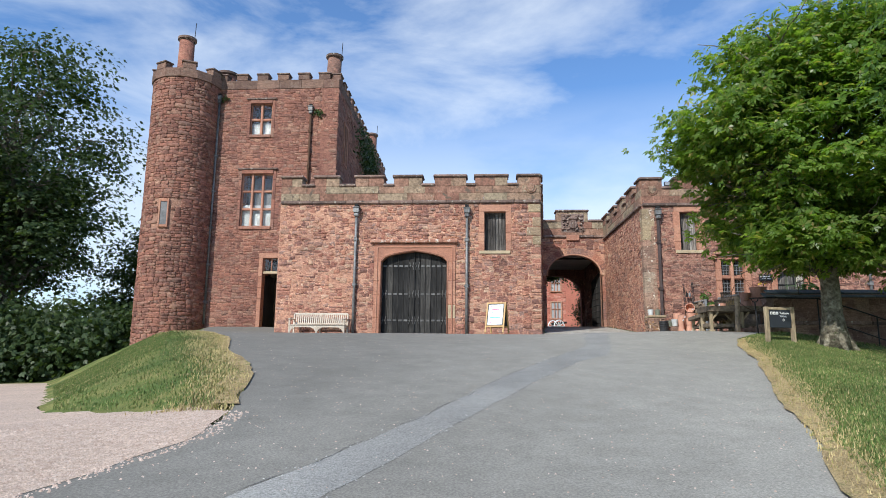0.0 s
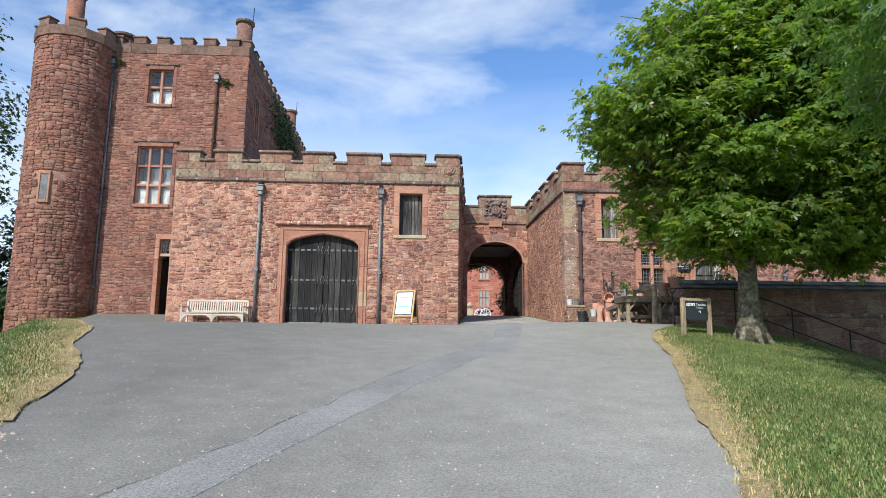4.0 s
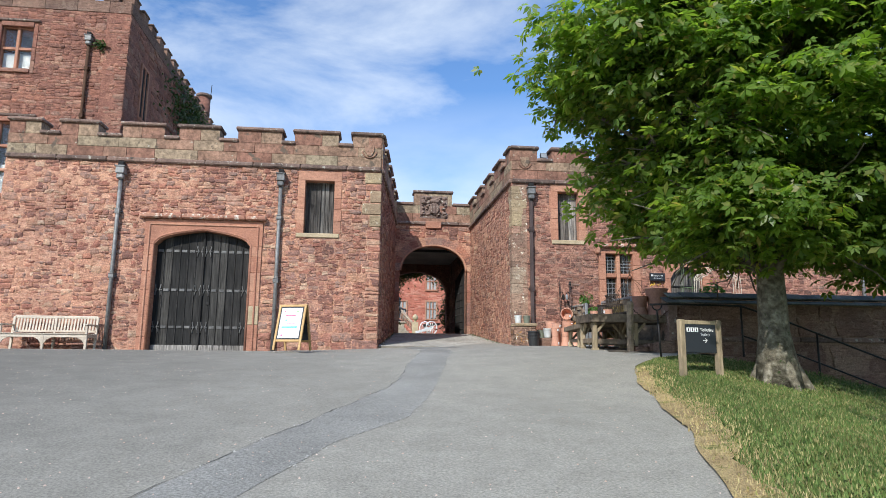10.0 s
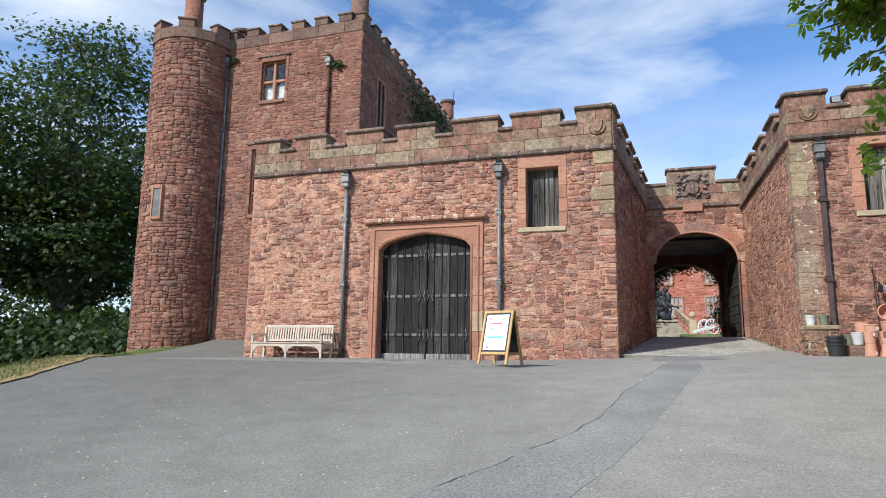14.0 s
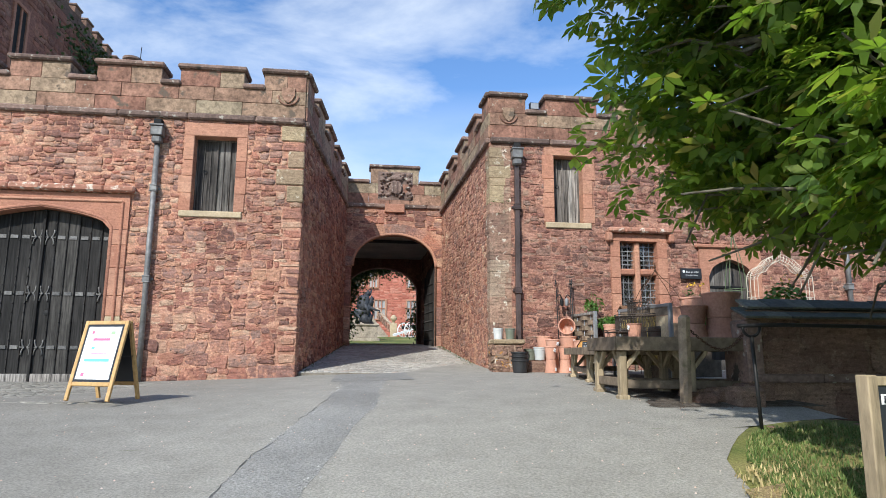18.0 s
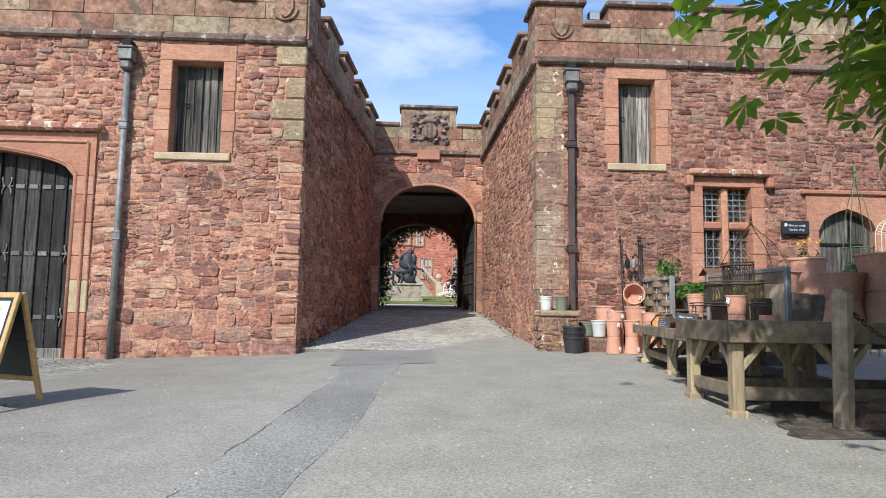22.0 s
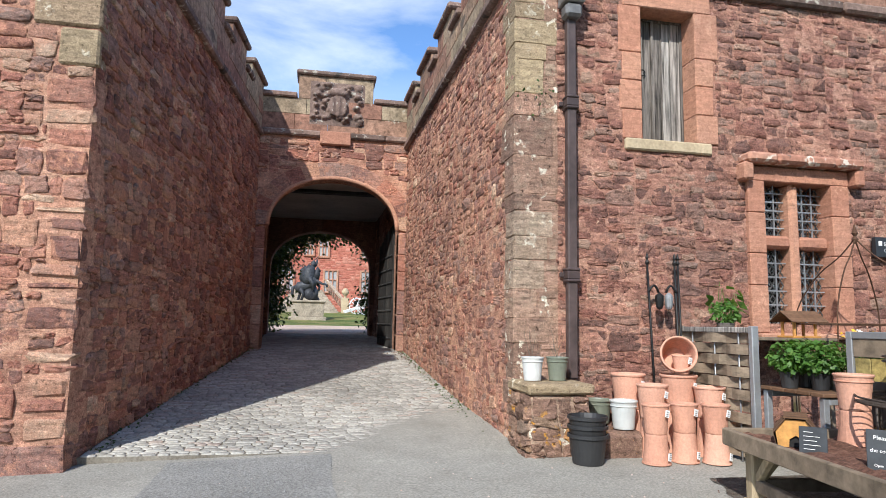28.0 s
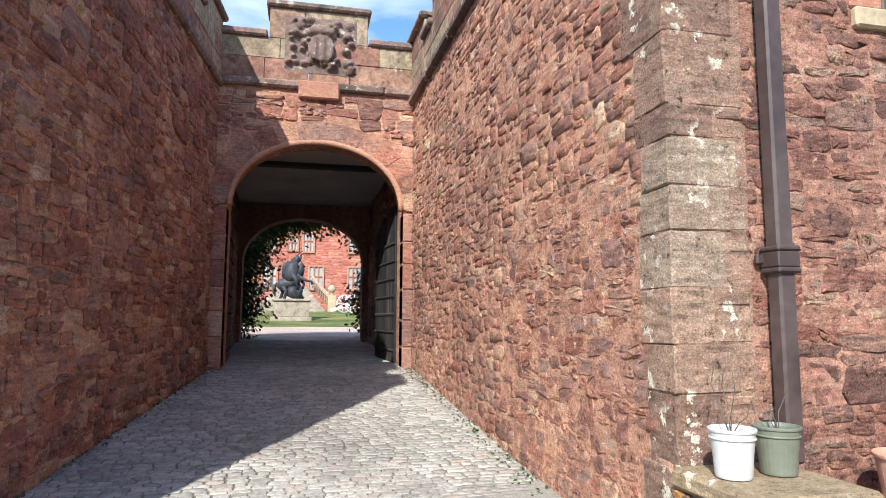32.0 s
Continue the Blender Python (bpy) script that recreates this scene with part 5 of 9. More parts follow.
wall_body("wall_inner_arch", m_inner, [rect(0, 2.6, 0.4, 5.3), rect(3.4, 2.6, 3.9, 5.3), [(0, 5.3)] + inner_in[:im + 1] + [(1.9, 8.2), (0, 8.2)], [(1.9, 8.2)] + inner_in[im:] + [(3.9, 5.3), (3.9, 8.2)]], 0.5, "red stone inner arch of the gate tunnel", M_keep)
for side, x, lab in ((0, 2.93, "open oak gate leaf folded against the tunnel wall"), (1, 5.62, "open studded oak gate leaf folded against the tunnel wall")):
    gate = thing("gate_leaf", wall_pose((x, 31.75), (x + (-0.10 if side == 0 else -0.16), 33.2)) if side == 0 else wall_pose((x - 0.16, 33.2), (x, 31.5)), lab, "gate")
    for k in range(7):
        box("plank", (k * 0.22, 0.0, 3.16, k * 0.22 + 0.215, 0.05, 5.45 + 0.4 * math.sin((k + 1) / 8 * 1.5)), M_oak, gate, bevel=0.006)
    for z in np.arange(3.35, 5.4, 0.3):
        box("ledge", (0.0, -0.012, z, 1.54, 0.0, z + 0.05), M_oak, gate, bevel=0.004)
        for k in range(10):
            part("stud", turned(bmesh.new(), [(0.02, 0), (0.015, 0.012), (0.004, 0.018)], 6, pose(0.08 + 0.155 * k, -0.012, z + 0.025, 90)), M_iron, gate)

# ---- the right-hand block ----
XR0, YR = 5.92, 23.95
m_right = wall_pose((XR0, YR), (23.0, YR))
RW = (1.38, 2.02, 5.66, 7.13)
LW = (2.78, 3.62, 3.77, 5.30)
RD = (4.76, 5.77, 2.2, 4.97)
RW2 = (7.9, 8.6, 3.9, 5.2)
right_wall = wall_body("wall_right_front", m_right, [rect(0, 1.8, RW[0], 7.45), rect(RW[0], 1.8, RW[1], RW[2]), rect(RW[0], RW[3], RW[1], 7.45), rect(RW[1], 1.8, LW[0], 7.45), rect(LW[0], 1.8, LW[1], LW[2]), rect(LW[0], LW[3], LW[1], 7.45),
                                                     rect(LW[1], 1.8, RD[0], 7.45), rect(RD[0], RD[3] + 0.06, RD[1], 7.45), rect(RD[1], 1.8, 17.1, 7.45)], 0.6, "red rubble sandstone front of the shop range", M_dusky_mortar)
RIGHT_HOLES = [(-0.1, 2.9, 0.42, 8), (RW[0] - 0.22, RW[2] - 0.12, RW[1] + 0.24, RW[3] + 0.27), (LW[0] - 0.2, LW[2] - 0.16, LW[1] + 0.22, LW[3] + 0.26), (RD[0] - 0.2, 2, RD[1] + 0.21, 5.3)]
right_cells = hole_cells([(0.02, 2.4, 17.0, 7.38)], 0.25, 0.115, RIGHT_HOLES)
parapet(right_wall, 17.1, [(0.0, 0.78)] + [(1.22 + k * 1.6, 2.38 + k * 1.6) for k in range(10)], 7.47, 8.12, 8.48, seed=7)
shield(right_wall, 0.4, 7.98, 0.34)
z = 2.95
r = random.Random(4)
while z < 7.2:
    h = min(r.uniform(0.16, 0.42), 7.28 - z)
    w = r.uniform(0.2, 0.44)
    old = M_buff if z > 6.1 or r.random() < 0.3 else M_buff_low
    q = box("quoin", (-0.016 - r.uniform(0, 0.01), -0.015 - r.uniform(0, 0.006), z + 0.001, w, 0.22 + r.uniform(0.0, 0.25), z + h - 0.001), old, right_wall, bevel=0.008)
    noisy = random.Random(int(z * 100))
    for v in q.data.vertices:
        v.co += Vector((noisy.uniform(-0.006, 0.006), noisy.uniform(-0.004, 0.004), noisy.uniform(-0.004, 0.004)))
    if w < 0.36:
        lo = z
        while lo < z + h - 0.05:
            hi = min(lo + r.uniform(0.08, 0.2), z + h)
            box("packing_stone", (w + 0.01, -0.01 - r.uniform(0, 0.012), lo + 0.004, 0.43, 0.12, hi - 0.006), M_buff_low, right_wall, bevel=0.014)
            lo = hi
    z += h
shuttered_window("window_2", m_right, *RW, "boarded window with silvered oak shutters and red stone surround", 5, M_grey_wood)
downpipe(m_right, 0.55, 3.2, 7.08, "dark brown square downpipe with lead hopper at the block's corner", M_brown_iron, True)
downpipe(m_right, 8.0, 2.5, 7.3, "grey lead downpipe with hopper head beside the garden arch", M_lead)
downpipe(m_right, 10.9, 2.5, 6.35, "grey lead downpipe with hopper head on the shop range", M_lead)


def leaded_window(name, m, u0, u1, z0, z1, label):
    """A mullioned window of four leaded lights."""
    w = thing(name, m, label, "window", kind="structure")
    for a, b in ((u0 - 0.2, u0 + 0.004), (u1 - 0.004, u1 + 0.22)):
        z = z0 - 0.1
        for h in (0.5, 0.34, 0.44, 0.40):
            box("jamb_stone", (a, -0.05, z + 0.002, b, 0.34, min(z + h, z1) - 0.002), M_dress, w, bevel=0.01)
            z += h
    box("lintel", (u0 - 0.2, -0.05, z1 - 0.004, u1 + 0.22, 0.34, z1 + 0.16), M_dress, w, bevel=0.01)
    box("window_sill", (u0 - 0.14, -0.12, z0 - 0.16, u1 + 0.16, 0.34, z0 - 0.1), M_dress, w, bevel=0.02)
    uc, zc = (u0 + u1) / 2, z0 + (z1 - z0) * 0.575
    box("mullion", (uc - 0.06, 0.02, z0 - 0.1, uc + 0.06, 0.26, z1), M_dress, w, bevel=0.03)
    for a, b in ((u0, uc - 0.06), (uc + 0.06, u1)):
        box("transom", (a, 0.02, zc - 0.07, b, 0.26, zc + 0.07), M_dress, w, bevel=0.03)
        for c, d in ((z0 - 0.1, zc - 0.07), (zc + 0.07, z1)):
            pane = box("pane", (a, 0.17, c, b, 0.175, d), M_glass, w, bevel=0.0)
            pane.visible_shadow = False
            step, bm = 0.105, bmesh.new()
            hw, hh, cc, dd = (b - a) / 2, (d - c) / 2, (a + b) / 2, (c + d) / 2
            for k in np.arange(-hw * 1.5 - hh, hw * 1.5 + hh, step):
                for way in (-1, 1):
                    pts = []
                    for x in np.linspace(-hw, hw, 24):
                        zz = way * 1.5 * x + k
                        if -hh <= zz <= hh:
                            pts.append((cc + x, 0.165, dd + zz))
                    if len(pts) > 1:
                        beam(bm, pts[0], pts[-1], 0.008, 0.01, 0)
            part("lead_cames", bm, M_came, w)
            for k in (1, 2):
                bar("guard_bar", (a + (b - a) * k / 3, 0.13, c), (a + (b - a) * k / 3, 0.13, d), 0.013, 0.013, M_galv, w, bevel=0.0)
            for k in range(1, 6):
                bar("guard_bar", (a, 0.125, c + (d - c) * k / 6), (b, 0.125, c + (d - c) * k / 6), 0.013, 0.013, M_galv, w, bevel=0.0)
    r = random.Random(2)
    for k in range(4):
        a = u0 - 0.27 + (u1 - u0 + 0.6) * k / 4
        box("hood_stone", (a, -0.19, z1 + 0.17, a + (u1 - u0 + 0.6) / 4 - 0.003, 0.1, z1 + 0.28), M_hood, w, "red hood moulding whitened by lichen", 0.03)
    for a in (u0 - 0.3, u1 + 0.24):
        box("hood_stop", (a, -0.15, z1 - 0.02, a + 0.12, 0.08, z1 + 0.18), M_dress, w, bevel=0.025)
    # a near-black panel behind the glass paints in the room's shade
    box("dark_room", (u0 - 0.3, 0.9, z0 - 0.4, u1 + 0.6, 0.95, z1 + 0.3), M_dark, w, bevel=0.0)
    return w


leaded_window("window_3", m_right, *LW, "mullioned leaded window with red stone surround and hood")
# the shop door
shop_door = thing("door_2", m_right, "closed grey weathered plank door in a pointed red stone frame", "door", kind="structure")
for a, b in ((RD[0] - 0.2, RD[0] + 0.004), (RD[1] - 0.004, RD[1] + 0.21)):
    z = 2.3
    while z < 4.58:
        z1 = min(z + 0.46, 4.6)
        box("jamb_stone", (a, -0.05, z + 0.002, b, 0.3, z1 - 0.002), M_dress, shop_door, bevel=0.012)
        z = z1
rd_arch = four_centred((RD[0] + RD[1]) / 2, (RD[1] - RD[0]) / 2 - 0.004, 4.6, 4.97, 6)
part("arch_stone", slab(bmesh.new(), [(RD[0] - 0.2, 4.6)] + rd_arch + [(RD[1] + 0.21, 4.6), (RD[1] + 0.21, 5.2), (RD[0] - 0.2, 5.2)], -0.05, 0.3), M_dress, shop_door)
box("hood_stone", (RD[0] - 0.28, -0.10, 5.2, RD[1] + 0.26, 0.1, 5.28), M_dress, shop_door, bevel=0.02)
for k in range(5):
    a, b = RD[0] + 0.202 * k, RD[0] + 0.202 * (k + 1)
    t0, t1 = (float(np.interp(v, [p[0] for p in rd_arch], [p[1] for p in rd_arch])) for v in (a, b))
    part("plank", slab(bmesh.new(), [(a + 0.003, 2.4), (b - 0.003, 2.4), (b - 0.003, t1), (a + 0.003, t0)], 0.12 + 0.006 * (k % 2), 0.2), M_dark_shutter, shop_door)
for z in (3.0, 4.35):
    box("strap_hinge", (RD[0] + 0.05, 0.1, z, RD[1] - 0.15, 0.12, z + 0.05), M_iron, shop_door, bevel=0.004)
tagged(box("roof_right", (XR0 + 0.5, Y0 + 0.61, 7.3, 22.9, 38, 7.42), M_lead, None, "", 0.0), "flat lead roof behind the battlements", "roof", kind="structure")

# ---- the keep with its round turret ----
YK = 28.5
XK0, XK1 = -13.3, -7.05
m_keep = wall_pose((XK0, YK), (XK1, YK))
KW1 = (1.74, 3.26, 7.58, 10.14)
KW2 = (1.96, 3.03, 12.07, 13.66)
KD = (3.0, 4.08, 2.6, 6.08)
LK = XK1 - XK0
keep = wall_body("wall_keep_front", m_keep, [rect(0, 1.6, KW1[0], 14.4), rect(KW1[1], 6.3, LK, 14.4), rect(KD[1], 1.6, LK, 6.3), rect(KW1[0], 1.6, KD[0], KD[3] + 0.2), rect(KD[0], KD[3], KW1[1], KD[3] + 0.21), rect(KW1[1], KD[3], KD[1], 6.3),
                                             rect(KW1[0], KD[3] + 0.2, KW1[1], KW1[2]), rect(KW1[0], KW1[3], KW1[1], KW2[2]), rect(KW1[0], KW2[2], KW2[0], KW2[3]), rect(KW2[1], KW2[2], KW1[1], KW2[3]), rect(KW1[0], KW2[3], KW1[1], 14.4)], 0.8,
                 "tall red sandstone front wall of the castle keep", M_keep)
keep_cells = hole_cells([(0, 2.4, LK, 14.4)], 0.34, 0.15, [(KW1[0] - 0.14, KW1[2] - 0.14, KW1[1] + 0.14, KW1[3] + 0.2), (KW2[0] - 0.14, KW2[2] - 0.14, KW2[1] + 0.14, KW2[3] + 0.2), (KD[0] - 0.18, 1, KD[1] + 0.18, 6.3)])
lay(keep_cells, keep, M_keep, "stone", proud=0.016)
m_kside = wall_pose((XK1, YK), (XK1 - 0.35, 45.0))
keep_side = wall_body("wall_keep_side", m_kside, [rect(0.0, 6.5, 16.5, 14.4)], 0.8, "long red sandstone side wall of the castle keep", M_keep)
lay([c for c in hole_cells([(0, 7.2, 16.5, 14.4)], 0.55, 0.26) if not (1.1 < c[0][0] < 2.4 and 10.8 < c[0][1] < 13.4) and not (6.5 < c[0][0] < 7.8 and 10.8 < c[0][1] < 13.4)], keep_side, M_keep, "stone", proud=0.025)
for u in (1.4, 6.8):
    sw = thing("window_4", m_kside, "tall narrow window with red stone surround in the keep's side", "window", kind="structure")
    for a, b, c, d in ((u, 11.0, u + 0.12, 13.2), (u + 0.78, 11.0, u + 0.9, 13.2), (u + 0.12, 13.08, u + 0.78, 13.2), (u + 0.12, 11.0, u + 0.78, 11.12), (u + 0.41, 11.12, u + 0.49, 13.08)):
        box("window_frame", (a, -0.06, b, c, 0.1, d), M_dress, sw, bevel=0.01)
    box("pane", (u + 0.12, 0.02 - 0.03, 11.12, u + 0.78, 0.0, 13.08), M_dark, sw, bevel=0.0)


def crenels(parent, length, z0, zn, zt, period, width, start=0.0, thick=0.4):
    u = 0.0
    while u < length - 0.05:
        w = min(1.1, length - u)
        box("parapet_block", (u + 0.003, -0.03, z0, u + w - 0.003, thick, zn), M_keep_top, parent, bevel=0.012)
        u += w
    u = start
    while u < length - 0.2:
        b = min(u + width, length)
        box("merlon", (u, -0.035, zn, b, thick, zt - 0.08), M_keep_top, parent, bevel=0.015)
        box("coping_stone", (u - 0.04, -0.08, zt - 0.08, b + 0.04, thick + 0.04, zt), M_coping, parent, bevel=0.02)
        u += period


crenels(keep, LK, 14.4, 14.85, 15.2, 1.02, 0.55, 0.15)
crenels(keep_side, 16.5, 14.4, 14.85, 15.2, 1.02, 0.55, 0.1)
tagged(box("roof_keep", (-14, YK + 0.8, 14.2, XK1 - 0.9, 45, 14.38), M_lead, None, "", 0.0), "flat lead roof of the keep", "roof", kind="structure")
tagged(box("wall_keep_back", (-16, 44.9, 2, XK1 - 0.3, 45.6, 14.4), M_keep, None, "", 0.0), "red stone back wall of the keep", "wall", kind="structure")


def keep_window(name, m, u0, u1, z0, z1, cols, rows, label):
    w = thing(name, m, label, "window", kind="structure")
    for a, b in ((u0 - 0.14, u0 + 0.004), (u1 - 0.004, u1 + 0.14)):
        z = z0 - 0.14
        while z < z1 + 0.17:
            h = min(0.48, z1 + 0.18 - z)
            box("jamb_stone", (a, -0.025, z + 0.003, b, 0.3, z + h - 0.003), M_keep, w, bevel=0.012)
            z += h
    box("lintel", (u0, -0.06, z1 - 0.004, u1, 0.3, z1 + 0.18), M_keep, w, bevel=0.012)
    box("window_sill", (u0, -0.08, z0 - 0.14, u1, 0.3, z0 + 0.004), M_keep, w, bevel=0.012)
    box("hood_stone", (u0 - 0.2, -0.10, z1 + 0.18, u1 + 0.2, 0.05, z1 + 0.27), M_coping, w, bevel=0.02)
    frame_red = M_dress
    for k in range(cols + 1):
        u = u0 + (u1 - u0) * k / cols
        box("mullion", (max(u - 0.055, u0), 0.06, z0, min(u + 0.055, u1), 0.2, z1), frame_red, w, bevel=0.02)
    for k in range(rows + 1):
        z = z0 + (z1 - z0) * k / rows
        for c in range(cols):
            a, b = u0 + (u1 - u0) * c / cols + 0.056, u0 + (u1 - u0) * (c + 1) / cols - 0.056
            box("transom", (a, 0.07, max(z - 0.05, z0), b, 0.19, min(z + 0.05, z1)), frame_red, w, bevel=0.015)
    for c in range(cols):
        for k in range(rows):
            a, b = u0 + (u1 - u0) * c / cols + 0.05, u0 + (u1 - u0) * (c + 1) / cols - 0.05
            e, f = z0 + (z1 - z0) * k / rows + 0.045, z0 + (z1 - z0) * (k + 1) / rows - 0.045
            p = box("pane", (a, 0.14, e, b, 0.146, f), M_glass, w, bevel=0.0)
            p.visible_shadow = False
    box("window_blind", (u0 + 0.02, 0.24, z0 + 0.05, u1 - 0.02, 0.25, z0 + (z1 - z0) * 0.42), M_curtain, w, "white blind behind the lower panes", 0.0)
    # a dark grey panel takes the place of the unlit room
    box("dark_room", (u0 - 0.2, 0.82, z0 - 0.2, u1 + 0.2, 0.86, z1 + 0.2), M_came, w, bevel=0.0)
    return w


keep_window("window_5", m_keep, *KW1, 3, 3, "nine-light red stone mullioned window with white blinds")
keep_window("window_6", m_keep, *KW2, 2, 2, "four-light red stone mullioned window with white blinds")
# the side door, ajar
side_door = thing("door_3", m_keep, "open side door of the keep with a glazed fanlight above", "door", kind="structure")
for a, b in ((KD[0] - 0.18, KD[0] + 0.004), (KD[1] - 0.004, KD[1] + 0.18)):
    z = 2.7
    while z < 6.0:
        z1 = min(z + 0.5, 6.08)
        box("jamb_stone", (a, -0.05, z + 0.003, b, 0.35, z1 - 0.003), M_dress, side_door, bevel=0.012)
        z = z1
box("lintel", (KD[0] - 0.18, -0.06, 6.076, KD[1] + 0.18, 0.35, 6.3), M_dress, side_door, bevel=0.012)
box("transom", (KD[0], 0.02, 5.35, KD[1], 0.2, 5.47), M_sill, side_door, bevel=0.01)
for k in range(3):
    u = KD[0] + 0.36 * k
    box("glazing_bar", (u, 0.08, 5.47, u + 0.05, 0.14, 6.08), M_dress, side_door, bevel=0.008)
    if k < 3:
        box("pane", (u + 0.05, 0.1, 5.47, u + 0.36, 0.106, 6.08), M_glass, side_door, bevel=0.0).visible_shadow = False
box("lobby_back", (KD[0] - 0.6, 2.6, 2.6, KD[1] + 0.6, 2.7, 6.2), M_plaster, side_door, "dim plastered lobby wall", 0.0)
box("lobby_floor", (KD[0] - 0.6, 0.8, 2.7, KD[1] + 0.6, 2.7, 2.88), M_dark, side_door, bevel=0.0)
box("lobby_wall", (KD[1] + 0.5, 0.8, 2.7, KD[1] + 0.6, 2.6, 6.2), M_plaster, side_door, bevel=0.0)
box("lobby_wall", (KD[0] - 0.6, 0.8, 2.7, KD[0] - 0.5, 2.6, 6.2), M_dark, side_door, bevel=0.0)
box("lobby_ceiling", (KD[0] - 0.6, 0.8, 6.2, KD[1] + 0.6, 2.7, 6.3), M_dark, side_door, bevel=0.0)
leafd = box("door_leaf", (0, 0, 2.95, 0.95, 0.05, 5.3), M_oak, side_door, "dark door leaf swung inward", 0.01, Matrix.Translation((KD[0] + 0.04, 0.36, 0)) @ Matrix.Rotation(radians(82), 4, "Z"))
inner = box("inner_door", (KD[0] + 0.62, 1.9, 2.9, KD[0] + 0.75, 2.5, 5.2), M_white, side_door, "white painted inner door", 0.01)

# the turret
TC, TR_ = (-14.5, 28.45), 1.57
bm = bmesh.new()
turned(bm, [(TR_ - 0.03, 1.0), (TR_ - 0.03, 14.4)], 48, Matrix.Translation((TC[0], TC[1], 0)))
turret = tagged(part("wall_turret", bm, M_keep, smooth=False), "round red sandstone turret at the keep's corner", "wall", kind="structure")


def bent(co):
    a = co[:, 0] / TR_
    r = TR_ - co[:, 1]
    return np.stack([TC[0] + r * np.sin(a), TC[1] - r * np.cos(a), co[:, 2]], -1)


half = 1.75 * TR_
slit = (-0.07, 0.27, 7.35, 8.4)
lay([c for c in hole_cells([(-half, 1.6, half, 14.4)], 0.34, 0.16) if not (bounds(c)[2] > slit[0] - 0.1 and bounds(c)[0] < slit[1] + 0.1 and bounds(c)[3] > slit[2] - 0.1 and bounds(c)[1] < slit[3] + 0.1)], turret, M_keep, "stone", proud=0.017, bend=bent)
am = (slit[0] + slit[1]) / 2 / TR_
m_slit = Matrix.Translation((TC[0] + TR_ * math.sin(am), TC[1] - TR_ * math.cos(am), 0)) @ Matrix.Rotation(am, 4, "Z")
sl = thing("window_7", m_slit, "narrow slit window with red stone frame in the turret", "window", kind="structure")
for a, b, c, d in ((-0.22, slit[2] - 0.12, -0.15, slit[3] + 0.14), (0.15, slit[2] - 0.12, 0.22, slit[3] + 0.14), (-0.15, slit[3], 0.15, slit[3] + 0.14), (-0.15, slit[2] - 0.12, 0.15, slit[2])):
    box("window_frame", (a, -0.06, b, c, 0.15, d), M_dress, sl, bevel=0.012)
box("pane", (-0.15, -0.03, slit[2], 0.15, -0.005, slit[3]), M_came, sl, bevel=0.0)
for k in range(-5, 7):
    a = k * 0.44
    mm = Matrix.Translation((TC[0], TC[1], 0)) @ Matrix.Rotation(a, 4, "Z")
    box("parapet_block", (-0.36, -TR_ - 0.05, 14.4, 0.36, -TR_ + 0.35, 14.82), M_keep_top, turret, bevel=0.012, m=mm)
    if k % 2:
        box("merlon", (-0.3, -TR_ - 0.05, 14.82, 0.3, -TR_ + 0.35, 15.12), M_keep_top, turret, bevel=0.015, m=mm)
        box("coping_stone", (-0.34, -TR_ - 0.1, 15.12, 0.34, -TR_ + 0.4, 15.2), M_coping, turret, bevel=0.02, m=mm)


def chimney(x, y, z0, z1, r, label, aerial=0):
    c = thing("chimney", Matrix.Translation((x, y, z0)), label, "chimney", "round stone chimneys")
    h = z1 - z0
    part("shaft", turned(bmesh.new(), [(r * 1.0, 0), (r * 0.94, h - 0.2)], 20), M_keep, c, smooth=True)
    part("cap", turned(bmesh.new(), [(r * 0.95, h - 0.2), (r * 1.18, h - 0.14), (r * 1.18, h - 0.03), (r * 1.0, h), (r * 0.75, h), (r * 0.75, h - 0.1)], 20), M_coping, c)
    if aerial:
        rod("aerial", [(r * 0.9, 0, h - 0.8), (r * 0.9 + 0.05, 0, h + aerial)], 0.018, M_iron, c, sides=5)


chimney(-14.75, 28.4, 14.4, 17.1, 0.38, "tall round red stone chimney on the turret", 0.8)
chimney(-7.45, 29.0, 14.4, 16.3, 0.36, "round red stone chimney at the keep's corner", 0.7)
chimney(-13.1, 29.6, 14.4, 15.75, 0.46, "short wide round stone chimney behind the battlements")
chimney(-7.75, 41.0, 14.4, 16.6, 0.36, "round red stone chimney far along the keep", 0.6)
chimney(-6.4, 46.0, 3.0, 14.6, 0.38, "round red stone chimney of the range behind")
downpipe(m_keep, 0.42, 3.0, 13.9, "tall lead downpipe with large hopper between turret and keep", M_lead)
downpipe(m_keep, 4.95, 8.2, 13.3, "brown downpipe below a spout on the keep", M_rust)

# the court range behind, closing the place
tagged(box("wall_court_west", (-8, 38.0, 2, 2.2, 38.5, 7.3), M_keep, None, "", 0.0), "red stone court wall of the gatehouse", "wall", kind="structure")
tagged(box("wall_court_east", (6.1, 38.0, 2, 23, 38.5, 7.3), M_keep, None, "", 0.0), "red stone court wall of the shop range", "wall", kind="structure")

# ---- trees and shrubs ----
def leaflet(angle, reach, width, start=0.0, sink=0.12):
    """Corners of one leaflet in the leaf's own plane: base, side, tip, side."""
    c, s = math.cos(angle), math.sin(angle)
    out = []
    for along, across, z in ((start, 0, 0), (start + reach * 0.58, width, -sink * 0.3), (start + reach, 0, -sink), (start + reach * 0.58, -width, -sink * 0.3)):
        out.append((along * c - across * s, along * s + across * c, z))
    return out


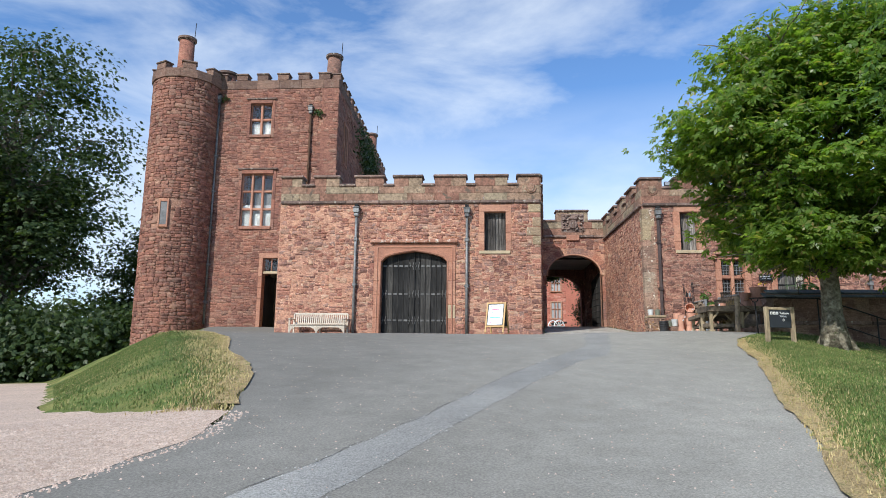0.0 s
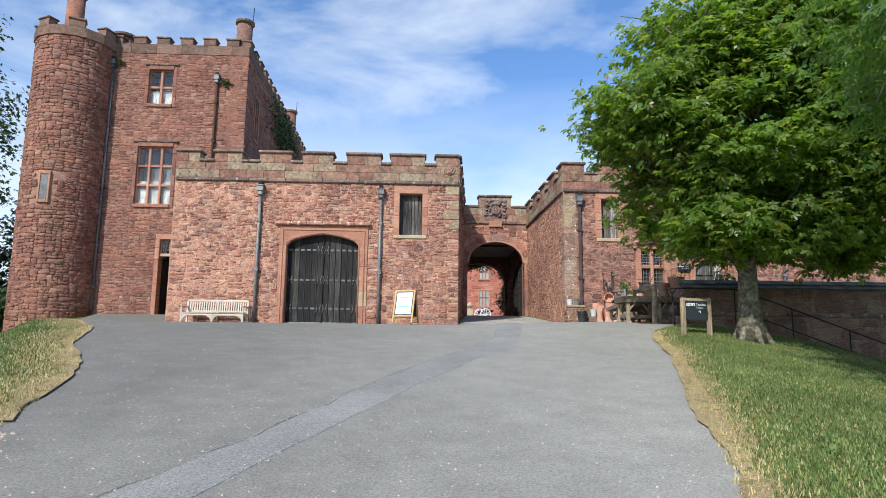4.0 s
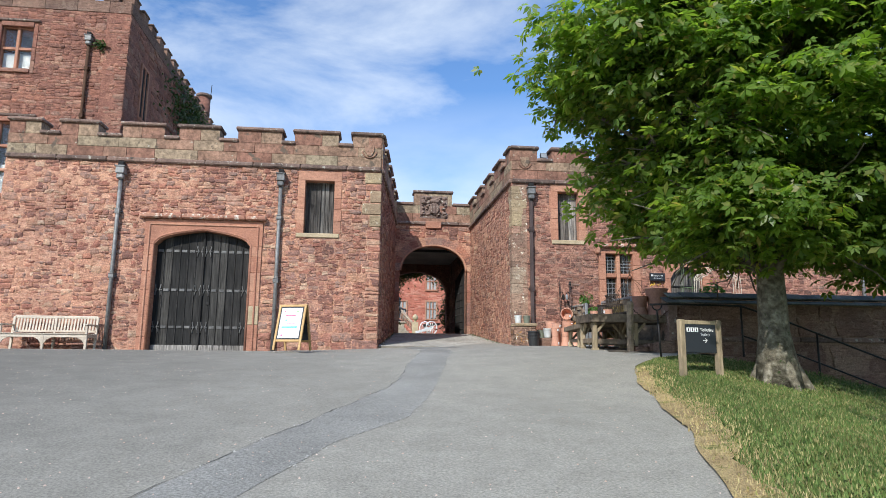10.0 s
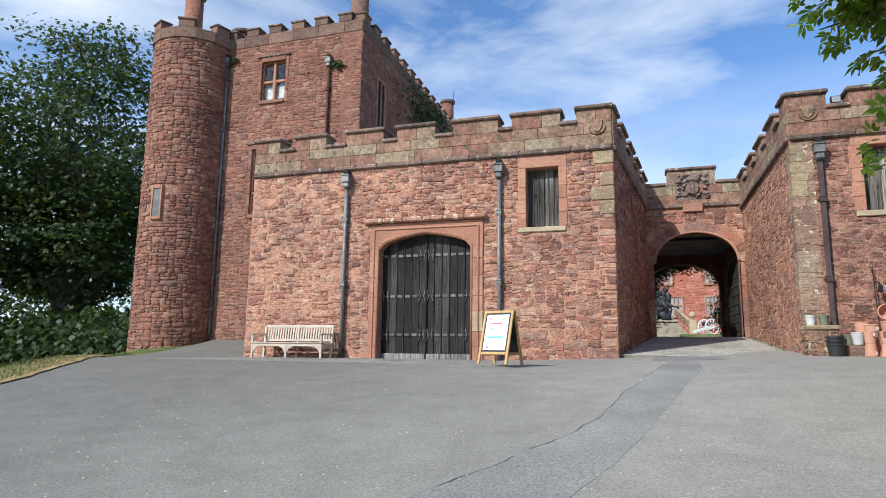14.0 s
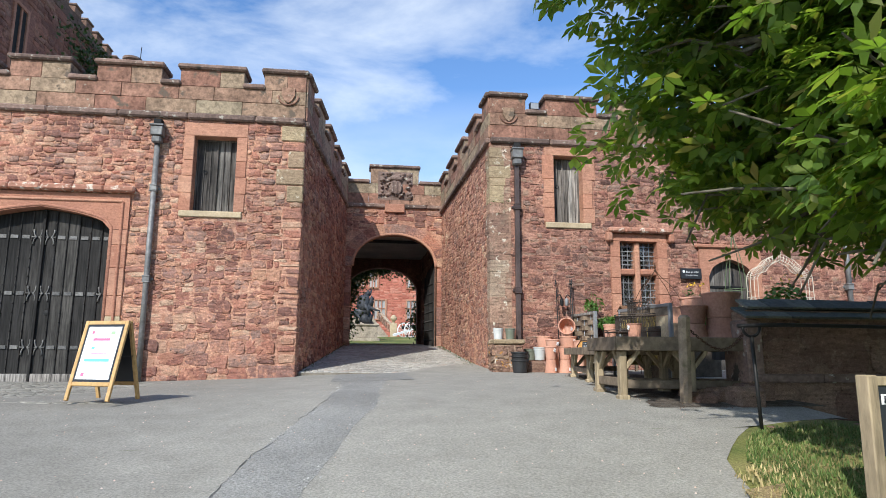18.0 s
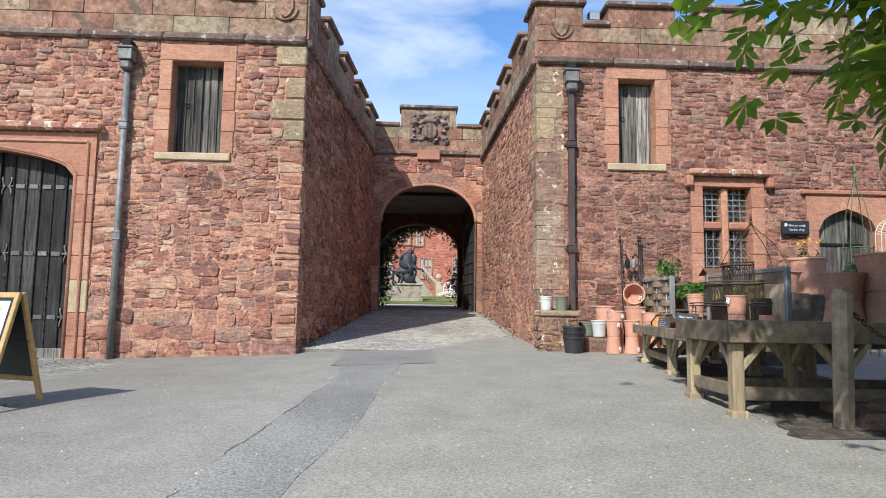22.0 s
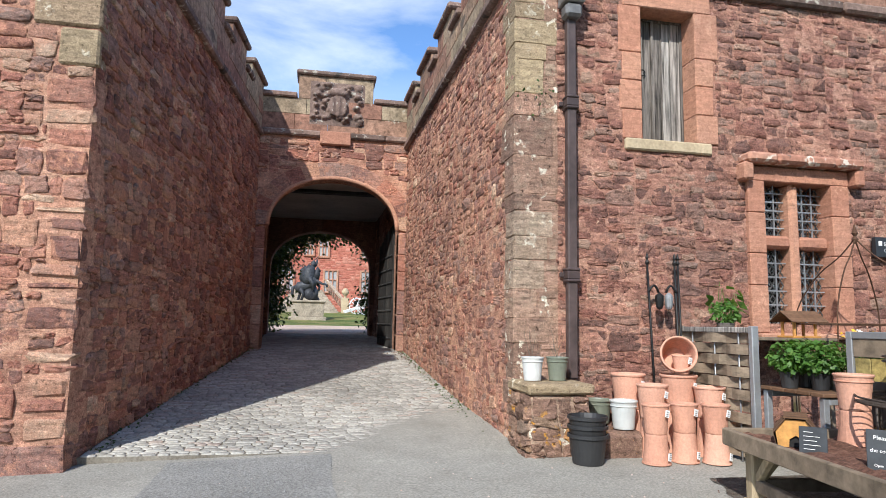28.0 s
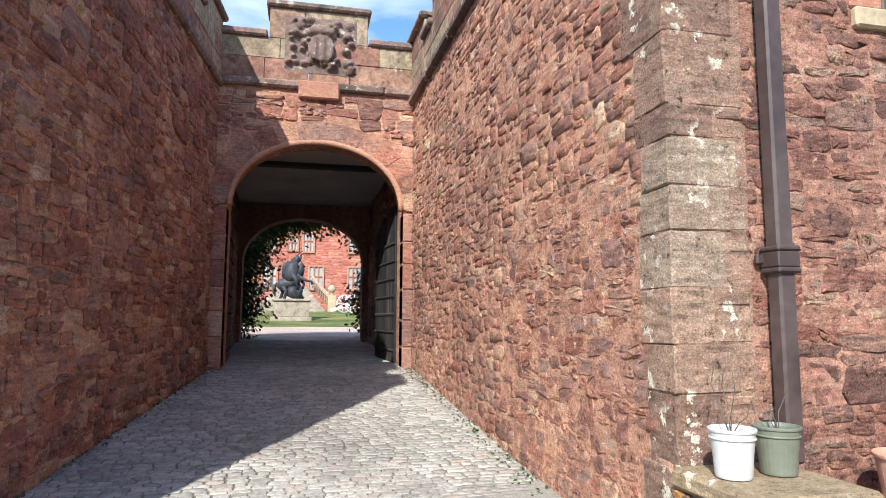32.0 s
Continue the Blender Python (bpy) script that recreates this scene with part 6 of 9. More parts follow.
PALM_LEAF = np.array(sum([leaflet(a, r, 0.19, 0.04, 0.2) for a, r in ((-1.9, 0.6), (-1.15, 0.8), (-0.4, 1.0), (0.4, 1.0), (1.15, 0.8), (1.9, 0.6))], []))
PINNATE_LEAF = np.array([(x + o, y, z - 0.12 * o * o) for o, a in ((0.75, 0.0), (0.62, 0.9), (0.62, -0.9), (0.36, 1.0), (0.36, -1.0), (0.1, 1.05), (0.1, -1.05)) for x, y, z in leaflet(a, 0.42, 0.10)])
PLAIN_LEAF = np.array(leaflet(0, 1.0, 0.34, -0.3))
SPRAY_LEAF = np.array(leaflet(0.5, 0.9, 0.24, 0.0) + leaflet(-0.6, 0.85, 0.24, 0.0) + leaflet(0.0, 1.0, 0.2, 0.2))


def leaves(name, at, outward, size, shape, material, parent, r, flat=0.9, droop=0.35, label="", face=0.5):
    """Many leaves at the points at, each turned its own way."""
    n = len(at)
    up = np.array((0, 0, 1.0))
    nrm = up * flat + outward * face + r.normal(0, 0.45, (n, 3))
    nrm /= np.linalg.norm(nrm, axis=1, keepdims=True)
    tip = outward + r.normal(0, 0.7, (n, 3)) - up * droop
    tip -= nrm * (tip * nrm).sum(1, keepdims=True)
    tip /= np.maximum(np.linalg.norm(tip, axis=1, keepdims=True), 1e-6)
    side = np.cross(nrm, tip)
    s = (size * r.uniform(0.6, 1.25, n))[:, None, None]
    sh = shape[None] * s
    co = at[:, None] + sh[..., :1] * tip[:, None] + sh[..., 1:2] * side[:, None] + sh[..., 2:] * nrm[:, None]
    k = len(shape)
    faces = np.arange(n * k).reshape(-1, 4)
    return sheet(name, co.reshape(-1, 3), faces, material, parent, label)


def crown_points(blobs, clumps, per, r, spread=0.42, thick=0.16, inner=0.55):
    """Leaf places in layered clumps about the skins of a few rounded masses."""
    at, out = [], []
    vol = np.array([b[3] * b[4] * b[5] for b in blobs]) ** 0.67
    for b, share in zip(blobs, vol / vol.sum()):
        c, rad = np.array(b[:3]), np.array(b[3:])
        m = max(1, int(clumps * share))
        d = r.normal(size=(m, 3))
        d /= np.linalg.norm(d, axis=1, keepdims=True)
        q = r.uniform(inner ** 2, 1.0, m) ** 0.5
        swell = 1 + 0.14 * np.sin(d[:, 0] * 5 + b[0]) * np.cos(d[:, 2] * 6 + b[1]) + r.normal(0, 0.06, m)
        centre = c + d * rad * np.minimum(q * swell, 1.03)[:, None]
        for k in range(m):
            n = int(per * r.uniform(0.6, 1.4))
            off = r.normal(0, 1, (n, 3)) * (spread, spread, thick)
            off[:, 2] -= 0.18 * (off[:, 0] ** 2 + off[:, 1] ** 2)
            at.append(centre[k] + off)
            o = off * (1, 1, 0.3) / spread + d[k] * (1, 1, 0.2)
            out.append(o / np.maximum(np.linalg.norm(o, axis=1, keepdims=True), 1e-6))
    return np.concatenate(at), np.concatenate(out)


def limb(bm, a, b, r0, r1, r, sag=0.4, n=7):
    a, b = Vector(a), Vector(b)
    pts, jig = [], (b - a).length * 0.05
    for k in range(n):
        t = k / (n - 1)
        p = a.lerp(b, t)
        p.z += sag * math.sin(math.pi * t) * (b - a).length * 0.35
        if 0 < k < n - 1:
            p += Vector(r.normal(0, jig, 3))
        pts.append(p)
    tube(bm, pts, [r0 + (r1 - r0) * k / (n - 1) for k in range(n)], 7)
    return pts


def tree(name, x, y, height, girth, blobs, clumps, per, size, shape, leaf, bark, label, seed, spread=0.42, thick=0.16, limbs=12, inner=0.55, flat=0.9, droop=0.35, z=None):
    r = np.random.default_rng(seed)
    z = ground_at(x, y) - 0.1 if z is None else z
    t = thing(name, Matrix.Translation((x, y, z)), label, "tree")
    rel = [(b[0] - x, b[1] - y, b[2] - z, b[3], b[4], b[5]) for b in blobs]
    bm = bmesh.new()
    n = 9
    pts = [(girth * 0.35 * math.sin(k * 0.9 + seed) * (k / n), girth * 0.35 * math.cos(k * 1.3 + seed) * (k / n), height * 0.72 * k / (n - 1)) for k in range(n)]
    tube(bm, pts, [girth * (1.45 if k == 0 else 1.0) * (1 - 0.85 * k / (n - 1)) for k in range(n)], 14)
    for k in range(6):
        a = k * 1.05 + seed
        tube(bm, [(girth * 0.7 * math.cos(a), girth * 0.7 * math.sin(a), 0.45), (girth * 1.5 * math.cos(a), girth * 1.5 * math.sin(a), 0.1), (girth * 2.2 * math.cos(a), girth * 2.2 * math.sin(a), -0.12)], [girth * 0.35, girth * 0.26, girth * 0.08], 7)
    part("trunk", bm, bark, t, smooth=True)
    bm = bmesh.new()
    for k in range(limbs):
        b = rel[k % len(rel)]
        d = r.normal(size=3)
        d /= np.linalg.norm(d)
        end = np.array(b[:3]) + d * np.array(b[3:]) * 0.82
        h = min(max(1.6, end[2] * r.uniform(0.35, 0.75)), height * 0.68)
        start = (0, 0, h)
        thick0 = girth * r.uniform(0.22, 0.42)
        way = limb(bm, start, end, thick0, 0.018, r, 0.3)
        for j in range(4):
            p = way[r.integers(2, len(way) - 1)]
            d2 = r.normal(size=3) * (1, 1, 0.5)
            limb(bm, p, p + Vector(d2 / np.linalg.norm(d2)) * r.uniform(0.8, 1.8), thick0 * 0.3, 0.008, r, 0.15, 5)
    part("branchwork", bm, M_limb, t, smooth=True)
    at, out = crown_points(rel, clumps, per, r, spread, thick, inner)
    leaves("crown", at, out, size, shape, leaf, t, r, flat, droop)
    return t


tree("tree", 7.75, 14.8, 9.2, 0.235, [(8.5, 14.9, 6.9, 3.3, 2.5, 2.4), (5.9, 14.5, 6.9, 1.55, 1.2, 0.9), (6.9, 14.6, 5.1, 1.0, 0.7, 0.6), (6.7, 16.2, 5.3, 1.1, 0.8, 1.0), (5.5, 15.5, 6.7, 1.0, 0.7, 0.6), (7.9, 16.6, 4.7, 1.3, 0.7, 0.7), (10.6, 15.0, 5.5, 2.8, 2.4, 1.9), (8.0, 14.8, 8.6, 2.6, 2.1, 1.3), (8.4, 15.6, 4.7, 2.1, 1.8, 0.8), (7.9, 14.3, 4.3, 1.9, 1.3, 0.65), (8.9, 17.0, 5.3, 1.5, 1.1, 0.8)],
     1250, 34, 0.16, PALM_LEAF, M_leaf, M_bark, "spreading horse chestnut with fresh green leaves on the grass bank", 11, 0.30, 0.11, 38, inner=0.72, droop=0.4)
tree("tree", 9.4, 7.0, 11.0, 0.34, [(9.4, 6.8, 7.6, 3.4, 2.8, 2.5), (6.7, 7.2, 5.8, 1.5, 1.5, 1.0), (9.0, 9.5, 5.6, 2.2, 1.5, 0.85), (6.6, 7.4, 7.4, 1.3, 1.2, 1.2)],
     480, 28, 0.25, PINNATE_LEAF, M_leaf_dark, M_bark, "leafy dark green ash tree overhanging the grass bank", 12, 0.42, 0.2, 26, inner=0.72, droop=0.7)
woods = [(-28.2, 35.0, 21.5, 6.6, 1), (-33.0, 30.0, 19.0, 6.5, 2), (-40.0, 25.0, 19.0, 7.0, 3), (-23.5, 47.0, 12.5, 5.0, 4), (-36.0, 43.0, 19.0, 7.0, 5), (-47.0, 34.0, 18.0, 7.0, 6)]
for x, y, h, w, s in woods:
    tree("tree", x, y, h, 0.45, [(x, y, h * 0.66, w, w, h * 0.24), (x + w * 0.35, y - w * 0.2, h * 0.42, w * 0.75, w * 0.7, h * 0.17), (x - w * 0.35, y + w * 0.1, h * 0.46, w * 0.8, w * 0.8, h * 0.2), (x + 0.6, y, h * 0.86, w * 0.6, w * 0.6, h * 0.13)],
         430, 60, 0.23, SPRAY_LEAF, M_wood_leaf, M_limb, "tall dark woodland tree beyond the gravel track", 20 + s, 0.72, 0.24, 34, 0.45)


def shrub(name, x, y, z, blobs, clumps, per, size, material, label, seed, shape=PLAIN_LEAF, spread=0.3, category="shrub", flat=0.5):
    r = np.random.default_rng(seed)
    t = thing(name, Matrix.Translation((x, y, z)), label, category)
    bm = bmesh.new()
    for i, b in enumerate(blobs):
        foot = blobs[i - 1] if abs(b[0]) > 0.8 else (0, 0, -0.05)
        for k in range(3):
            limb(bm, (foot[0] + r.normal(0, 0.1), foot[1] + r.normal(0, 0.1), foot[2]), (b[0] + r.normal(0, b[3] * 0.3), b[1] + r.normal(0, b[4] * 0.3), b[2]), 0.03, 0.008, r, 0.1, 5)
    part("stem", bm, M_limb, t, smooth=True)
    at, out = crown_points(blobs, clumps, per, r, spread, spread * 0.6, 0.4)
    leaves("foliage", at, out, size, shape, material, t, r, flat, 0.2)
    return t


for k, (x, y, w, h) in enumerate(((-20, 33, 4.0, 3.6), (-27, 29, 5.5, 5.0), (-23, 31, 5.0, 4.0), (-35, 25, 5.5, 6.0), (-43, 21, 5.5, 6.0), (-30, 38, 5.0, 4.5), (-19, 41, 4.0, 4.0), (-50, 24, 6.0, 5.0), (-17.5, 36, 3.0, 3.0))):
    shrub("shrub", x, y, ground_at(x, y), [(0, 0, h * 0.45, w, w * 0.8, h * 0.55), (w * 0.5, -0.5, h * 0.3, w * 0.6, w * 0.5, h * 0.4)], 260, 40, 0.26, M_wood_leaf, "dark shrub at the edge of the wood", 40 + k, SPRAY_LEAF, 0.5)
# ivy on the keep
iv = thing("ivy", m_kside, "ivy climbing the keep's side wall", "ivy")
r = np.random.default_rng(5)
at = np.stack([r.normal(8.4, 1.7, 3000), -r.uniform(0.04, 0.32, 3000), np.minimum(r.normal(13.2, 0.75, 3000), 14.5)], -1)
leaves("foliage", at, np.tile((0.0, -1.0, -0.2), (len(at), 1)), 0.16, PLAIN_LEAF, M_ivy, iv, r, 0.2, 0.5)
# plants in the joints of the walls
for m, u, z, n, s in ((m_right, 0.2, 6.05, 26, 0.035), (m_keep, 5.3, 13.1, 60, 0.14), (m_keep, 0.7, 13.9, 60, 0.12)):
    w = thing("wall_plant", m, "small green plant growing from a wall joint", "plant")
    at = np.array((u, -0.08, z)) + r.normal(0, 1, (n, 3)) * (0.12, 0.04, 0.09)
    leaves("foliage", at, np.tile((0.0, -1.0, 0.3), (n, 1)), s, PLAIN_LEAF, M_ivy, w, r, 0.3, 0.2)

# ---- the court seen through the tunnel ----
strip("gravel_court", np.arange(38.3, 51.3, 0.8), lambda y: -7.0, lambda y: 22.0, 30, 0.02, M_gravel, "pale gravel of the inner court", "gravel")
for x, y, blobs, s in ((2.3, 39.6, [(-0.2, 0, 1.1, 0.7, 0.7, 1.1), (0.1, 0.2, 2.6, 0.75, 0.8, 0.7), (0.9, 0.5, 3.5, 0.95, 0.7, 0.45), (1.95, 0.4, 3.62, 1.0, 0.6, 0.34)], 60), (6.5, 39.8, [(0.08, 0, 1.2, 0.75, 0.7, 1.2), (-0.02, 0.2, 3.0, 0.7, 0.8, 0.55)], 61)):
    shrub("climbing_shrub", x, y, ground_at(x, y), blobs, 430, 36, 0.14, M_ivy, "dark green climbing shrub beside the inner arch", s, PLAIN_LEAF, 0.28)
YC = 80.0
m_court = wall_pose((-20.0, YC), (34.0, YC))
court = wall_body("wall_court_range", m_court, [rect(0, 3.5, 54, 17)], 0.8, "sunlit red castle range across the inner court", M_brick)
lay(hole_cells([(20.0, 4.6, 30.0, 16.9)], 0.7, 0.3), court, M_brick, "stone", proud=0.012)
for u, z, w, h in ((24.68, 6.6, 1.12, 1.95), (22.75, 10.1, 0.75, 1.15), (24.1, 10.0, 0.8, 1.6), (28.2, 6.6, 1.12, 1.95), (28.2, 10.0, 1.1, 1.6), (20.6, 6.6, 1.12, 1.95), (20.6, 10.0, 0.9, 1.5)):
    cw = thing("window_8", m_court, "mullioned window with dressed stone in the court range", "window", kind="structure")
    for a, b, c, d in ((u - 0.18, z - 0.18, u, z + h + 0.18), (u + w, z - 0.18, u + w + 0.18, z + h + 0.18), (u, z + h, u + w, z + h + 0.18), (u, z - 0.18, u + w, z), (u + w / 3 - 0.06, z, u + w / 3 + 0.06, z + h), (u + 2 * w / 3 - 0.06, z, u + 2 * w / 3 + 0.06, z + h), (u, z + h * 0.55, u + w, z + h * 0.55 + 0.1)):
        box("window_frame", (a, -0.16, b, c, 0.0, d), M_dress, cw, bevel=0.02)
    box("window_blind", (u, -0.05, z, u + w, -0.03, z + h), M_curtain, cw, bevel=0.0)
# the steps and balustrades
steps = thing("stairs", Matrix.Translation((3.2, 71.0, 4.45)), "stone steps with balustrades up to the range", "stairs", kind="structure")
for k in range(12):
    box("step", (-2.6 + 0.12 * k, 0.36 * k, -0.3, 2.6 - 0.12 * k, 5.0, 0.17 * (k + 1)), M_grey_stone, steps, bevel=0.02)
for s in (-1, 1):
    bal = bar("balustrade_rail", (s * 3.0, 0.0, 1.0), (s * 1.6, 4.3, 2.95), 0.25, 0.16, M_buff_low, steps)
    for k in range(9):
        t = k / 9 + 0.05
        part("baluster", turned(bmesh.new(), [(0.06, 0), (0.1, 0.2), (0.05, 0.5), (0.08, 0.75)], 8, Matrix.Translation((s * (3.0 - 1.4 * t), 4.3 * t, 0.15 + 1.95 * t))), M_buff_low, steps)
    box("pier", (s * 3.1 - 0.3, -0.4, -0.3, s * 3.1 + 0.3, 0.2, 1.25), M_sill, steps, bevel=0.03)
    part("ball", turned(bmesh.new(), [(0.1, 1.25), (0.12, 1.4), (0.28, 1.6), (0.3, 1.75), (0.2, 1.95), (0.05, 2.05)], 14, Matrix.Translation((s * 3.1, -0.1, 0))), M_sill, steps)
# statue and plinth
PX, PYY = 3.53, 56.7
pz = ground_at(PX, PYY)
plinth = thing("plinth", Matrix.Translation((PX, PYY, pz)), "pale stone statue plinth on the lawn", "plinth")
box("base", (-1.08, -0.75, -0.1, 1.08, 0.75, 0.16), M_grey_stone, plinth, bevel=0.03)
box("die", (-0.92, -0.6, 0.16, 0.92, 0.6, 0.98), M_grey_stone, plinth, bevel=0.02)
box("cornice", (-1.02, -0.7, 0.98, 1.02, 0.7, 1.12), M_grey_stone, plinth, bevel=0.04)
bm = bmesh.new()
tube(bm, [(-0.78, 0, 1.72), (-0.58, 0, 1.9), (-0.2, 0, 1.98), (0.15, 0, 2.15), (0.36, 0, 2.45)], [0.14, 0.31, 0.3, 0.34, 0.26], 12)
tube(bm, [(0.32, 0, 2.4), (0.46, 0, 2.8), (0.5, 0, 3.05), (0.62, 0, 2.85)], [0.26, 0.19, 0.15, 0.08], 9)
tube(bm, [(-0.08, 0, 2.1), (-0.06, 0, 2.5), (0.0, 0, 2.9), (0.1, 0, 3.2)], [0.36, 0.4, 0.36, 0.2], 12)
tube(bm, [(0.12, 0, 3.12), (0.22, 0, 3.36), (0.24, 0, 3.5)], [0.12, 0.15, 0.06], 9)
tube(bm, [(-0.2, 0.1, 3.15), (-0.4, 0.15, 2.9), (-0.46, 0.15, 2.4), (-0.42, 0.15, 2.15)], [0.1, 0.17, 0.13, 0.05], 8)
tube(bm, [(0.1, 0.1, 3.1), (0.36, 0.1, 3.25), (0.44, 0.1, 3.6)], [0.12, 0.09, 0.05], 7)
tube(bm, [(-0.1, 0.2, 3.25), (0.5, 0.2, 3.78)], [0.03, 0.025], 6)
tube(bm, [(0.0, -0.3, 2.45), (0.2, -0.42, 2.15), (0.24, -0.4, 1.75)], [0.17, 0.12, 0.07], 8)
for way, thick in (([(-0.62, 0.2, 1.8), (-0.5, 0.2, 1.5), (-0.62, 0.2, 1.11)], 0.16), ([(-0.5, -0.2, 1.8), (-0.3, -0.2, 1.5), (-0.4, -0.2, 1.11)], 0.16), ([(0.4, -0.15, 2.3), (0.78, -0.15, 2.12), (1.02, -0.15, 2.08), (1.06, -0.15, 1.92)], 0.13), ([(0.38, 0.15, 2.3), (0.62, 0.18, 1.95), (0.56, 0.18, 1.68)], 0.13)):
    tube(bm, way, [thick] + [thick * 0.55] * (len(way) - 1), 8)
tube(bm, [(0.62, 0, 1.11), (0.3, 0, 1.28), (0.02, 0, 1.5), (-0.06, 0, 1.8)], [0.1, 0.27, 0.38, 0.24], 11)
tube(bm, [(0.3, -0.1, 1.2), (0.38, -0.1, 1.62), (0.3, -0.1, 1.95)], [0.22, 0.2, 0.12], 9)
tube(bm, [(-0.78, 0, 1.95), (-0.93, 0, 1.85), (-0.96, 0, 1.5), (-0.88, 0, 1.25)], [0.08, 0.1, 0.09, 0.03], 8)
statue = part("statue", bm, M_bronze, smooth=True)
statue.matrix_basis = Matrix.Translation((PX, PYY, pz))
tagged(statue, "dark lead equestrian statue on a stone plinth", "statue")
# white field gun
gun = thing("cannon", Matrix.Translation((7.3, 67.0, ground_at(7.3, 67))) @ Matrix.Rotation(0.5, 4, "Z"), "white painted cannon carriage by the steps", "cannon")
for y in (-0.55, 0.55):
    wheel = rod("wheel", [(0.62 * math.cos(a), y, 0.62 + 0.62 * math.sin(a)) for a in np.linspace(0, 2 * math.pi, 20)[:-1]], 0.05, M_white, gun, sides=6, closed=True)
    for k in range(10):
        a = k * math.pi / 5
        rod("spoke", [(0, y, 0.62), (0.6 * math.cos(a), y, 0.62 + 0.6 * math.sin(a))], 0.03, M_white, wheel, sides=5)
bar("trail", (0.5, 0, 0.7), (-1.4, 0, 0.15), 0.22, 0.2, M_white, gun)
rod("barrel", [(-0.5, 0, 0.85), (1.3, 0, 1.05)], [0.15, 0.1], M_iron, gun, sides=10)


# ---- writing ----
def words(text, size, material, parent, m, name="lettering", align="LEFT"):
    """Flat raised letters; local x along the line, local y upwards."""
    cu = bpy.data.curves.new(name, "FONT")
    cu.body, cu.size, cu.align_x, cu.extrude = text, size, align, 0.0008
    tmp = bpy.data.objects.new(name, cu)
    scene.collection.objects.link(tmp)
    bpy.context.view_layer.update()
    me = bpy.data.meshes.new_from_object(tmp)
    bpy.data.objects.remove(tmp)
    me.transform(m)
    return hang(name, me, material, parent)


def upright(x, d, z):
    """Turns flat letters to stand in a local x-z plane, facing -y."""
    return Matrix.Translation((x, d, z)) @ Matrix.Rotation(math.pi / 2, 4, "X")


M_pink = plain("pink_print", (0.75, 0.16, 0.28))
M_blue = plain("blue_print", (0.16, 0.52, 0.72))
M_green_print = plain("green_print", (0.35, 0.62, 0.30))
M_grey_print = plain("grey_print", (0.55, 0.56, 0.58))
M_poster = plain("poster_paper", (0.84, 0.86, 0.87), 0.35)
M_signblack = plain("black_sign_panel", (0.022, 0.025, 0.03), 0.4)
M_chalk = plain("white_chalk", (0.82, 0.82, 0.8), 0.9)
M_tagpaper = plain("white_price_label", (0.85, 0.84, 0.82), 0.6)
M_birdhouse = surface("orange_stained_pine", [(0.0, (0.50, 0.23, 0.06)), (1.0, (0.58, 0.3, 0.09))], 0.6, 25, 0.25, 2.0, 0.2, 0.2, 0.003)
M_brown_roof = surface("brown_stained_boards", [(0.0, (0.12, 0.065, 0.035)), (1.0, (0.17, 0.095, 0.055))], 0.7, 25, 0.25, 2.0, 0.2, 0.2, 0.003)
M_yellow_board = surface("yellow_weathered_board", [(0.0, (0.36, 0.27, 0.09)), (0.5, (0.24, 0.19, 0.075)), (1.0, (0.17, 0.15, 0.075))], 0.85, 20, 0.5, 2.0, 0.6, 0.3, 0.004)
M_dark_pot = surface("dark_taupe_pot", [(0.0, (0.16, 0.135, 0.12)), (1.0, (0.2, 0.17, 0.15))], 0.6, 25, 0.1, 3.0, 0.15, 0.05, 0.002)
M_big_terra = surface("matt_pink_terracotta", [(0.0, (0.36, 0.19, 0.14)), (0.6, (0.42, 0.23, 0.17)), (1.0, (0.46, 0.27, 0.2))], 0.9, 30, 0.18, 2.0, 0.25, 0.4, 0.005)
M_wire = plain("brown_wirework", (0.075, 0.06, 0.05), 0.6, 0.3)
M_petal_y = plain("yellow_petals", (0.75, 0.5, 0.03), 0.6)
M_petal_w = plain("white_petals", (0.8, 0.78, 0.74), 0.6)
M_wattle = surface("woven_board_slats", [(0.0, (0.22, 0.165, 0.115)), (0.5, (0.29, 0.225, 0.16)), (1.0, (0.36, 0.285, 0.2))], 0.8, 25, 0.4, 2.0, 0.3, 0.5, 0.005, stretch=(0.3, 0.3, 1))

# ---- teak bench ----
bz = ground_at(-6.2, 23.2)
bench = thing("garden_bench", Matrix.Translation((-6.15, 23.2, bz)) @ Matrix.Scale(0.97, 4), "long pale weathered teak garden bench against the gatehouse wall", "bench", "benches")
BL = 1.04
for x in (-BL, 0, BL):
    bar("leg", (x, -0.30, 0.0), (x, -0.30, 0.64 if x else 0.40), 0.06, 0.06, M_teak, bench)
    bar("leg", (x, 0.24, 0.0), (x, 0.33, 0.88), 0.06, 0.06, M_teak, bench)
    if x:
        bar("armrest", (x, -0.36, 0.65), (x, 0.30, 0.66), 0.08, 0.04, M_teak, bench, bevel=0.015)
    bar("side_rail", (x, -0.28, 0.36), (x, 0.26, 0.36), 0.04, 0.07, M_teak, bench)
for k in range(6):
    y = -0.31 + k * 0.105
    bar("seat_slat", (-BL - 0.03, y, 0.42), (BL + 0.03, y, 0.42), 0.085, 0.025, M_teak, bench)
bar("seat_rail", (-BL, -0.31, 0.37), (BL, -0.31, 0.37), 0.03, 0.08, M_teak, bench)
bar("top_rail", (-BL, 0.335, 0.87), (BL, 0.335, 0.87), 0.045, 0.08, M_teak, bench, bevel=0.015)
bar("back_rail", (-BL, 0.27, 0.50), (BL, 0.27, 0.50), 0.04, 0.06, M_teak, bench)
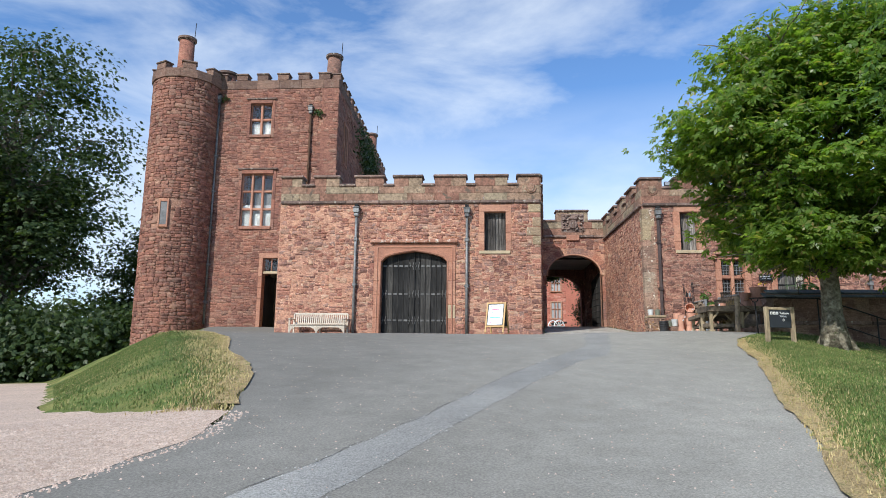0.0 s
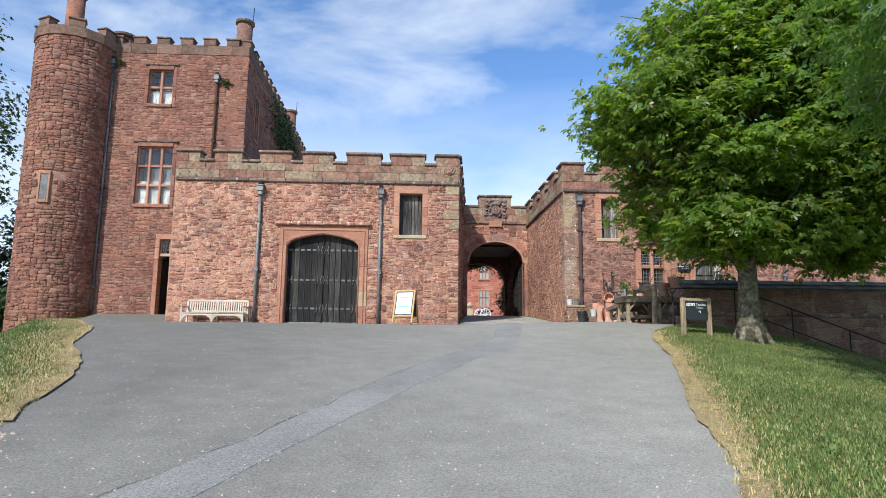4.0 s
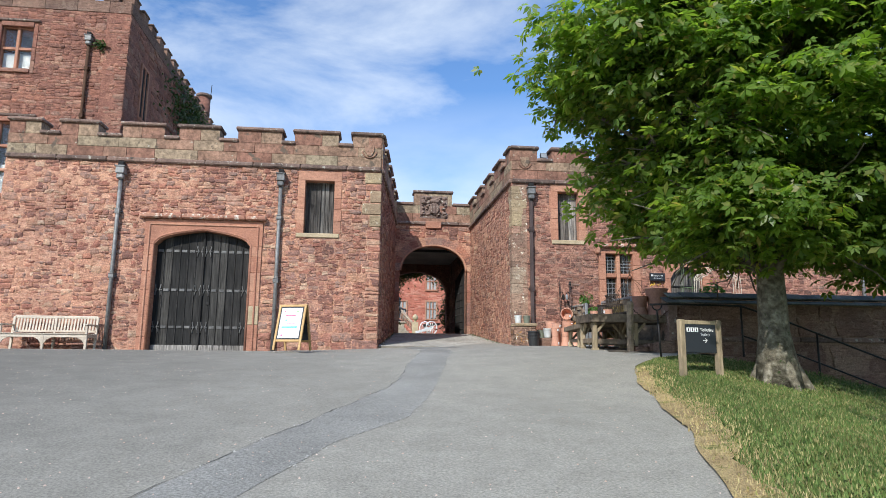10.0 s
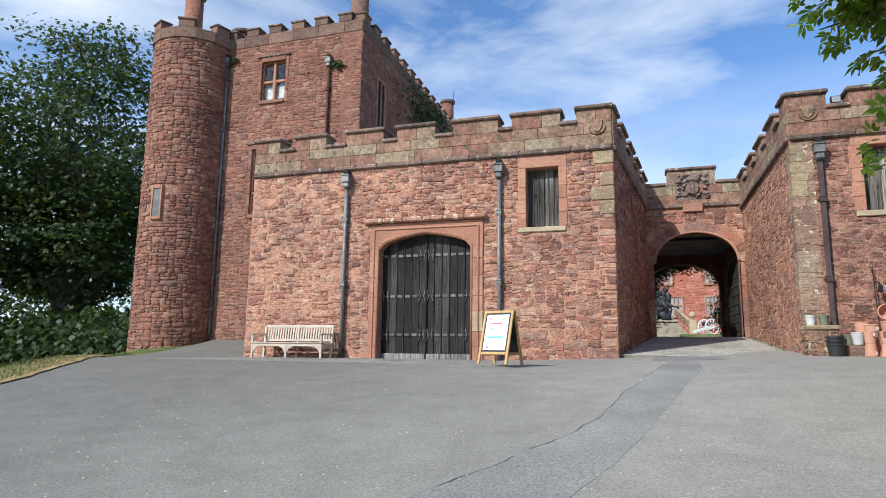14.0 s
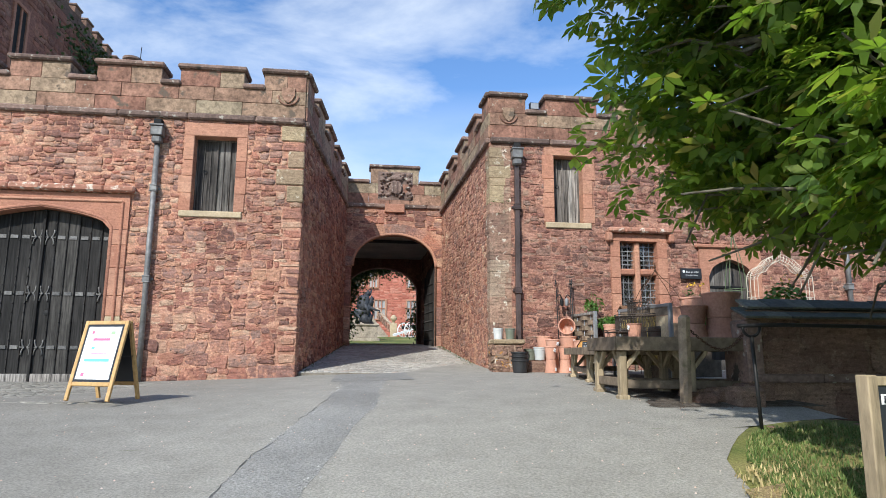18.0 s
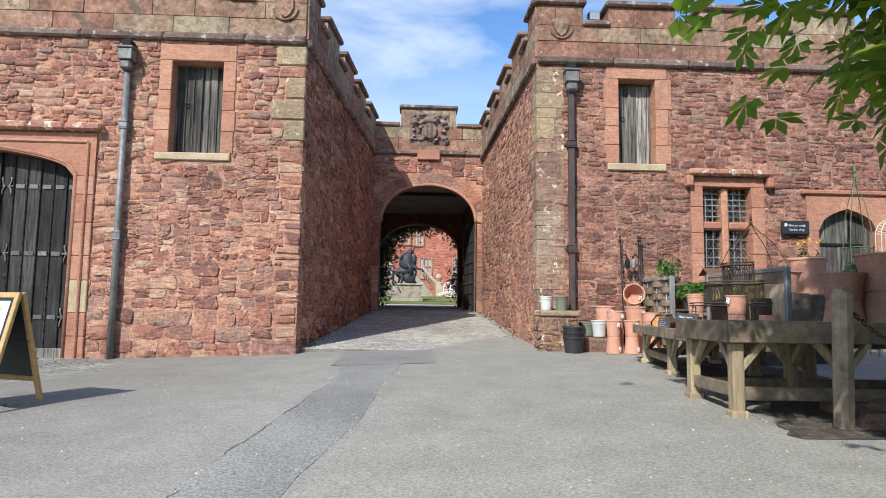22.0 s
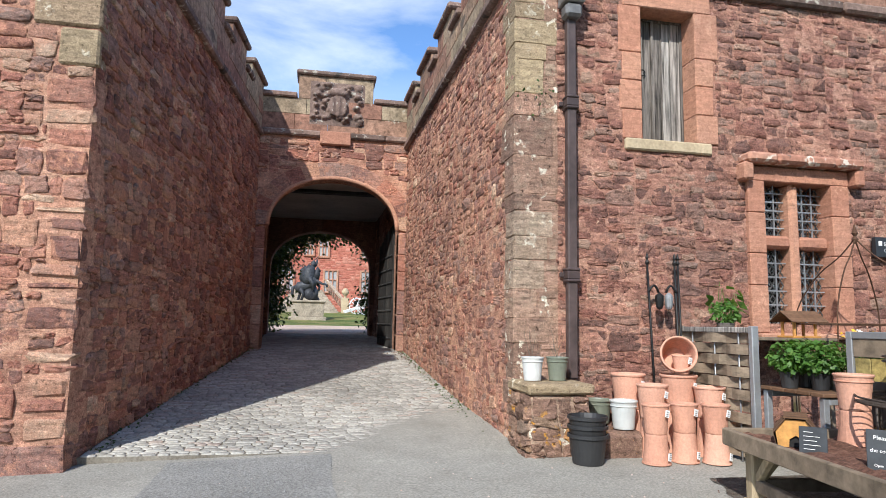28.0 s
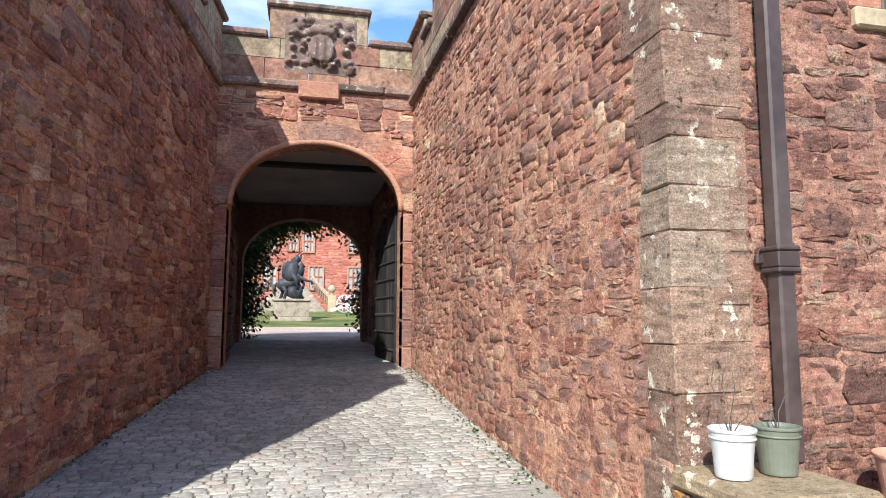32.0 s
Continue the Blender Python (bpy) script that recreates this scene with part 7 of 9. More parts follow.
for k in range(25):
    x = -BL + 0.09 + k * (2 * BL - 0.18) / 24
    bar("back_slat", (x, 0.275, 0.52), (x, 0.33, 0.84), 0.045, 0.016, M_teak, bench, bevel=0.004)
for x, s in ((-BL, 1), (0, -1), (0, 1), (BL, -1)):
    part("bracket", slab(bmesh.new(), [(x, 0.33), (x + s * 0.22, 0.33), (x + s * 0.10, 0.27), (x + s * 0.03, 0.16), (x, 0.10)], -0.325, -0.295), M_teak, bench)

# ---- sandwich board ----
az = ground_at(0.2, 19.5) + 0.03
aboard = thing("sandwich_board", Matrix.Translation((0.25, 19.04, az)) @ Matrix.Rotation(radians(-22), 4, "Z") @ Matrix.Scale(0.84, 4), "pine-framed sandwich board with a printed welcome poster", "sign")
lean = radians(14)
face = Matrix.Translation((0, -0.02, 0)) @ Matrix.Rotation(-lean, 4, "X")
HW, HH = 0.335, 1.12
for x in (-HW, HW):
    part("frame_stile", block(bmesh.new(), x - 0.028, -0.02, 0, x + 0.028, 0.02, HH, 0.006, face), M_pine, aboard)
for z in (0.2, HH - 0.055):
    part("frame_rail", block(bmesh.new(), -HW + 0.028, -0.018, z, HW - 0.028, 0.018, z + 0.055, 0.006, face), M_pine, aboard)
part("poster_border", block(bmesh.new(), -HW + 0.028, -0.012, 0.255, HW - 0.028, 0.006, HH - 0.055, 0.0, face), M_signblack, aboard, "dark border round the poster")
poster = part("poster", block(bmesh.new(), -HW + 0.06, -0.016, 0.29, HW - 0.06, -0.010, HH - 0.09, 0.0, face), M_poster, aboard, "pale printed poster with pink and blue bars")
for x0, x1, z0, z1, mt in ((-0.15, 0.13, 0.83, 0.865, M_pink), (-0.21, 0.2, 0.535, 0.575, M_blue), (-0.12, 0.10, 0.78, 0.795, M_grey_print), (-0.05, 0.16, 0.72, 0.73, M_grey_print), (-0.12, 0.14, 0.64, 0.65, M_pink), (-0.16, 0.15, 0.60, 0.608, M_grey_print),
                           (-0.14, 0.12, 0.47, 0.478, M_grey_print), (-0.1, 0.1, 0.44, 0.447, M_grey_print), (-0.15, 0.13, 0.40, 0.408, M_grey_print), (0.12, 0.19, 0.92, 0.965, M_green_print), (-0.2, -0.15, 0.33, 0.375, M_pink), (-0.2, -0.16, 0.93, 0.97, M_pink), (-0.14, -0.09, 0.71, 0.745, M_blue)):
    part("print_bar", block(bmesh.new(), x0, -0.0185, z0, x1, -0.0165, z1, 0.0, face), mt, poster)
back = Matrix.Translation((0, 0.56, 0)) @ Matrix.Rotation(lean, 4, "X")
for x in (-HW, HW):
    part("frame_stile", block(bmesh.new(), x - 0.028, -0.02, 0, x + 0.028, 0.02, HH, 0.006, back), M_pine, aboard)
part("frame_rail", block(bmesh.new(), -HW + 0.028, -0.018, 0.2, HW - 0.028, 0.018, 0.255, 0.006, back), M_pine, aboard)
part("back_panel", block(bmesh.new(), -HW + 0.028, -0.008, 0.255, HW - 0.028, 0.008, HH - 0.02, 0.0, back), M_signblack, aboard, "black rear panel")
for x in (-HW, HW):
    rod("stay", [(x, 0.15, 0.6), (x, 0.42, 0.6)], 0.006, M_iron, aboard, sides=5)

# ---- sign on the grass ----
sz = ground_at(6.55, 14.7)
sign = thing("direction_sign", Matrix.Translation((6.55, 14.72, sz)) @ Matrix.Rotation(radians(12), 4, "Z") @ Matrix.Scale(0.92, 4), "black toilets sign between two grey oak posts on the grass", "sign")
for x in (-0.34, 0.34):
    box("post", (x - 0.045, -0.045, -0.2, x + 0.045, 0.045, 0.84), M_timber_new, sign, bevel=0.008)
box("top_rail", (-0.295, -0.03, 0.77, 0.295, 0.03, 0.83), M_timber_new, sign, bevel=0.006)
panel = box("panel", (-0.293, -0.02, 0.34, 0.293, 0.02, 0.768), M_signblack, sign, "black sign panel with white lettering", 0.002)
words("Toiledau", 0.072, M_white, panel, upright(-0.005, -0.0215, 0.665))
words("Toilets", 0.066, M_grey_print, panel, upright(-0.005, -0.0215, 0.595))
words("\u2192", 0.11, M_white, panel, upright(0.03, -0.0215, 0.49))
for k in range(3):
    icon = box("icon", (-0.255 + 0.075 * k, -0.0235, 0.655, -0.19 + 0.075 * k, -0.0205, 0.72), M_white, panel, bevel=0.002)
    rod("figure", [(-0.222 + 0.075 * k, -0.0245, 0.665), (-0.222 + 0.075 * k, -0.0245, 0.69), (-0.222 + 0.075 * k, -0.0245, 0.708)], [0.012, 0.008, 0.009], M_signblack, icon, sides=6)

# ---- garden wall with slate coping ----
m_gw = wall_pose((7.8, 18.22), (21.0, 17.9))
GL = math.hypot(13.28, 0.3)
gwall = wall_body("wall_garden", m_gw, [rect(0, -4.0, GL, 3.34)], 0.45, "dark stained stone garden wall under a slate coping", M_dark_wall)
for a in np.arange(0.0, GL, 0.9):
    box("ledge_stone", (a, -0.07, 2.6, min(a + 0.89, GL), 0.1, 2.7), M_coping, gwall, "lichened projecting ledge", 0.02)
for k in range(46):
    u = 0.0 + k * 0.29 - 0.1
    for row, (d0, d1, z0, z1) in enumerate(((-0.16, 0.14, 3.34, 3.46), (0.0, 0.25, 3.46, 3.57))):
        bm = bmesh.new()
        o = 0.13 * row
        slab(bm, [(0, 0), (0.285, 0), (0.285, 0.026), (0, 0.026)], 0, math.hypot(d1 - d0, z1 - z0))
        bmesh.ops.transform(bm, matrix=Matrix.Translation((u + o, d0, z0 - 0.0)) @ Matrix.Rotation(math.atan2(z1 - z0, d1 - d0) + random.uniform(-0.03, 0.03), 4, "X"), verts=bm.verts)
        part("slate", bm, M_slate, gwall)
box("coping_core", (0, -0.02, 3.34, GL, 0.5, 3.44), M_dark_wall, gwall, bevel=0.0)
box("pier", (-0.03, -0.05, 1.6, 0.17, 0.47, 3.33), M_coping, gwall, "weathered stone end pier", 0.02)
box("pier_base", (-0.05, -0.09, 1.5, 0.26, 0.5, 2.62), M_dark_wall, gwall, bevel=0.03)
lay([c for s in ((0.18, 2.71, GL, 3.33), (0.27, -1.5, GL, 2.59)) for c in broken(*s, 0.62, 0.34)], gwall, M_dark_wall, "stone", (1.5, 2.4), 120, 0.025)
# kerb stones along the path's edge and a rough edging by the posts
for k in range(9):
    x = 6.95 + 0.42 * k
    z = min(ground_at(6.9, 16.7), float(ramp_z(x)) + 0.12)
    kerb = box("kerb_stone", (x, 16.58 + random.uniform(-0.03, 0.03), z - 0.22, x + 0.4, 16.76, z + random.uniform(0.0, 0.05)), M_dark_wall, None, bevel=0.03)
    tagged(kerb, "rough mossy stone edging the path", "kerb", "kerb stones")
for k, (x, y, w) in enumerate(((7.0, 18.12, 0.26), (7.27, 18.2, 0.3), (7.58, 18.15, 0.24), (7.1, 18.5, 0.3), (7.45, 18.55, 0.3), (7.35, 17.9, 0.34))):
    z = ground_at(x, y)
    tagged(box("edging_stone", (x, y - 0.16, z - 0.1, x + w, y + 0.14, z + 0.1 + 0.05 * (k % 3)), M_dark_wall, None, bevel=0.04), "rough weathered edging stone at the foot of the wall", "stone", "edging stones")

# ---- iron handrail down the path ----
rail = thing("handrail", Matrix.Translation((6.86, 16.62, ground_at(6.86, 16.62) - 0.02)), "black iron handrail descending beside the garden wall", "handrail")
rod("post", [(0, 0, -0.1), (-0.04, 0, 0.84)], 0.017, M_iron, rail)
rod("loop", [(-0.04 + 0.085 * math.cos(a), 0, 0.925 + 0.085 * math.sin(a)) for a in np.linspace(math.pi, 2 * math.pi, 12)], 0.013, M_iron, rail, sides=6)
rod("top_rail", [(-0.17, 0, 0.935), (0.3, 0, 0.95), (1.5, 0, 0.94), (2.4, 0, 0.66), (5.5, 0, -0.45), (9.0, 0, -1.72)], 0.018, M_iron, rail, sides=6)
rod("lower_rail", [(1.5, 0, 0.42), (2.4, 0, 0.14), (5.5, 0, -0.97), (9.0, 0, -2.24)], 0.015, M_iron, rail, sides=6)
for x in (1.5, 2.9, 4.3, 5.7, 7.1):
    zt = float(np.interp(x, [0.3, 1.5, 2.4, 5.5, 9.0], [0.98, 0.94, 0.66, -0.45, -1.72]))
    rod("baluster", [(x, 0, zt - 1.15), (x, 0, zt)], 0.018, M_iron, rail, sides=6)

# ---- chain post ----
pz0 = ground_at(6.9, 18.05)
post = tagged(box("chain_post", (-0.06, -0.06, -0.1, 0.06, 0.06, 0.97), M_timber, None, bevel=0.03), "tall weathered grey timber post with a chain", "post")
post.matrix_basis = Matrix.Translation((6.9, 18.03, pz0)) @ Matrix.Rotation(0.03, 4, "Y") @ Matrix.Rotation(0.3, 4, "Z")
chain = thing("chain", Matrix.Translation((0, 0, 0)), "rusty iron chain hung from post to garden wall", "chain")
for k in range(30):
    t = k / 29
    p = Vector((6.98, 18.0, pz0 + 0.80)).lerp(Vector((7.78, 18.2, pz0 + 0.82)), t)
    p.y -= 0.05 * math.sin(math.pi * t)
    p.z -= 0.22 * math.sin(math.pi * t)
    link_m = Matrix.Translation(p) @ Matrix.Rotation((1.57 if k % 2 else 0.3), 4, "Y") @ Matrix.Rotation(0.3, 4, "Z")
    rod("chain_link", [link_m @ Vector((0.012 * math.cos(a), 0.024 * math.sin(a), 0)) for a in np.linspace(0, 2 * math.pi, 9)[:-1]], 0.0055, M_rust, chain, sides=5, closed=True)

# ---- display tables of rough timber ----
TZ = 3.02


def display_table(name, x0, y0, yaw, w, l, top, board, label, legs):
    """A deep-rimmed table on braced legs, filled with bark mulch; its near left corner at (x0, y0)."""
    m = Matrix.Translation((x0, y0, 0)) @ Matrix.Rotation(radians(yaw), 4, "Z")
    t = thing(name, m, label, "table", "timber display tables")
    for a, b in (((0, 0), (w, 0)), ((w, 0), (w, l)), ((w, l), (0, l)), ((0, l), (0, 0))):
        bar("rim_board", (a[0], a[1], top - board / 2), (b[0], b[1], top - board / 2), 0.045, board, M_timber, t)
    n = int(w / 0.15)
    for k in range(n):
        box("deck_board", (0.03 + k * (w - 0.06) / n, 0.03, top - board + 0.005, 0.03 + (k + 1) * (w - 0.06) / n - 0.01, l - 0.03, top - board + 0.03), M_timber, t, bevel=0.004)
    gx_, gy_ = np.meshgrid(np.linspace(0.025, w - 0.025, 26), np.linspace(0.025, l - 0.025, 22))
    hz = top - 0.045 + 0.02 * np.sin(gx_ * 9) * np.sin(gy_ * 7) + np.random.default_rng(3).normal(0, 0.009, gx_.shape)
    k = np.arange(gx_.size).reshape(gx_.shape)
    sheet("mulch", np.stack([gx_, gy_, hz], -1).reshape(-1, 3), np.stack([k[:-1, :-1], k[:-1, 1:], k[1:, 1:], k[1:, :-1]], -1).reshape(-1, 4), M_soil, t, "dark bark mulch filling")
    for lx, ly in legs:
        p = m @ Vector((lx, ly, 0))
        gz = ground_at(p.x, p.y)
        leg = box("leg", (lx - 0.047, ly - 0.047, gz - 0.02, lx + 0.047, ly + 0.047, top - board), M_timber_new, t, bevel=0.012)
        box("foot_block", (lx - 0.065, ly - 0.065, gz - 0.03, lx + 0.065, ly + 0.065, gz + 0.045), M_timber_new, leg, bevel=0.012)
        for sx, sy, room in ((1, 0, w - lx), (-1, 0, lx), (0, 1, l - ly), (0, -1, ly)):
            if room > 0.3:
                bar("brace", (lx, ly, top - board - 0.24), (lx + sx * 0.21, ly + sy * 0.21, top - board), 0.05, 0.05, M_timber_new, leg)
    return t


big = display_table("display_table", 6.22, 18.28, 0, 2.3, 0.9, 3.12, 0.16, "large weathered timber display table holding terracotta pots", [(0.1, 0.1), (0.1, 0.82), (0.95, 0.12), (0.95, 0.8), (2.1, 0.1), (2.1, 0.82)])
for y in (0.1, 0.82):
    bar("stretcher", (0.1, y, 2.58), (2.1, y, 2.56), 0.05, 0.10, M_timber, big)
bar("stretcher", (0.1, 0.1, 2.6), (0.1, 0.82, 2.6), 0.05, 0.10, M_timber, big)
low_t = display_table("display_trough", 6.42, 19.22, -8.5, 1.1, 2.86, 3.02, 0.11, "low weathered timber trough of bark mulch with garden ornaments", [(0.12, 2.7), (0.98, 2.7), (0.12, 1.4), (0.98, 1.4), (0.98, 0.12)])
bar("stretcher", (0.12, 1.4, 2.66), (0.12, 2.7, 2.68), 0.05, 0.08, M_timber, low_t)
bar("stretcher", (0.12, 2.7, 2.68), (0.98, 2.7, 2.68), 0.05, 0.08, M_timber, low_t)

# ---- backing panel behind the trough ----
panel_t = thing("backing_screen", wall_pose((7.84, 22.0), (7.98, 20.38)), "grey metal-framed timber panel with yellow boards behind the trough", "panel")
PL = 1.62
for u in (0.0, PL - 0.05):
    box("frame_post", (u, -0.03, 2.3, u + 0.05, 0.03, 3.70), M_galv, panel_t, bevel=0.004)
box("frame_top", (0.05, -0.03, 3.65, PL - 0.05, 0.03, 3.70), M_galv, panel_t, bevel=0.004)
box("frame_top_board", (0.05, -0.02, 3.52, PL - 0.05, 0.02, 3.65), M_timber, panel_t, bevel=0.004)
for k in range(12):
    u = 0.05 + k * (PL - 0.1) / 12
    box("board", (u + 0.003, -0.012, 2.75, u + (PL - 0.1) / 12 - 0.003, 0.012, 3.515), M_yellow_board if k < 9 else M_sill, panel_t, bevel=0.004)
for k in range(3):
    box("slate_board", (0.12 + k * 0.42, -0.03, 3.05, 0.12 + k * 0.42 + 0.38, -0.016, 3.36), M_black_plastic, panel_t, "black board behind the wirework", 0.004)
box("frame_top_side", (0.0, 0.03, 3.6, 0.04, 0.9, 3.65), M_galv, panel_t, bevel=0.004)

# ---- woven fence panel ----
fence = thing("woven_fence", wall_pose((7.63, 23.87), (7.71, 22.83)), "woven timber slat fence panel against the shop wall", "fence")
FL = 1.04
for u in (0.0, FL - 0.05):
    box("post", (u, -0.035, 2.5, u + 0.05, 0.035, 3.73), M_galv if u else M_timber, fence, bevel=0.006)
box("top_rail", (0.05, -0.03, 3.67, FL - 0.05, 0.03, 3.72), M_grey_wood, fence, bevel=0.006)
for k in range(11):
    z = 2.6 + k * 0.098
    pts = []
    for s in range(13):
        t = s / 12
        pts.append((0.05 + t * (FL - 0.1), 0.024 * math.sin(t * math.pi * 3 + (math.pi if k % 2 else 0)), z))
    bm = bmesh.new()
    for a, b in zip(pts, pts[1:]):
        q = [bm.verts.new((p[0], p[1] + d, p[2] + h)) for p in (a, b) for d in (-0.004, 0.004) for h in (0.0, 0.09)]
        for f in ((0, 1, 5, 4), (2, 6, 7, 3), (1, 3, 7, 5), (0, 4, 6, 2)):
            bm.faces.new([q[i] for i in f])
    part("slat", bm, M_wattle, fence)
for t in (1 / 6, 0.5, 5 / 6):
    rod("upright", [(0.05 + t * (FL - 0.1), 0, 2.55), (0.05 + t * (FL - 0.1), 0, 3.67)], 0.008, M_galv, fence, sides=6)


# ---- pots ----
def pot_profile(r, h, rim=0.07, lip=1.05, foot=0.76):
    return [(r * foot, 0), (r * (foot + 0.03), h * 0.04), (r * (foot + (1 - foot) * 0.4), h * 0.45), (r * 0.985, h * (1 - rim)), (r * lip * 0.99, h * (1 - rim * 0.9)), (r * lip, h * (1 - rim * 0.5)), (r * lip, h * 0.985), (r * lip * 0.97, h), (r * 0.96, h), (r * 0.9, h * 0.93), (r * 0.78, h * 0.4), (r * 0.6, h * 0.1)]


def pot(x, y, z, r, h, material, label, turn=None, upside=False, group="terracotta pots", tag=0.0, category="flowerpot", bands=False, parent=None, name="flowerpot"):
    m = Matrix.Translation((x, y, z))
    if upside:
        m = m @ Matrix.Translation((0, 0, h)) @ Matrix.Rotation(math.pi, 4, "X")
    if turn is not None:
        m = m @ turn
    t = thing(name, m, label, category, group)
    part("body", turned(bmesh.new(), pot_profile(r, h), 28), material, t, smooth=False)
    if bands:
        for z2 in (0.80,):
            rod("moulded_band", [(r * (0.72 + 0.28 * z2) * 1.02 * math.cos(a), r * (0.72 + 0.28 * z2) * 1.02 * math.sin(a), h * z2) for a in np.linspace(0, 2 * math.pi, 25)[:-1]], 0.006, material, t, sides=5, closed=True)
    if tag:
        a = radians(tag)
        zz = h * 0.72
        rr = r * 0.98
        mm = Matrix.Rotation(a, 4, "Z") @ Matrix.Translation((0, -rr, zz)) @ Matrix.Rotation(0.25, 4, "Y")
        lab = part("price_label", block(bmesh.new(), -0.022, -0.014, -0.03, 0.022, -0.008, 0.03, 0.0, mm), M_tagpaper, t, "white price label")
        for k in range(3):
            part("print_bar", block(bmesh.new(), -0.015, -0.0165, -0.022 + 0.016 * k, 0.012, -0.0145, -0.0195 + 0.016 * k, 0.0, mm), M_signblack, lab)
    return t


gz = ground_at(7.2, 23.2)
TALL = "terracotta pot standing upside down under another by the fence"
for x, y, r, h in ((6.88, 23.04, 0.115, 0.245), (7.17, 23.08, 0.115, 0.245), (7.42, 23.0, 0.115, 0.245)):
    pot(x, y, gz, r, h, M_terra, TALL, upside=True, tag=150)
    pot(x, y, gz + h + 0.003, r, h, M_terra, "small terracotta pot stacked on another pot by the fence", tag=20)
for x, y, r, h, h2 in ((6.93, 23.62, 0.155, 0.38, 0.32), (7.38, 23.5, 0.165, 0.36, 0.34), (7.0, 23.3, 0.135, 0.33, 0.30), (7.55, 23.28, 0.135, 0.33, 0.28)):
    pot(x, y, gz, r, h, M_terra, "large terracotta pot standing upside down by the fence", upside=True)
    pot(x, y, gz + h + 0.004, r, h2, M_terra, "large terracotta pot with a price label stacked on another", tag=25)
tilted = pot(7.40, 23.6, gz + 0.80, 0.16, 0.24, M_terra, "terracotta pot lying on its side on the stack", Matrix.Rotation(radians(-20), 4, "Z") @ Matrix.Rotation(radians(78), 4, "X"))
tilted.location.z = gz + 0.85
pot(7.37, 23.42, gz + 0.715, 0.085, 0.17, M_terra, "small terracotta pot inside the tilted one", tag=20)
# pots on the ledge, the white pots and the black buckets
lz = 3.2
pot(6.0, 23.66, lz, 0.10, 0.215, M_white_pot, "white glazed flowerpot with a dead stem on the stone ledge", group="glazed pots", bands=True)
pot(6.25, 23.68, lz, 0.10, 0.215, M_green_pot, "sage green glazed flowerpot on the stone ledge", group="glazed pots", bands=True)
for x in (6.0, 6.25):
    st = thing("dead_plant", Matrix.Translation((x, 23.67, lz + 0.17)), "bare dead stems in a glazed pot", "plant")
    r = np.random.default_rng(int(x * 100))
    bm = bmesh.new()
    for k in range(4):
        limb(bm, (0, 0, 0), (r.normal(0, 0.06), r.normal(0, 0.05), r.uniform(0.15, 0.34)), 0.003, 0.0015, r, 0.1, 4)
    part("stem", bm, M_limb, st)
pot(6.77, 23.4, 2.8, 0.12, 0.25, M_white_pot, "white glazed flowerpot on the lower stone ledge", group="glazed pots", bands=True)
pot(6.68, 23.74, 2.8, 0.13, 0.22, M_green_pot, "grey green glazed flowerpot against the wall", group="glazed pots", bands=True)
bkz = ground_at(6.3, 23.12)
for k in range(3):
    b = thing("bucket", Matrix.Translation((6.3, 23.12, bkz + 0.075 * k)), "black plastic bucket in a nested stack beside the ledge", "bucket", "nested buckets")
    part("body", turned(bmesh.new(), [(0.125, 0), (0.13, 0.02), (0.155, 0.21), (0.17, 0.215), (0.17, 0.24), (0.16, 0.245), (0.148, 0.2), (0.12, 0.03)], 28), M_black_plastic, b)
# the rubble ledge at the corner
ledge = tagged(box("stone_ledge", (5.87, 23.36, 2.1, 6.43, 23.94, 3.10), M_buff_low, None, bevel=0.03), "rough red stone mounting block with a mossy slab top", "ledge")
slab_top = box("slab", (5.85, 23.33, 3.10, 6.46, 23.94, 3.195), M_buff, ledge, "slab top white with lichen", 0.02)
for v in slab_top.data.vertices:
    v.co += Vector((0.018 * noise.noise(v.co * 9.0), 0.018 * noise.noise(v.co * 8.0 + Vector((3, 0, 0))), 0.0))
lay(broken(5.88, 2.4, 6.42, 3.09, 0.24, 0.13), ledge, M_ledge, "stone", (6.3, 2.7), 60, 0.03)
for ob in [o for o in ledge.children if o.name.startswith("stone")]:
    ob.location.y = 23.36
side_face = new("side_face")
side_face.parent, side_face.matrix_basis = ledge, wall_pose((5.86, 23.94), (5.86, 23.36))
lay(broken(0.0, 2.4, 0.58, 3.09, 0.24, 0.13), side_face, M_ledge, "stone", (0.3, 2.7), 60, 0.03)
low_ledge = tagged(box("stone_ledge", (6.47, 23.26, 2.1, 6.92, 23.94, 2.79), M_ledge, None, bevel=0.05), "low rough stone ledge against the shop wall", "ledge")

# ---- pots on the big table ----
for x, y, r, h, h2 in ((7.45, 18.76, 0.165, 0.215, 0.225), (7.79, 18.7, 0.23, 0.29, 0.31)):
    pot(x, y, 3.08, r, h, M_big_terra, "large matt terracotta pot upside down on the timber table", upside=True, group="large matt pots")
    pot(x, y, 3.084 + h, r, h2, M_big_terra, "large matt terracotta pot stacked on its twin on the table", group="large matt pots")
pot(8.15, 18.95, 3.08, 0.2, 0.4, M_big_terra, "large matt terracotta pot at the back of the table", group="large matt pots")
pot(7.38, 20.38, 2.975, 0.105, 0.19, M_terra, "terracotta pot upside down in the bark mulch", upside=True)
pot(7.38, 20.38, 3.168, 0.11, 0.205, M_terra, "terracotta pot with a price label stacked on another", tag=-70)
pot(7.64, 20.2, 2.975, 0.125, 0.19, M_terra, "wide terracotta pot standing upside down on the mulch", upside=True)
pot(7.5, 21.62, 2.96, 0.115, 0.23, M_terra, "tall ribbed terracotta pot upside down in the trough", upside=True)
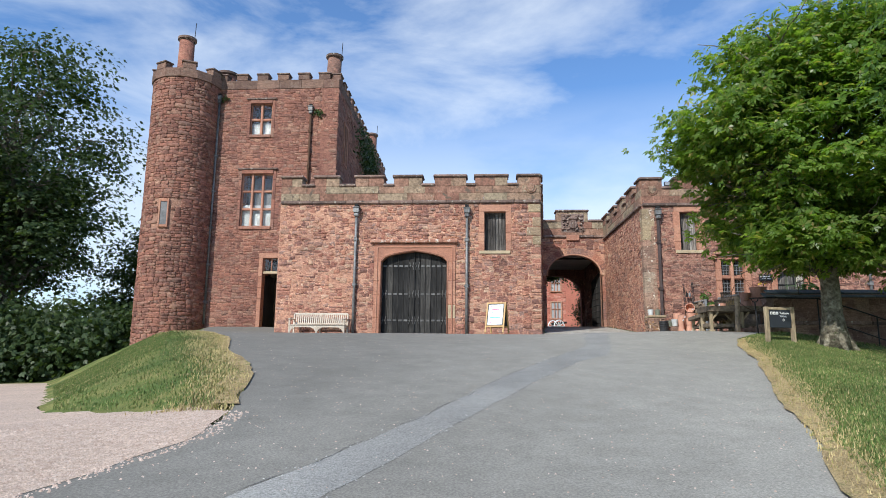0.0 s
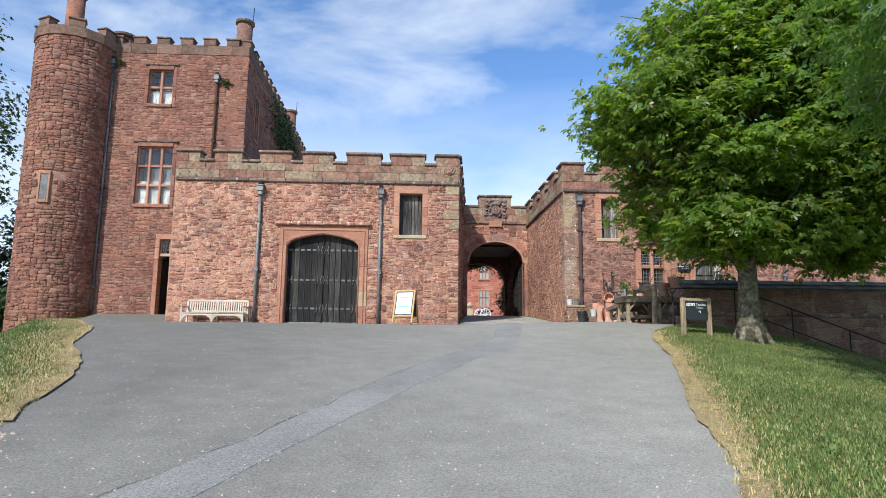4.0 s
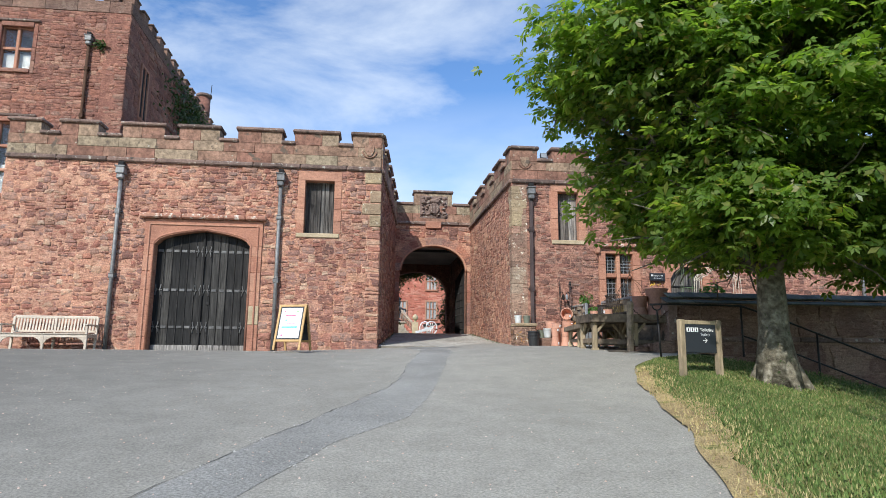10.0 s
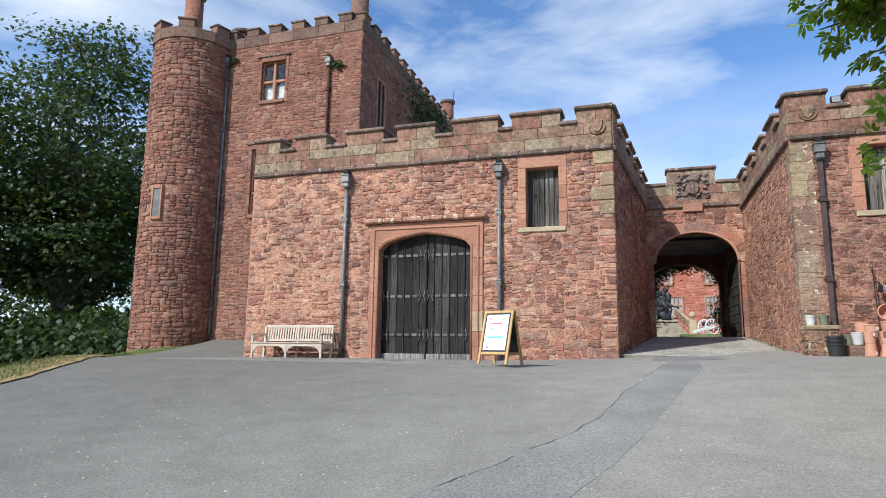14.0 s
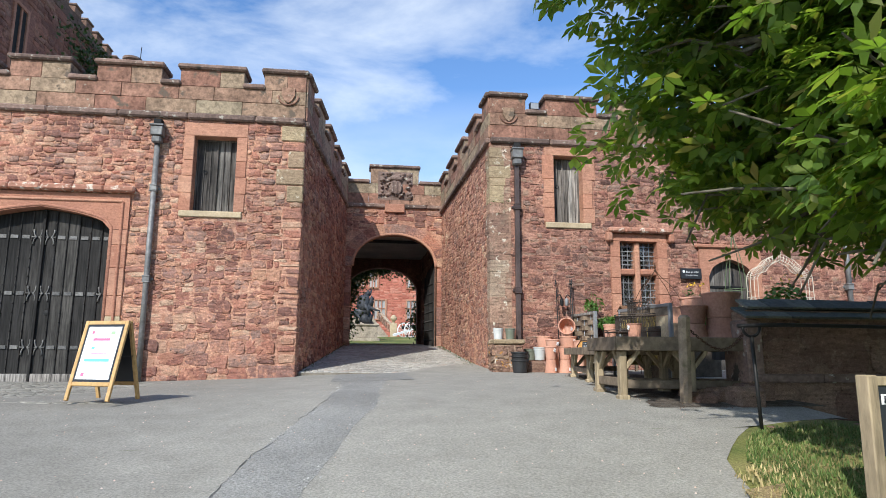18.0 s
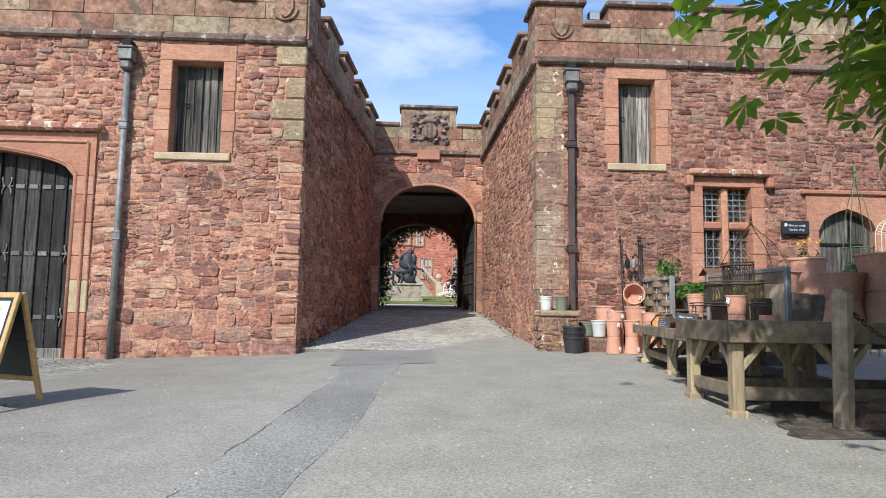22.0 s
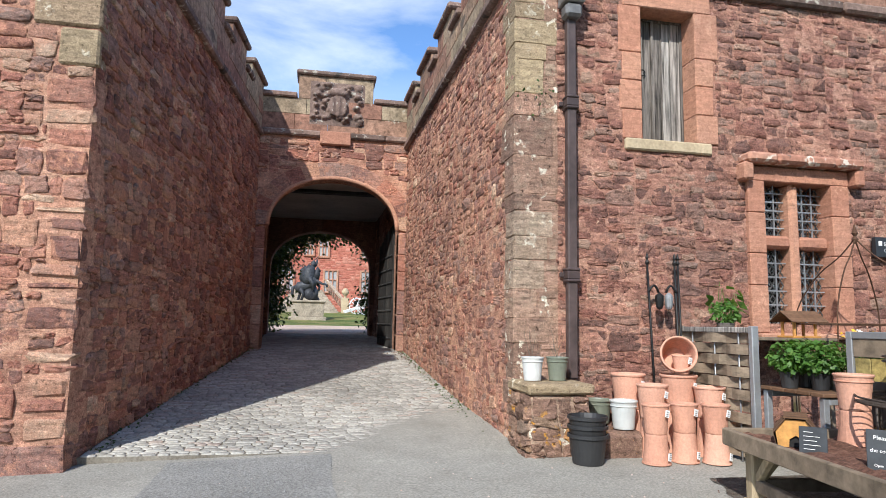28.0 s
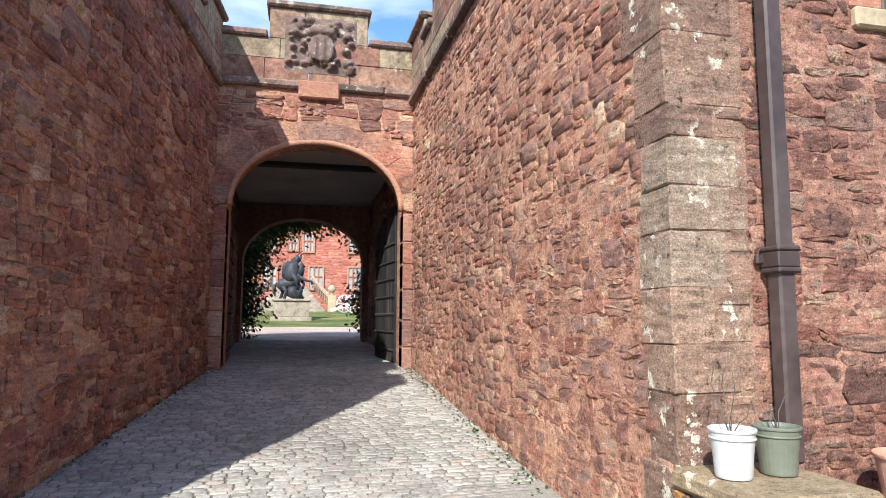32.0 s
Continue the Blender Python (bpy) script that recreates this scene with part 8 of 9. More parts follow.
pot(7.5, 21.62, 3.194, 0.115, 0.23, M_terra, "tall ribbed terracotta pot stacked in the trough", bands=True)

# ---- bird houses, slates and a duck in the trough ----
bh = thing("bird_house", Matrix.Translation((7.1, 21.68, 2.965)) @ Matrix.Scale(0.68, 4) @ Matrix.Rotation(radians(-40), 4, "Z"), "orange pine hedgehog house with a brown boarded roof", "bird house")
part("front", slab(bmesh.new(), [(-0.15, 0), (-0.06, 0), (-0.055, 0.07), (0, 0.11), (0.055, 0.07), (0.06, 0), (0.15, 0), (0.17, 0.14), (0.08, 0.25), (-0.08, 0.25), (-0.17, 0.14)], -0.16, -0.14), M_birdhouse, bh)
part("back", slab(bmesh.new(), [(-0.15, 0), (0.15, 0), (0.17, 0.14), (0.08, 0.25), (-0.08, 0.25), (-0.17, 0.14)], -0.13, 0.16), M_dark, bh)
for a, b in (((-0.19, 0.12), (-0.085, 0.255)), ((0.19, 0.12), (0.085, 0.255)), ((-0.1, 0.265), (0.1, 0.265)), ((-0.165, 0.0), (-0.19, 0.12)), ((0.165, 0.0), (0.19, 0.12))):
    for k in range(3):
        y = -0.19 + 0.125 * k
        c, d = Vector((a[0], y, a[1])), Vector((b[0], y, b[1]))
        bm = bmesh.new()
        q = [bm.verts.new((p.x, yy, p.z + e)) for p in (c, d) for yy in (y, y + 0.135) for e in (0.0, 0.014 + 0.004 * k)]
        for f in ((0, 2, 6, 4), (1, 5, 7, 3), (0, 1, 3, 2), (4, 6, 7, 5), (0, 4, 5, 1), (2, 3, 7, 6)):
            bm.faces.new([q[i] for i in f])
        part("roof_board", bm, M_brown_roof, bh)


def slate_sign(x, y, z, w, h, yaw, lines, label):
    s = thing("slate_sign", Matrix.Translation((x, y, z)) @ Matrix.Rotation(radians(yaw), 4, "Z") @ Matrix.Rotation(radians(-14), 4, "X"), label, "sign")
    b = box("slate", (-w / 2, -0.006, 0, w / 2, 0.006, h), M_slateboard, s, bevel=0.003)
    for text, size, u, v in lines:
        words(text, size, M_chalk, b, upright(-w / 2 + u * w, -0.0075, v * h) @ Matrix.Rotation(-0.03, 4, "Z"))
    return s


slate_sign(7.05, 20.9, 2.96, 0.265, 0.22, -46, [("Please pay in", 0.031, 0.12, 0.76), ("the courtyard shop", 0.027, 0.06, 0.46), ("Open 10.00 - 5.00", 0.019, 0.12, 0.12)], "black chalkboard slate asking to pay in the courtyard shop")
sm = slate_sign(6.98, 21.4, 2.955, 0.15, 0.17, -46, [], "small black slate label in the trough")
for k, wd in enumerate((0.05, 0.085, 0.07, 0.09, 0.06)):
    box("chalk_line", (-0.05, -0.009, 0.135 - 0.025 * k, -0.05 + wd, -0.0065, 0.138 - 0.025 * k), M_chalk, sm, bevel=0.0)
bm = bmesh.new()
tube(bm, [(-0.13, 0, 0.1), (-0.05, 0, 0.075), (0.05, 0, 0.08), (0.09, 0, 0.14), (0.085, 0, 0.2), (0.10, 0, 0.24), (0.14, 0, 0.235), (0.185, 0, 0.225)], [0.01, 0.06, 0.07, 0.042, 0.03, 0.036, 0.018, 0.006], 10)
duck = part("duck_ornament", bm, M_iron, smooth=True)
duck.matrix_basis = Matrix.Translation((7.09, 20.62, 2.955)) @ Matrix.Rotation(radians(70), 4, "Z") @ Matrix.Scale(0.68, 4)
tagged(duck, "black metal duck ornament on the bark mulch", "ornament")

# ---- tiered wire plant stand ----
stand = thing("plant_stand", Matrix.Translation((7.86, 21.1, 2.99)) @ Matrix.Rotation(math.pi, 4, "Z"), "dark half-round tiered wirework plant stand", "plant stand")


def half_ring(rad, z, n=18):
    return [(rad * math.sin(a), rad * math.cos(a), z) for a in np.linspace(0.02, math.pi - 0.02, n)]


for rad, z in ((0.62, 0.28), (0.46, 0.53), (0.26, 0.76)):
    for rr, zz in ((rad, z), (rad, z + 0.03), (rad * 0.78, z), (rad * 0.62, z)):
        rod("hoop", half_ring(rr, zz), 0.007, M_wire, stand, sides=5)
    bm = bmesh.new()
    for a in np.linspace(0.05, math.pi - 0.05, 34):
        tube(bm, [(rad * 0.62 * math.sin(a), rad * 0.62 * math.cos(a), z), (rad * math.sin(a), rad * math.cos(a), z)], 0.004, 4)
    part("wire_shelf", bm, M_wire, stand)
for rad, z0, z1 in ((0.44, 0.31, 0.53), (0.24, 0.56, 0.76)):
    bm = bmesh.new()
    m = int(rad * 66)
    for k in range(m):
        a0, a1 = math.pi * k / m + 0.02, math.pi * (k + 1) / m - 0.02
        am_ = (a0 + a1) / 2
        for s in (-1, 1):
            pts = []
            for t in np.linspace(0, 1, 7):
                a = am_ + s * (a1 - a0) * 0.42 * math.sin(t * math.pi * 1.5)
                pts.append((rad * math.sin(a), rad * math.cos(a), z0 + (z1 - z0) * t))
            tube(bm, pts, 0.0035, 4)
        tube(bm, [(rad * math.sin(a0), rad * math.cos(a0), z0), (rad * math.sin(a0), rad * math.cos(a0), z1)], 0.0045, 4)
    part("wire_panel", bm, M_wire, stand)
rod("hoop", half_ring(0.24, 0.79), 0.007, M_wire, stand, sides=5)
for a in (0.3, 1.2, 1.95, 2.85):
    rod("leg", [(0.55 * math.sin(a), 0.55 * math.cos(a), 0.0), (0.55 * math.sin(a), 0.55 * math.cos(a), 0.28)], 0.008, M_wire, stand, sides=5)

# ---- shelf with herbs ----
shelf = thing("plant_bench", Matrix.Translation((7.74, 22.12, 0)), "metal-framed bench with a timber top carrying potted herbs", "table")
for x in (0.02, 1.0):
    for y in (0.05, 0.66):
        box("leg", (x, y, ground_at(7.74 + x, 22.12 + y), x + 0.05, y + 0.05, 3.2), M_galv, shelf, bevel=0.004)
for y in (0.05, 0.66):
    box("rail", (0.07, y, 3.15, 1.0, y + 0.05, 3.2), M_galv, shelf, bevel=0.004)
for k in range(5):
    box("top_board", (0.0, 0.03 + 0.14 * k, 3.205, 1.08, 0.16 + 0.14 * k, 3.235), M_brown_roof, shelf, bevel=0.005)


def herb(x, y, z, r, h, spread, potmat, leafmat, label, seed, size=0.055, n=260, flowers=None):
    p = thing("potted_plant", Matrix.Translation((x, y, z)), label, "potted plant", "potted herbs")
    part("pot", turned(bmesh.new(), pot_profile(r, h), 18), potmat, p)
    q = np.random.default_rng(seed)
    bm = bmesh.new()
    for k in range(9):
        limb(bm, (q.normal(0, r * 0.3), q.normal(0, r * 0.3), h * 0.85), (q.normal(0, spread * 0.6), q.normal(0, spread * 0.6), h + spread * q.uniform(0.8, 1.8)), 0.004, 0.002, q, 0.05, 4)
    part("stem", bm, M_herb, p)
    d = q.normal(size=(n, 3))
    d /= np.linalg.norm(d, axis=1, keepdims=True)
    at = d * (spread, spread, spread * 0.95) * q.uniform(0.3, 1.0, (n, 1)) ** 0.4 + (0, 0, h + spread * 0.8)
    leaves("foliage", at, d, size, PLAIN_LEAF, leafmat, p, q, 0.7, 0.3)
    if flowers:
        k = 7
        fat = at[:k * 6].reshape(k, 6, 3).mean(1)[:, None] * (1, 1, 0) + (q.normal(0, spread * 0.5, (k, 1, 3)) * (1, 1, 0.2) + (0, 0, h + spread * 2.0))
        fat = (fat + q.normal(0, 0.012, (k, 10, 3))).reshape(-1, 3)
        bloom = leaves("bloom", fat, np.tile((0.2, -0.6, 0.5), (len(fat), 1)), 0.035, PLAIN_LEAF, flowers, p, q, 0.4, 0.0)
        bloom["kind"] = "stuff"
    return p


tz_ = 3.235
BASIL = "bushy green basil in a black plastic pot"
for k, (x, y, mat, leaf, lab, size, n, fl_) in enumerate((
        (7.83, 22.60, M_black_plastic, M_herb, BASIL, 0.055, 420, None), (7.96, 22.42, M_black_plastic, M_herb, BASIL, 0.055, 420, None), (8.02, 22.64, M_black_plastic, M_herb, BASIL, 0.055, 420, None),
        (8.18, 22.5, M_dark_pot, M_herb, "leafy herb in a taupe pot", 0.05, 300, None), (8.22, 22.25, M_dark_pot, M_ivy, "thin leafy plant with white flowers in a taupe pot", 0.04, 150, M_petal_w),
        (8.5, 22.3, M_black_plastic, M_herb, BASIL, 0.055, 420, None), (8.5, 22.58, M_black_plastic, M_herb, "leafy plant with yellow flowers in a black pot", 0.05, 240, M_petal_y),
        (8.7, 22.45, M_dark_pot, M_ivy, "leafy plant with yellow flowers in a taupe pot", 0.045, 220, M_petal_y))):
    herb(x, y, tz_, 0.075, 0.13, 0.15, mat, leaf, lab, k + 1, size, n, fl_)
# higher shelf by the wall
high = thing("plant_shelf", Matrix.Translation((7.74, 23.3, 0)), "timber stand against the shop wall carrying plants", "shelf")
for x in (0.05, 1.15):
    for y in (0.05, 0.5):
        box("leg", (x, y, ground_at(7.74 + x, 23.3 + y), x + 0.05, y + 0.05, 3.6), M_timber, high, bevel=0.005)
for k in range(4):
    box("top_board", (0.0, 0.02 + 0.14 * k, 3.6, 1.25, 0.15 + 0.14 * k, 3.63), M_timber, high, bevel=0.005)
herb(7.84, 23.42, 3.63, 0.08, 0.13, 0.13, M_dark_pot, M_herb, "low fresh green plant in a grey pot", 11, 0.05, 200)
herb(7.98, 23.62, 3.63, 0.08, 0.15, 0.22, M_dark_pot, M_herb, "tall big-leaved young plant in a grey pot", 12, 0.13, 20)
bt = thing("bird_table", Matrix.Translation((8.66, 23.45, 3.63)) @ Matrix.Scale(0.78, 4), "small open timber bird table with a shingled roof", "bird table")
box("floor", (-0.2, -0.14, 0.0, 0.2, 0.14, 0.025), M_birdhouse, bt, bevel=0.004)
for x in (-0.15, 0.15):
    for y in (-0.1, 0.1):
        box("post", (x - 0.015, y - 0.015, 0.025, x + 0.015, y + 0.015, 0.2), M_birdhouse, bt, bevel=0.003)
for s in (-1, 1):
    for k in range(3):
        bm = block(bmesh.new(), -0.26, 0, 0, 0.26, 0.085, 0.012, 0.003, Matrix.Translation((0, s * (0.2 - 0.07 * k), 0.19 + 0.045 * k)) @ Matrix.Rotation(-s * 0.6 if s > 0 else 0.6, 4, "X") @ Matrix.Translation((0, -0.085 if s > 0 else 0, 0)))
        part("roof_board", bm, M_brown_roof, bt)

# ---- wire garden frames ----
def wire_gazebo(x, y, z, w, h, material, label, legs=4, cross=True):
    g = thing("wire_obelisk", Matrix.Translation((x, y, z)), label, "plant support")
    for k in range(legs):
        a = 2 * math.pi * k / legs + 0.5
        pts = [(w * math.cos(a), w * math.sin(a), 0), (w * math.cos(a), w * math.sin(a), h * 0.55), (w * 0.97 * math.cos(a), w * 0.97 * math.sin(a), h * 0.66), (w * 0.6 * math.cos(a), w * 0.6 * math.sin(a), h * 0.82), (w * 0.25 * math.cos(a), w * 0.25 * math.sin(a), h * 0.89), (0.01 * math.cos(a), 0.01 * math.sin(a), h * 0.97)]
        way = [Vector(p) for p in pts]
        for _ in range(2):
            way = way[:1] + [v for p, n2 in zip(way, way[1:]) for v in (p.lerp(n2, 0.25), p.lerp(n2, 0.75))] + way[-1:]
        rod("rib", way, 0.007, material, g, sides=6)
    if cross:
        rod("hoop", [(w * math.cos(a), w * math.sin(a), h * 0.58) for a in np.linspace(0, 2 * math.pi, 20)[:-1]], 0.007, material, g, sides=5, closed=True)
    part("finial", turned(bmesh.new(), [(0.01, h * 0.95), (0.03, h * 0.97), (0.012, h * 0.985), (0.028, h * 1.0), (0.004, h * 1.04)], 8), material, g)
    return g


wire_gazebo(9.12, 23.2, 2.55, 0.58, 2.1, M_rust, "domed brown wire plant frame by the shop window")
wire_gazebo(10.83, 23.2, 2.55, 0.22, 2.9, plain("green_wire", (0.10, 0.15, 0.07)), "slim green wire obelisk beside the door")
arch = thing("garden_arch", Matrix.Translation((11.42, 22.6, ground_at(11.1, 22.6))) @ Matrix.Rotation(radians(-6), 4, "Z"), "cream painted wrought-iron garden arch", "garden arch")
AWd, AHt = 0.62, 2.34
for side in (-1, 1):
    ways = []
    for off in (0.0, 0.15):
        w = AWd - off
        for d in (0.0, 0.14):
            pts = [(side * w, d, 0.0), (side * w, d, AHt - 0.52), (side * w * 0.98, d, AHt - 0.43 - off * 0.2), (side * w * 0.9, d, AHt - 0.34 - off * 0.4), (side * w * 0.76, d, AHt - 0.28 - off * 0.6), (side * w * 0.64, d, AHt - 0.255 - off * 0.7), (side * w * 0.56, d, AHt - 0.20 - off * 0.7), (side * w * 0.42, d, AHt - 0.11 - off * 0.75), (side * w * 0.22, d, AHt - 0.06 - off * 0.8), (0, d, AHt - off * 0.8)]
            way = [Vector(p) for p in pts]
            for _ in range(2):
                way = way[:1] + [v for p, n2 in zip(way, way[1:]) for v in (p.lerp(n2, 0.25), p.lerp(n2, 0.75))] + way[-1:]
            rod("rib", way, 0.007, M_cream, arch, sides=6)
            ways.append(way)
    for d, outer, inner_way in ((0.0, ways[0], ways[2]), (0.14, ways[1], ways[3])):
        for k in range(3, len(outer), 2):
            rod("rung", [outer[k], inner_way[k]], 0.005, M_cream, arch, sides=5)
        for z in (0.3, 0.8, 1.3):
            for s in (-1, 1):
                rod("scroll", [(side * (AWd - 0.075 + s * 0.03 * math.cos(a) * a / 4), d, z + 0.05 * a * math.sin(a) * 0.5 + 0.05 * a) for a in np.linspace(0.3, 5.0, 14)], 0.005, M_cream, arch, sides=5)
    for z in (0.3, 0.75, 1.2, 1.6):
        rod("rung", [(side * AWd, 0.0, z), (side * AWd, 0.14, z)], 0.005, M_cream, arch, sides=5)
part("finial", turned(bmesh.new(), [(0.012, AHt - 0.02), (0.035, AHt + 0.01), (0.015, AHt + 0.04), (0.028, AHt + 0.07), (0.004, AHt + 0.12)], 10), M_cream, arch)
# further stock in the yard
for x, y, r, h, mt, lab in ((9.3, 22.1, 0.24, 0.5, M_terra, "large terracotta planter in the sales yard"), (8.62, 21.75, 0.31, 0.28, M_terra, "wide shallow terracotta bowl in the sales yard")):
    st = box("plank_stand", (x - 0.32, y - 0.26, ground_at(x, y) - 0.05, x + 0.32, y + 0.26, 3.45), M_timber, None, bevel=0.02)
    tagged(st, "timber crate stand in the sales yard", "stand", "crate stands")
    pot(x, y, 3.45, r, h, mt, lab)
herb(9.3, 22.1, 3.75, 0.2, 0.14, 0.14, M_dark_pot, M_ivy, "mixed flowers in a terracotta planter", 21, 0.06, 60, M_petal_y)
herb(10.3, 21.0, 3.2, 0.24, 0.4, 0.3, M_dark_pot, M_herb, "bushy green plant with yellow flowers in the sales yard", 22, 0.11, 320, M_petal_y)
herb(8.5, 19.9, 2.85, 0.2, 0.45, 0.26, M_black_plastic, M_herb, "bushy dark green plant behind the display panel", 23, 0.1, 320)

# ---- leaning lantern hooks ----
for x, lx in ((7.27, -0.02), (7.53, 0.02)):
    hk = thing("lantern_hook", Matrix.Translation((x, 23.78, 2.5)), "black iron lantern hook leaning on the shop wall", "lantern hook", "lantern hooks")
    for d in ((0.0, 0.035) if x > 7.4 else (0.0,)):
        rod("pole", [(d, -0.1, 0.0), (lx + d, 0.02, 1.84)], 0.011, M_iron, hk, sides=6)
        part("finial", turned(bmesh.new(), [(0.008, 1.82), (0.024, 1.85), (0.01, 1.88), (0.018, 1.9), (0.003, 1.95)], 8, Matrix.Translation((lx + d, 0.02, 0))), M_iron, hk)
    s = 1 if x < 7.4 else -1
    rod("arm", [(lx + s * 0.11 * t, 0.0, 1.55 + 0.1 * math.sin(t * 2.6) - 0.05 * t) for t in np.linspace(0, 1, 7)], 0.012, M_iron, hk, sides=6)
    lan = part("lantern", turned(bmesh.new(), [(0.008, 1.55), (0.04, 1.52), (0.042, 1.49), (0.034, 1.41), (0.024, 1.39), (0.006, 1.38)], 12, Matrix.Translation((lx + s * 0.1, -0.03, 0))), M_iron if x < 7.4 else M_galv, hk)

# ---- black shop sign on the wall ----
ws = thing("wall_sign", m_right @ Matrix.Translation((4.1, 0, 4.52)), "black wall sign with white lettering by the shop door", "sign")
wsp = box("panel", (0, -0.10, 0, 0.46, -0.045, 0.22), M_signblack, ws, bevel=0.003)
words("Siop yr ardd", 0.058, M_white, wsp, upright(0.10, -0.1015, 0.125))
words("Garden shop", 0.052, M_grey_print, wsp, upright(0.10, -0.1015, 0.055))
box("emblem", (0.035, -0.1025, 0.125, 0.08, -0.0995, 0.175), M_white, wsp, bevel=0.0)
# floodlight in the battlements
fl = thing("floodlight", m_right @ Matrix.Translation((1.0, 0.1, 8.125)), "small black floodlight set in the battlements", "floodlight")
box("housing", (-0.1, -0.07, 0.04, 0.1, 0.05, 0.2), M_signblack, fl, bevel=0.01)
box("lens", (-0.085, -0.075, 0.055, 0.085, -0.071, 0.185), M_galv, fl, bevel=0.0)
box("bracket", (-0.04, -0.02, 0.0, 0.04, 0.02, 0.04), M_iron, fl, bevel=0.0)

# ---- setts, grass blades and loose stones ----
def floor_pose(x, y0, z0, y1, z1):
    """Local x along x, local y down into the floor, local z up the slope."""
    w = Vector((0, y1 - y0, z1 - z0)).normalized()
    m = Matrix.Identity(4)
    d = w.cross(Vector((1, 0, 0)))
    for r_ in range(3):
        m[r_][0], m[r_][1], m[r_][2] = (1, 0, 0)[r_], d[r_], w[r_]
    m[0][3], m[1][3], m[2][3] = x, y0, z0
    return m


def sett_rows(length, width_at, long=0.125, short=0.068, seed=1):
    q = np.random.default_rng(seed)
    out, z = [], 0.0
    while z < length:
        h = short * q.uniform(0.8, 1.25)
        a, b = width_at(z)
        u = a - q.uniform(0, long)
        while u < b:
            w = long * q.uniform(0.65, 1.45)
            if u + w > a and u < b:
                out.append((max(u, a), z, min(u + w, b), z + h))
            u += w
        z += h
    return out


for y0, z0, y1, z1, seed, wa, near, name in ((23.95, ground_at(4, 23.95) + 0.0, 31.0, 3.14, 3, lambda z: (2.1 + 0.094 * z + 0.02, 5.88 - 0.012 * z), (4.3, 1.6), "floor_passage"), (31.0, 3.14, 38.3, 3.32, 4, lambda z: (2.75 - 0.03 * z, 5.78), None, "floor_tunnel")):
    m = floor_pose(0, y0, z0, y1, z1)
    ln = math.hypot(y1 - y0, z1 - z0)
    fl_ = part(name, slab(bmesh.new(), [(1.9, 0.0), (6.0, 0.0), (6.0, ln), (1.9, ln)], 0.004, 0.15), M_joint)
    fl_.matrix_basis = m
    tagged(fl_, "worn grey cobbled floor of the gate passage", "floor", kind="structure")
    pave(sett_rows(ln, wa, seed=seed) if near else sett_rows(ln, wa, 0.2, 0.11, seed), fl_, M_cobble, "sett", near, 300, 0.013, 0.008)
# the cobbled apron before the gates
def apron_edge(x):
    return float(np.interp(x, [-8.2, -5.0, -2.0, 0.2, 0.7, 0.95], [20.2, 19.8, 19.5, 19.1, 19.4, 21.2]))


m = floor_pose(0, 19.0, ground_at(-2, 19.0) + 0.012, 23.7, ground_at(-2.5, 23.7) + 0.012)
ap_cells = [c for c in sett_rows(4.7, lambda z: (-7.6, 1.0), 0.17, 0.1, 9) if 19.0 + c[1] > apron_edge((c[0] + c[2]) / 2)]
apron = part("pavement_apron", slab(bmesh.new(), [(x, apron_edge(x) - 19.0) for x in np.linspace(-7.6, 0.95, 24)] + [(1.0, 4.7), (-7.6, 4.7)], 0.006, 0.14), M_joint)
apron.matrix_basis = m
tagged(apron, "grey cobbled apron in front of the gates", "pavement", kind="structure")
pave(ap_cells, apron, M_apron, "sett", (0.2, 2.4), 300, 0.012, 0.01)

q = np.random.default_rng(17)


def blades(name, xs, ys, size, material, label, lean=0.5):
    n = len(xs)
    zs = ground_z(xs, ys) + 0.005
    a = q.uniform(0, 2 * math.pi, n)
    h = size * q.uniform(0.5, 1.3, n)
    w = 0.006 + 0.004 * q.random(n)
    base = np.stack([xs, ys, zs], -1)
    side = np.stack([np.cos(a), np.sin(a), np.zeros(n)], -1) * w[:, None]
    tipv = np.stack([np.cos(a + 1.6) * lean * h * q.uniform(0.2, 1.3, n), np.sin(a + 1.6) * lean * h * q.uniform(0.2, 1.3, n), h], -1)
    co = np.stack([base - side, base + side, base + tipv], 1).reshape(-1, 3)
    ob = sheet(name, co, np.arange(3 * n).reshape(-1, 3), material)
    return tagged(ob, label, "grass", kind="stuff")


# the right-hand bank
n = 130000
ys = q.uniform(-2, 16.6, n)
ys = np.where(q.random(n) < 0.65, q.uniform(4.5, 16.5, n), ys)
xs = np.interp(ys, RIGHT_Y, RIGHT_X) + 0.15 + q.exponential(2.6, n)
ok = (xs < 12.5) & (ys < 16.6)
blades("grass", xs[ok], ys[ok], 0.034, M_blade, "mown green grass blades on the bank")
n = 8500
ys = q.uniform(-2, 15.6, n)
xs = np.interp(ys, RIGHT_Y, RIGHT_X) + q.normal(0.14, 0.17, n)
ok = xs > np.interp(ys, RIGHT_Y, RIGHT_X) - 0.05
blades("dry_grass", xs[ok], ys[ok], 0.045, M_blade_dry, "dry straw-coloured grass along the drive")
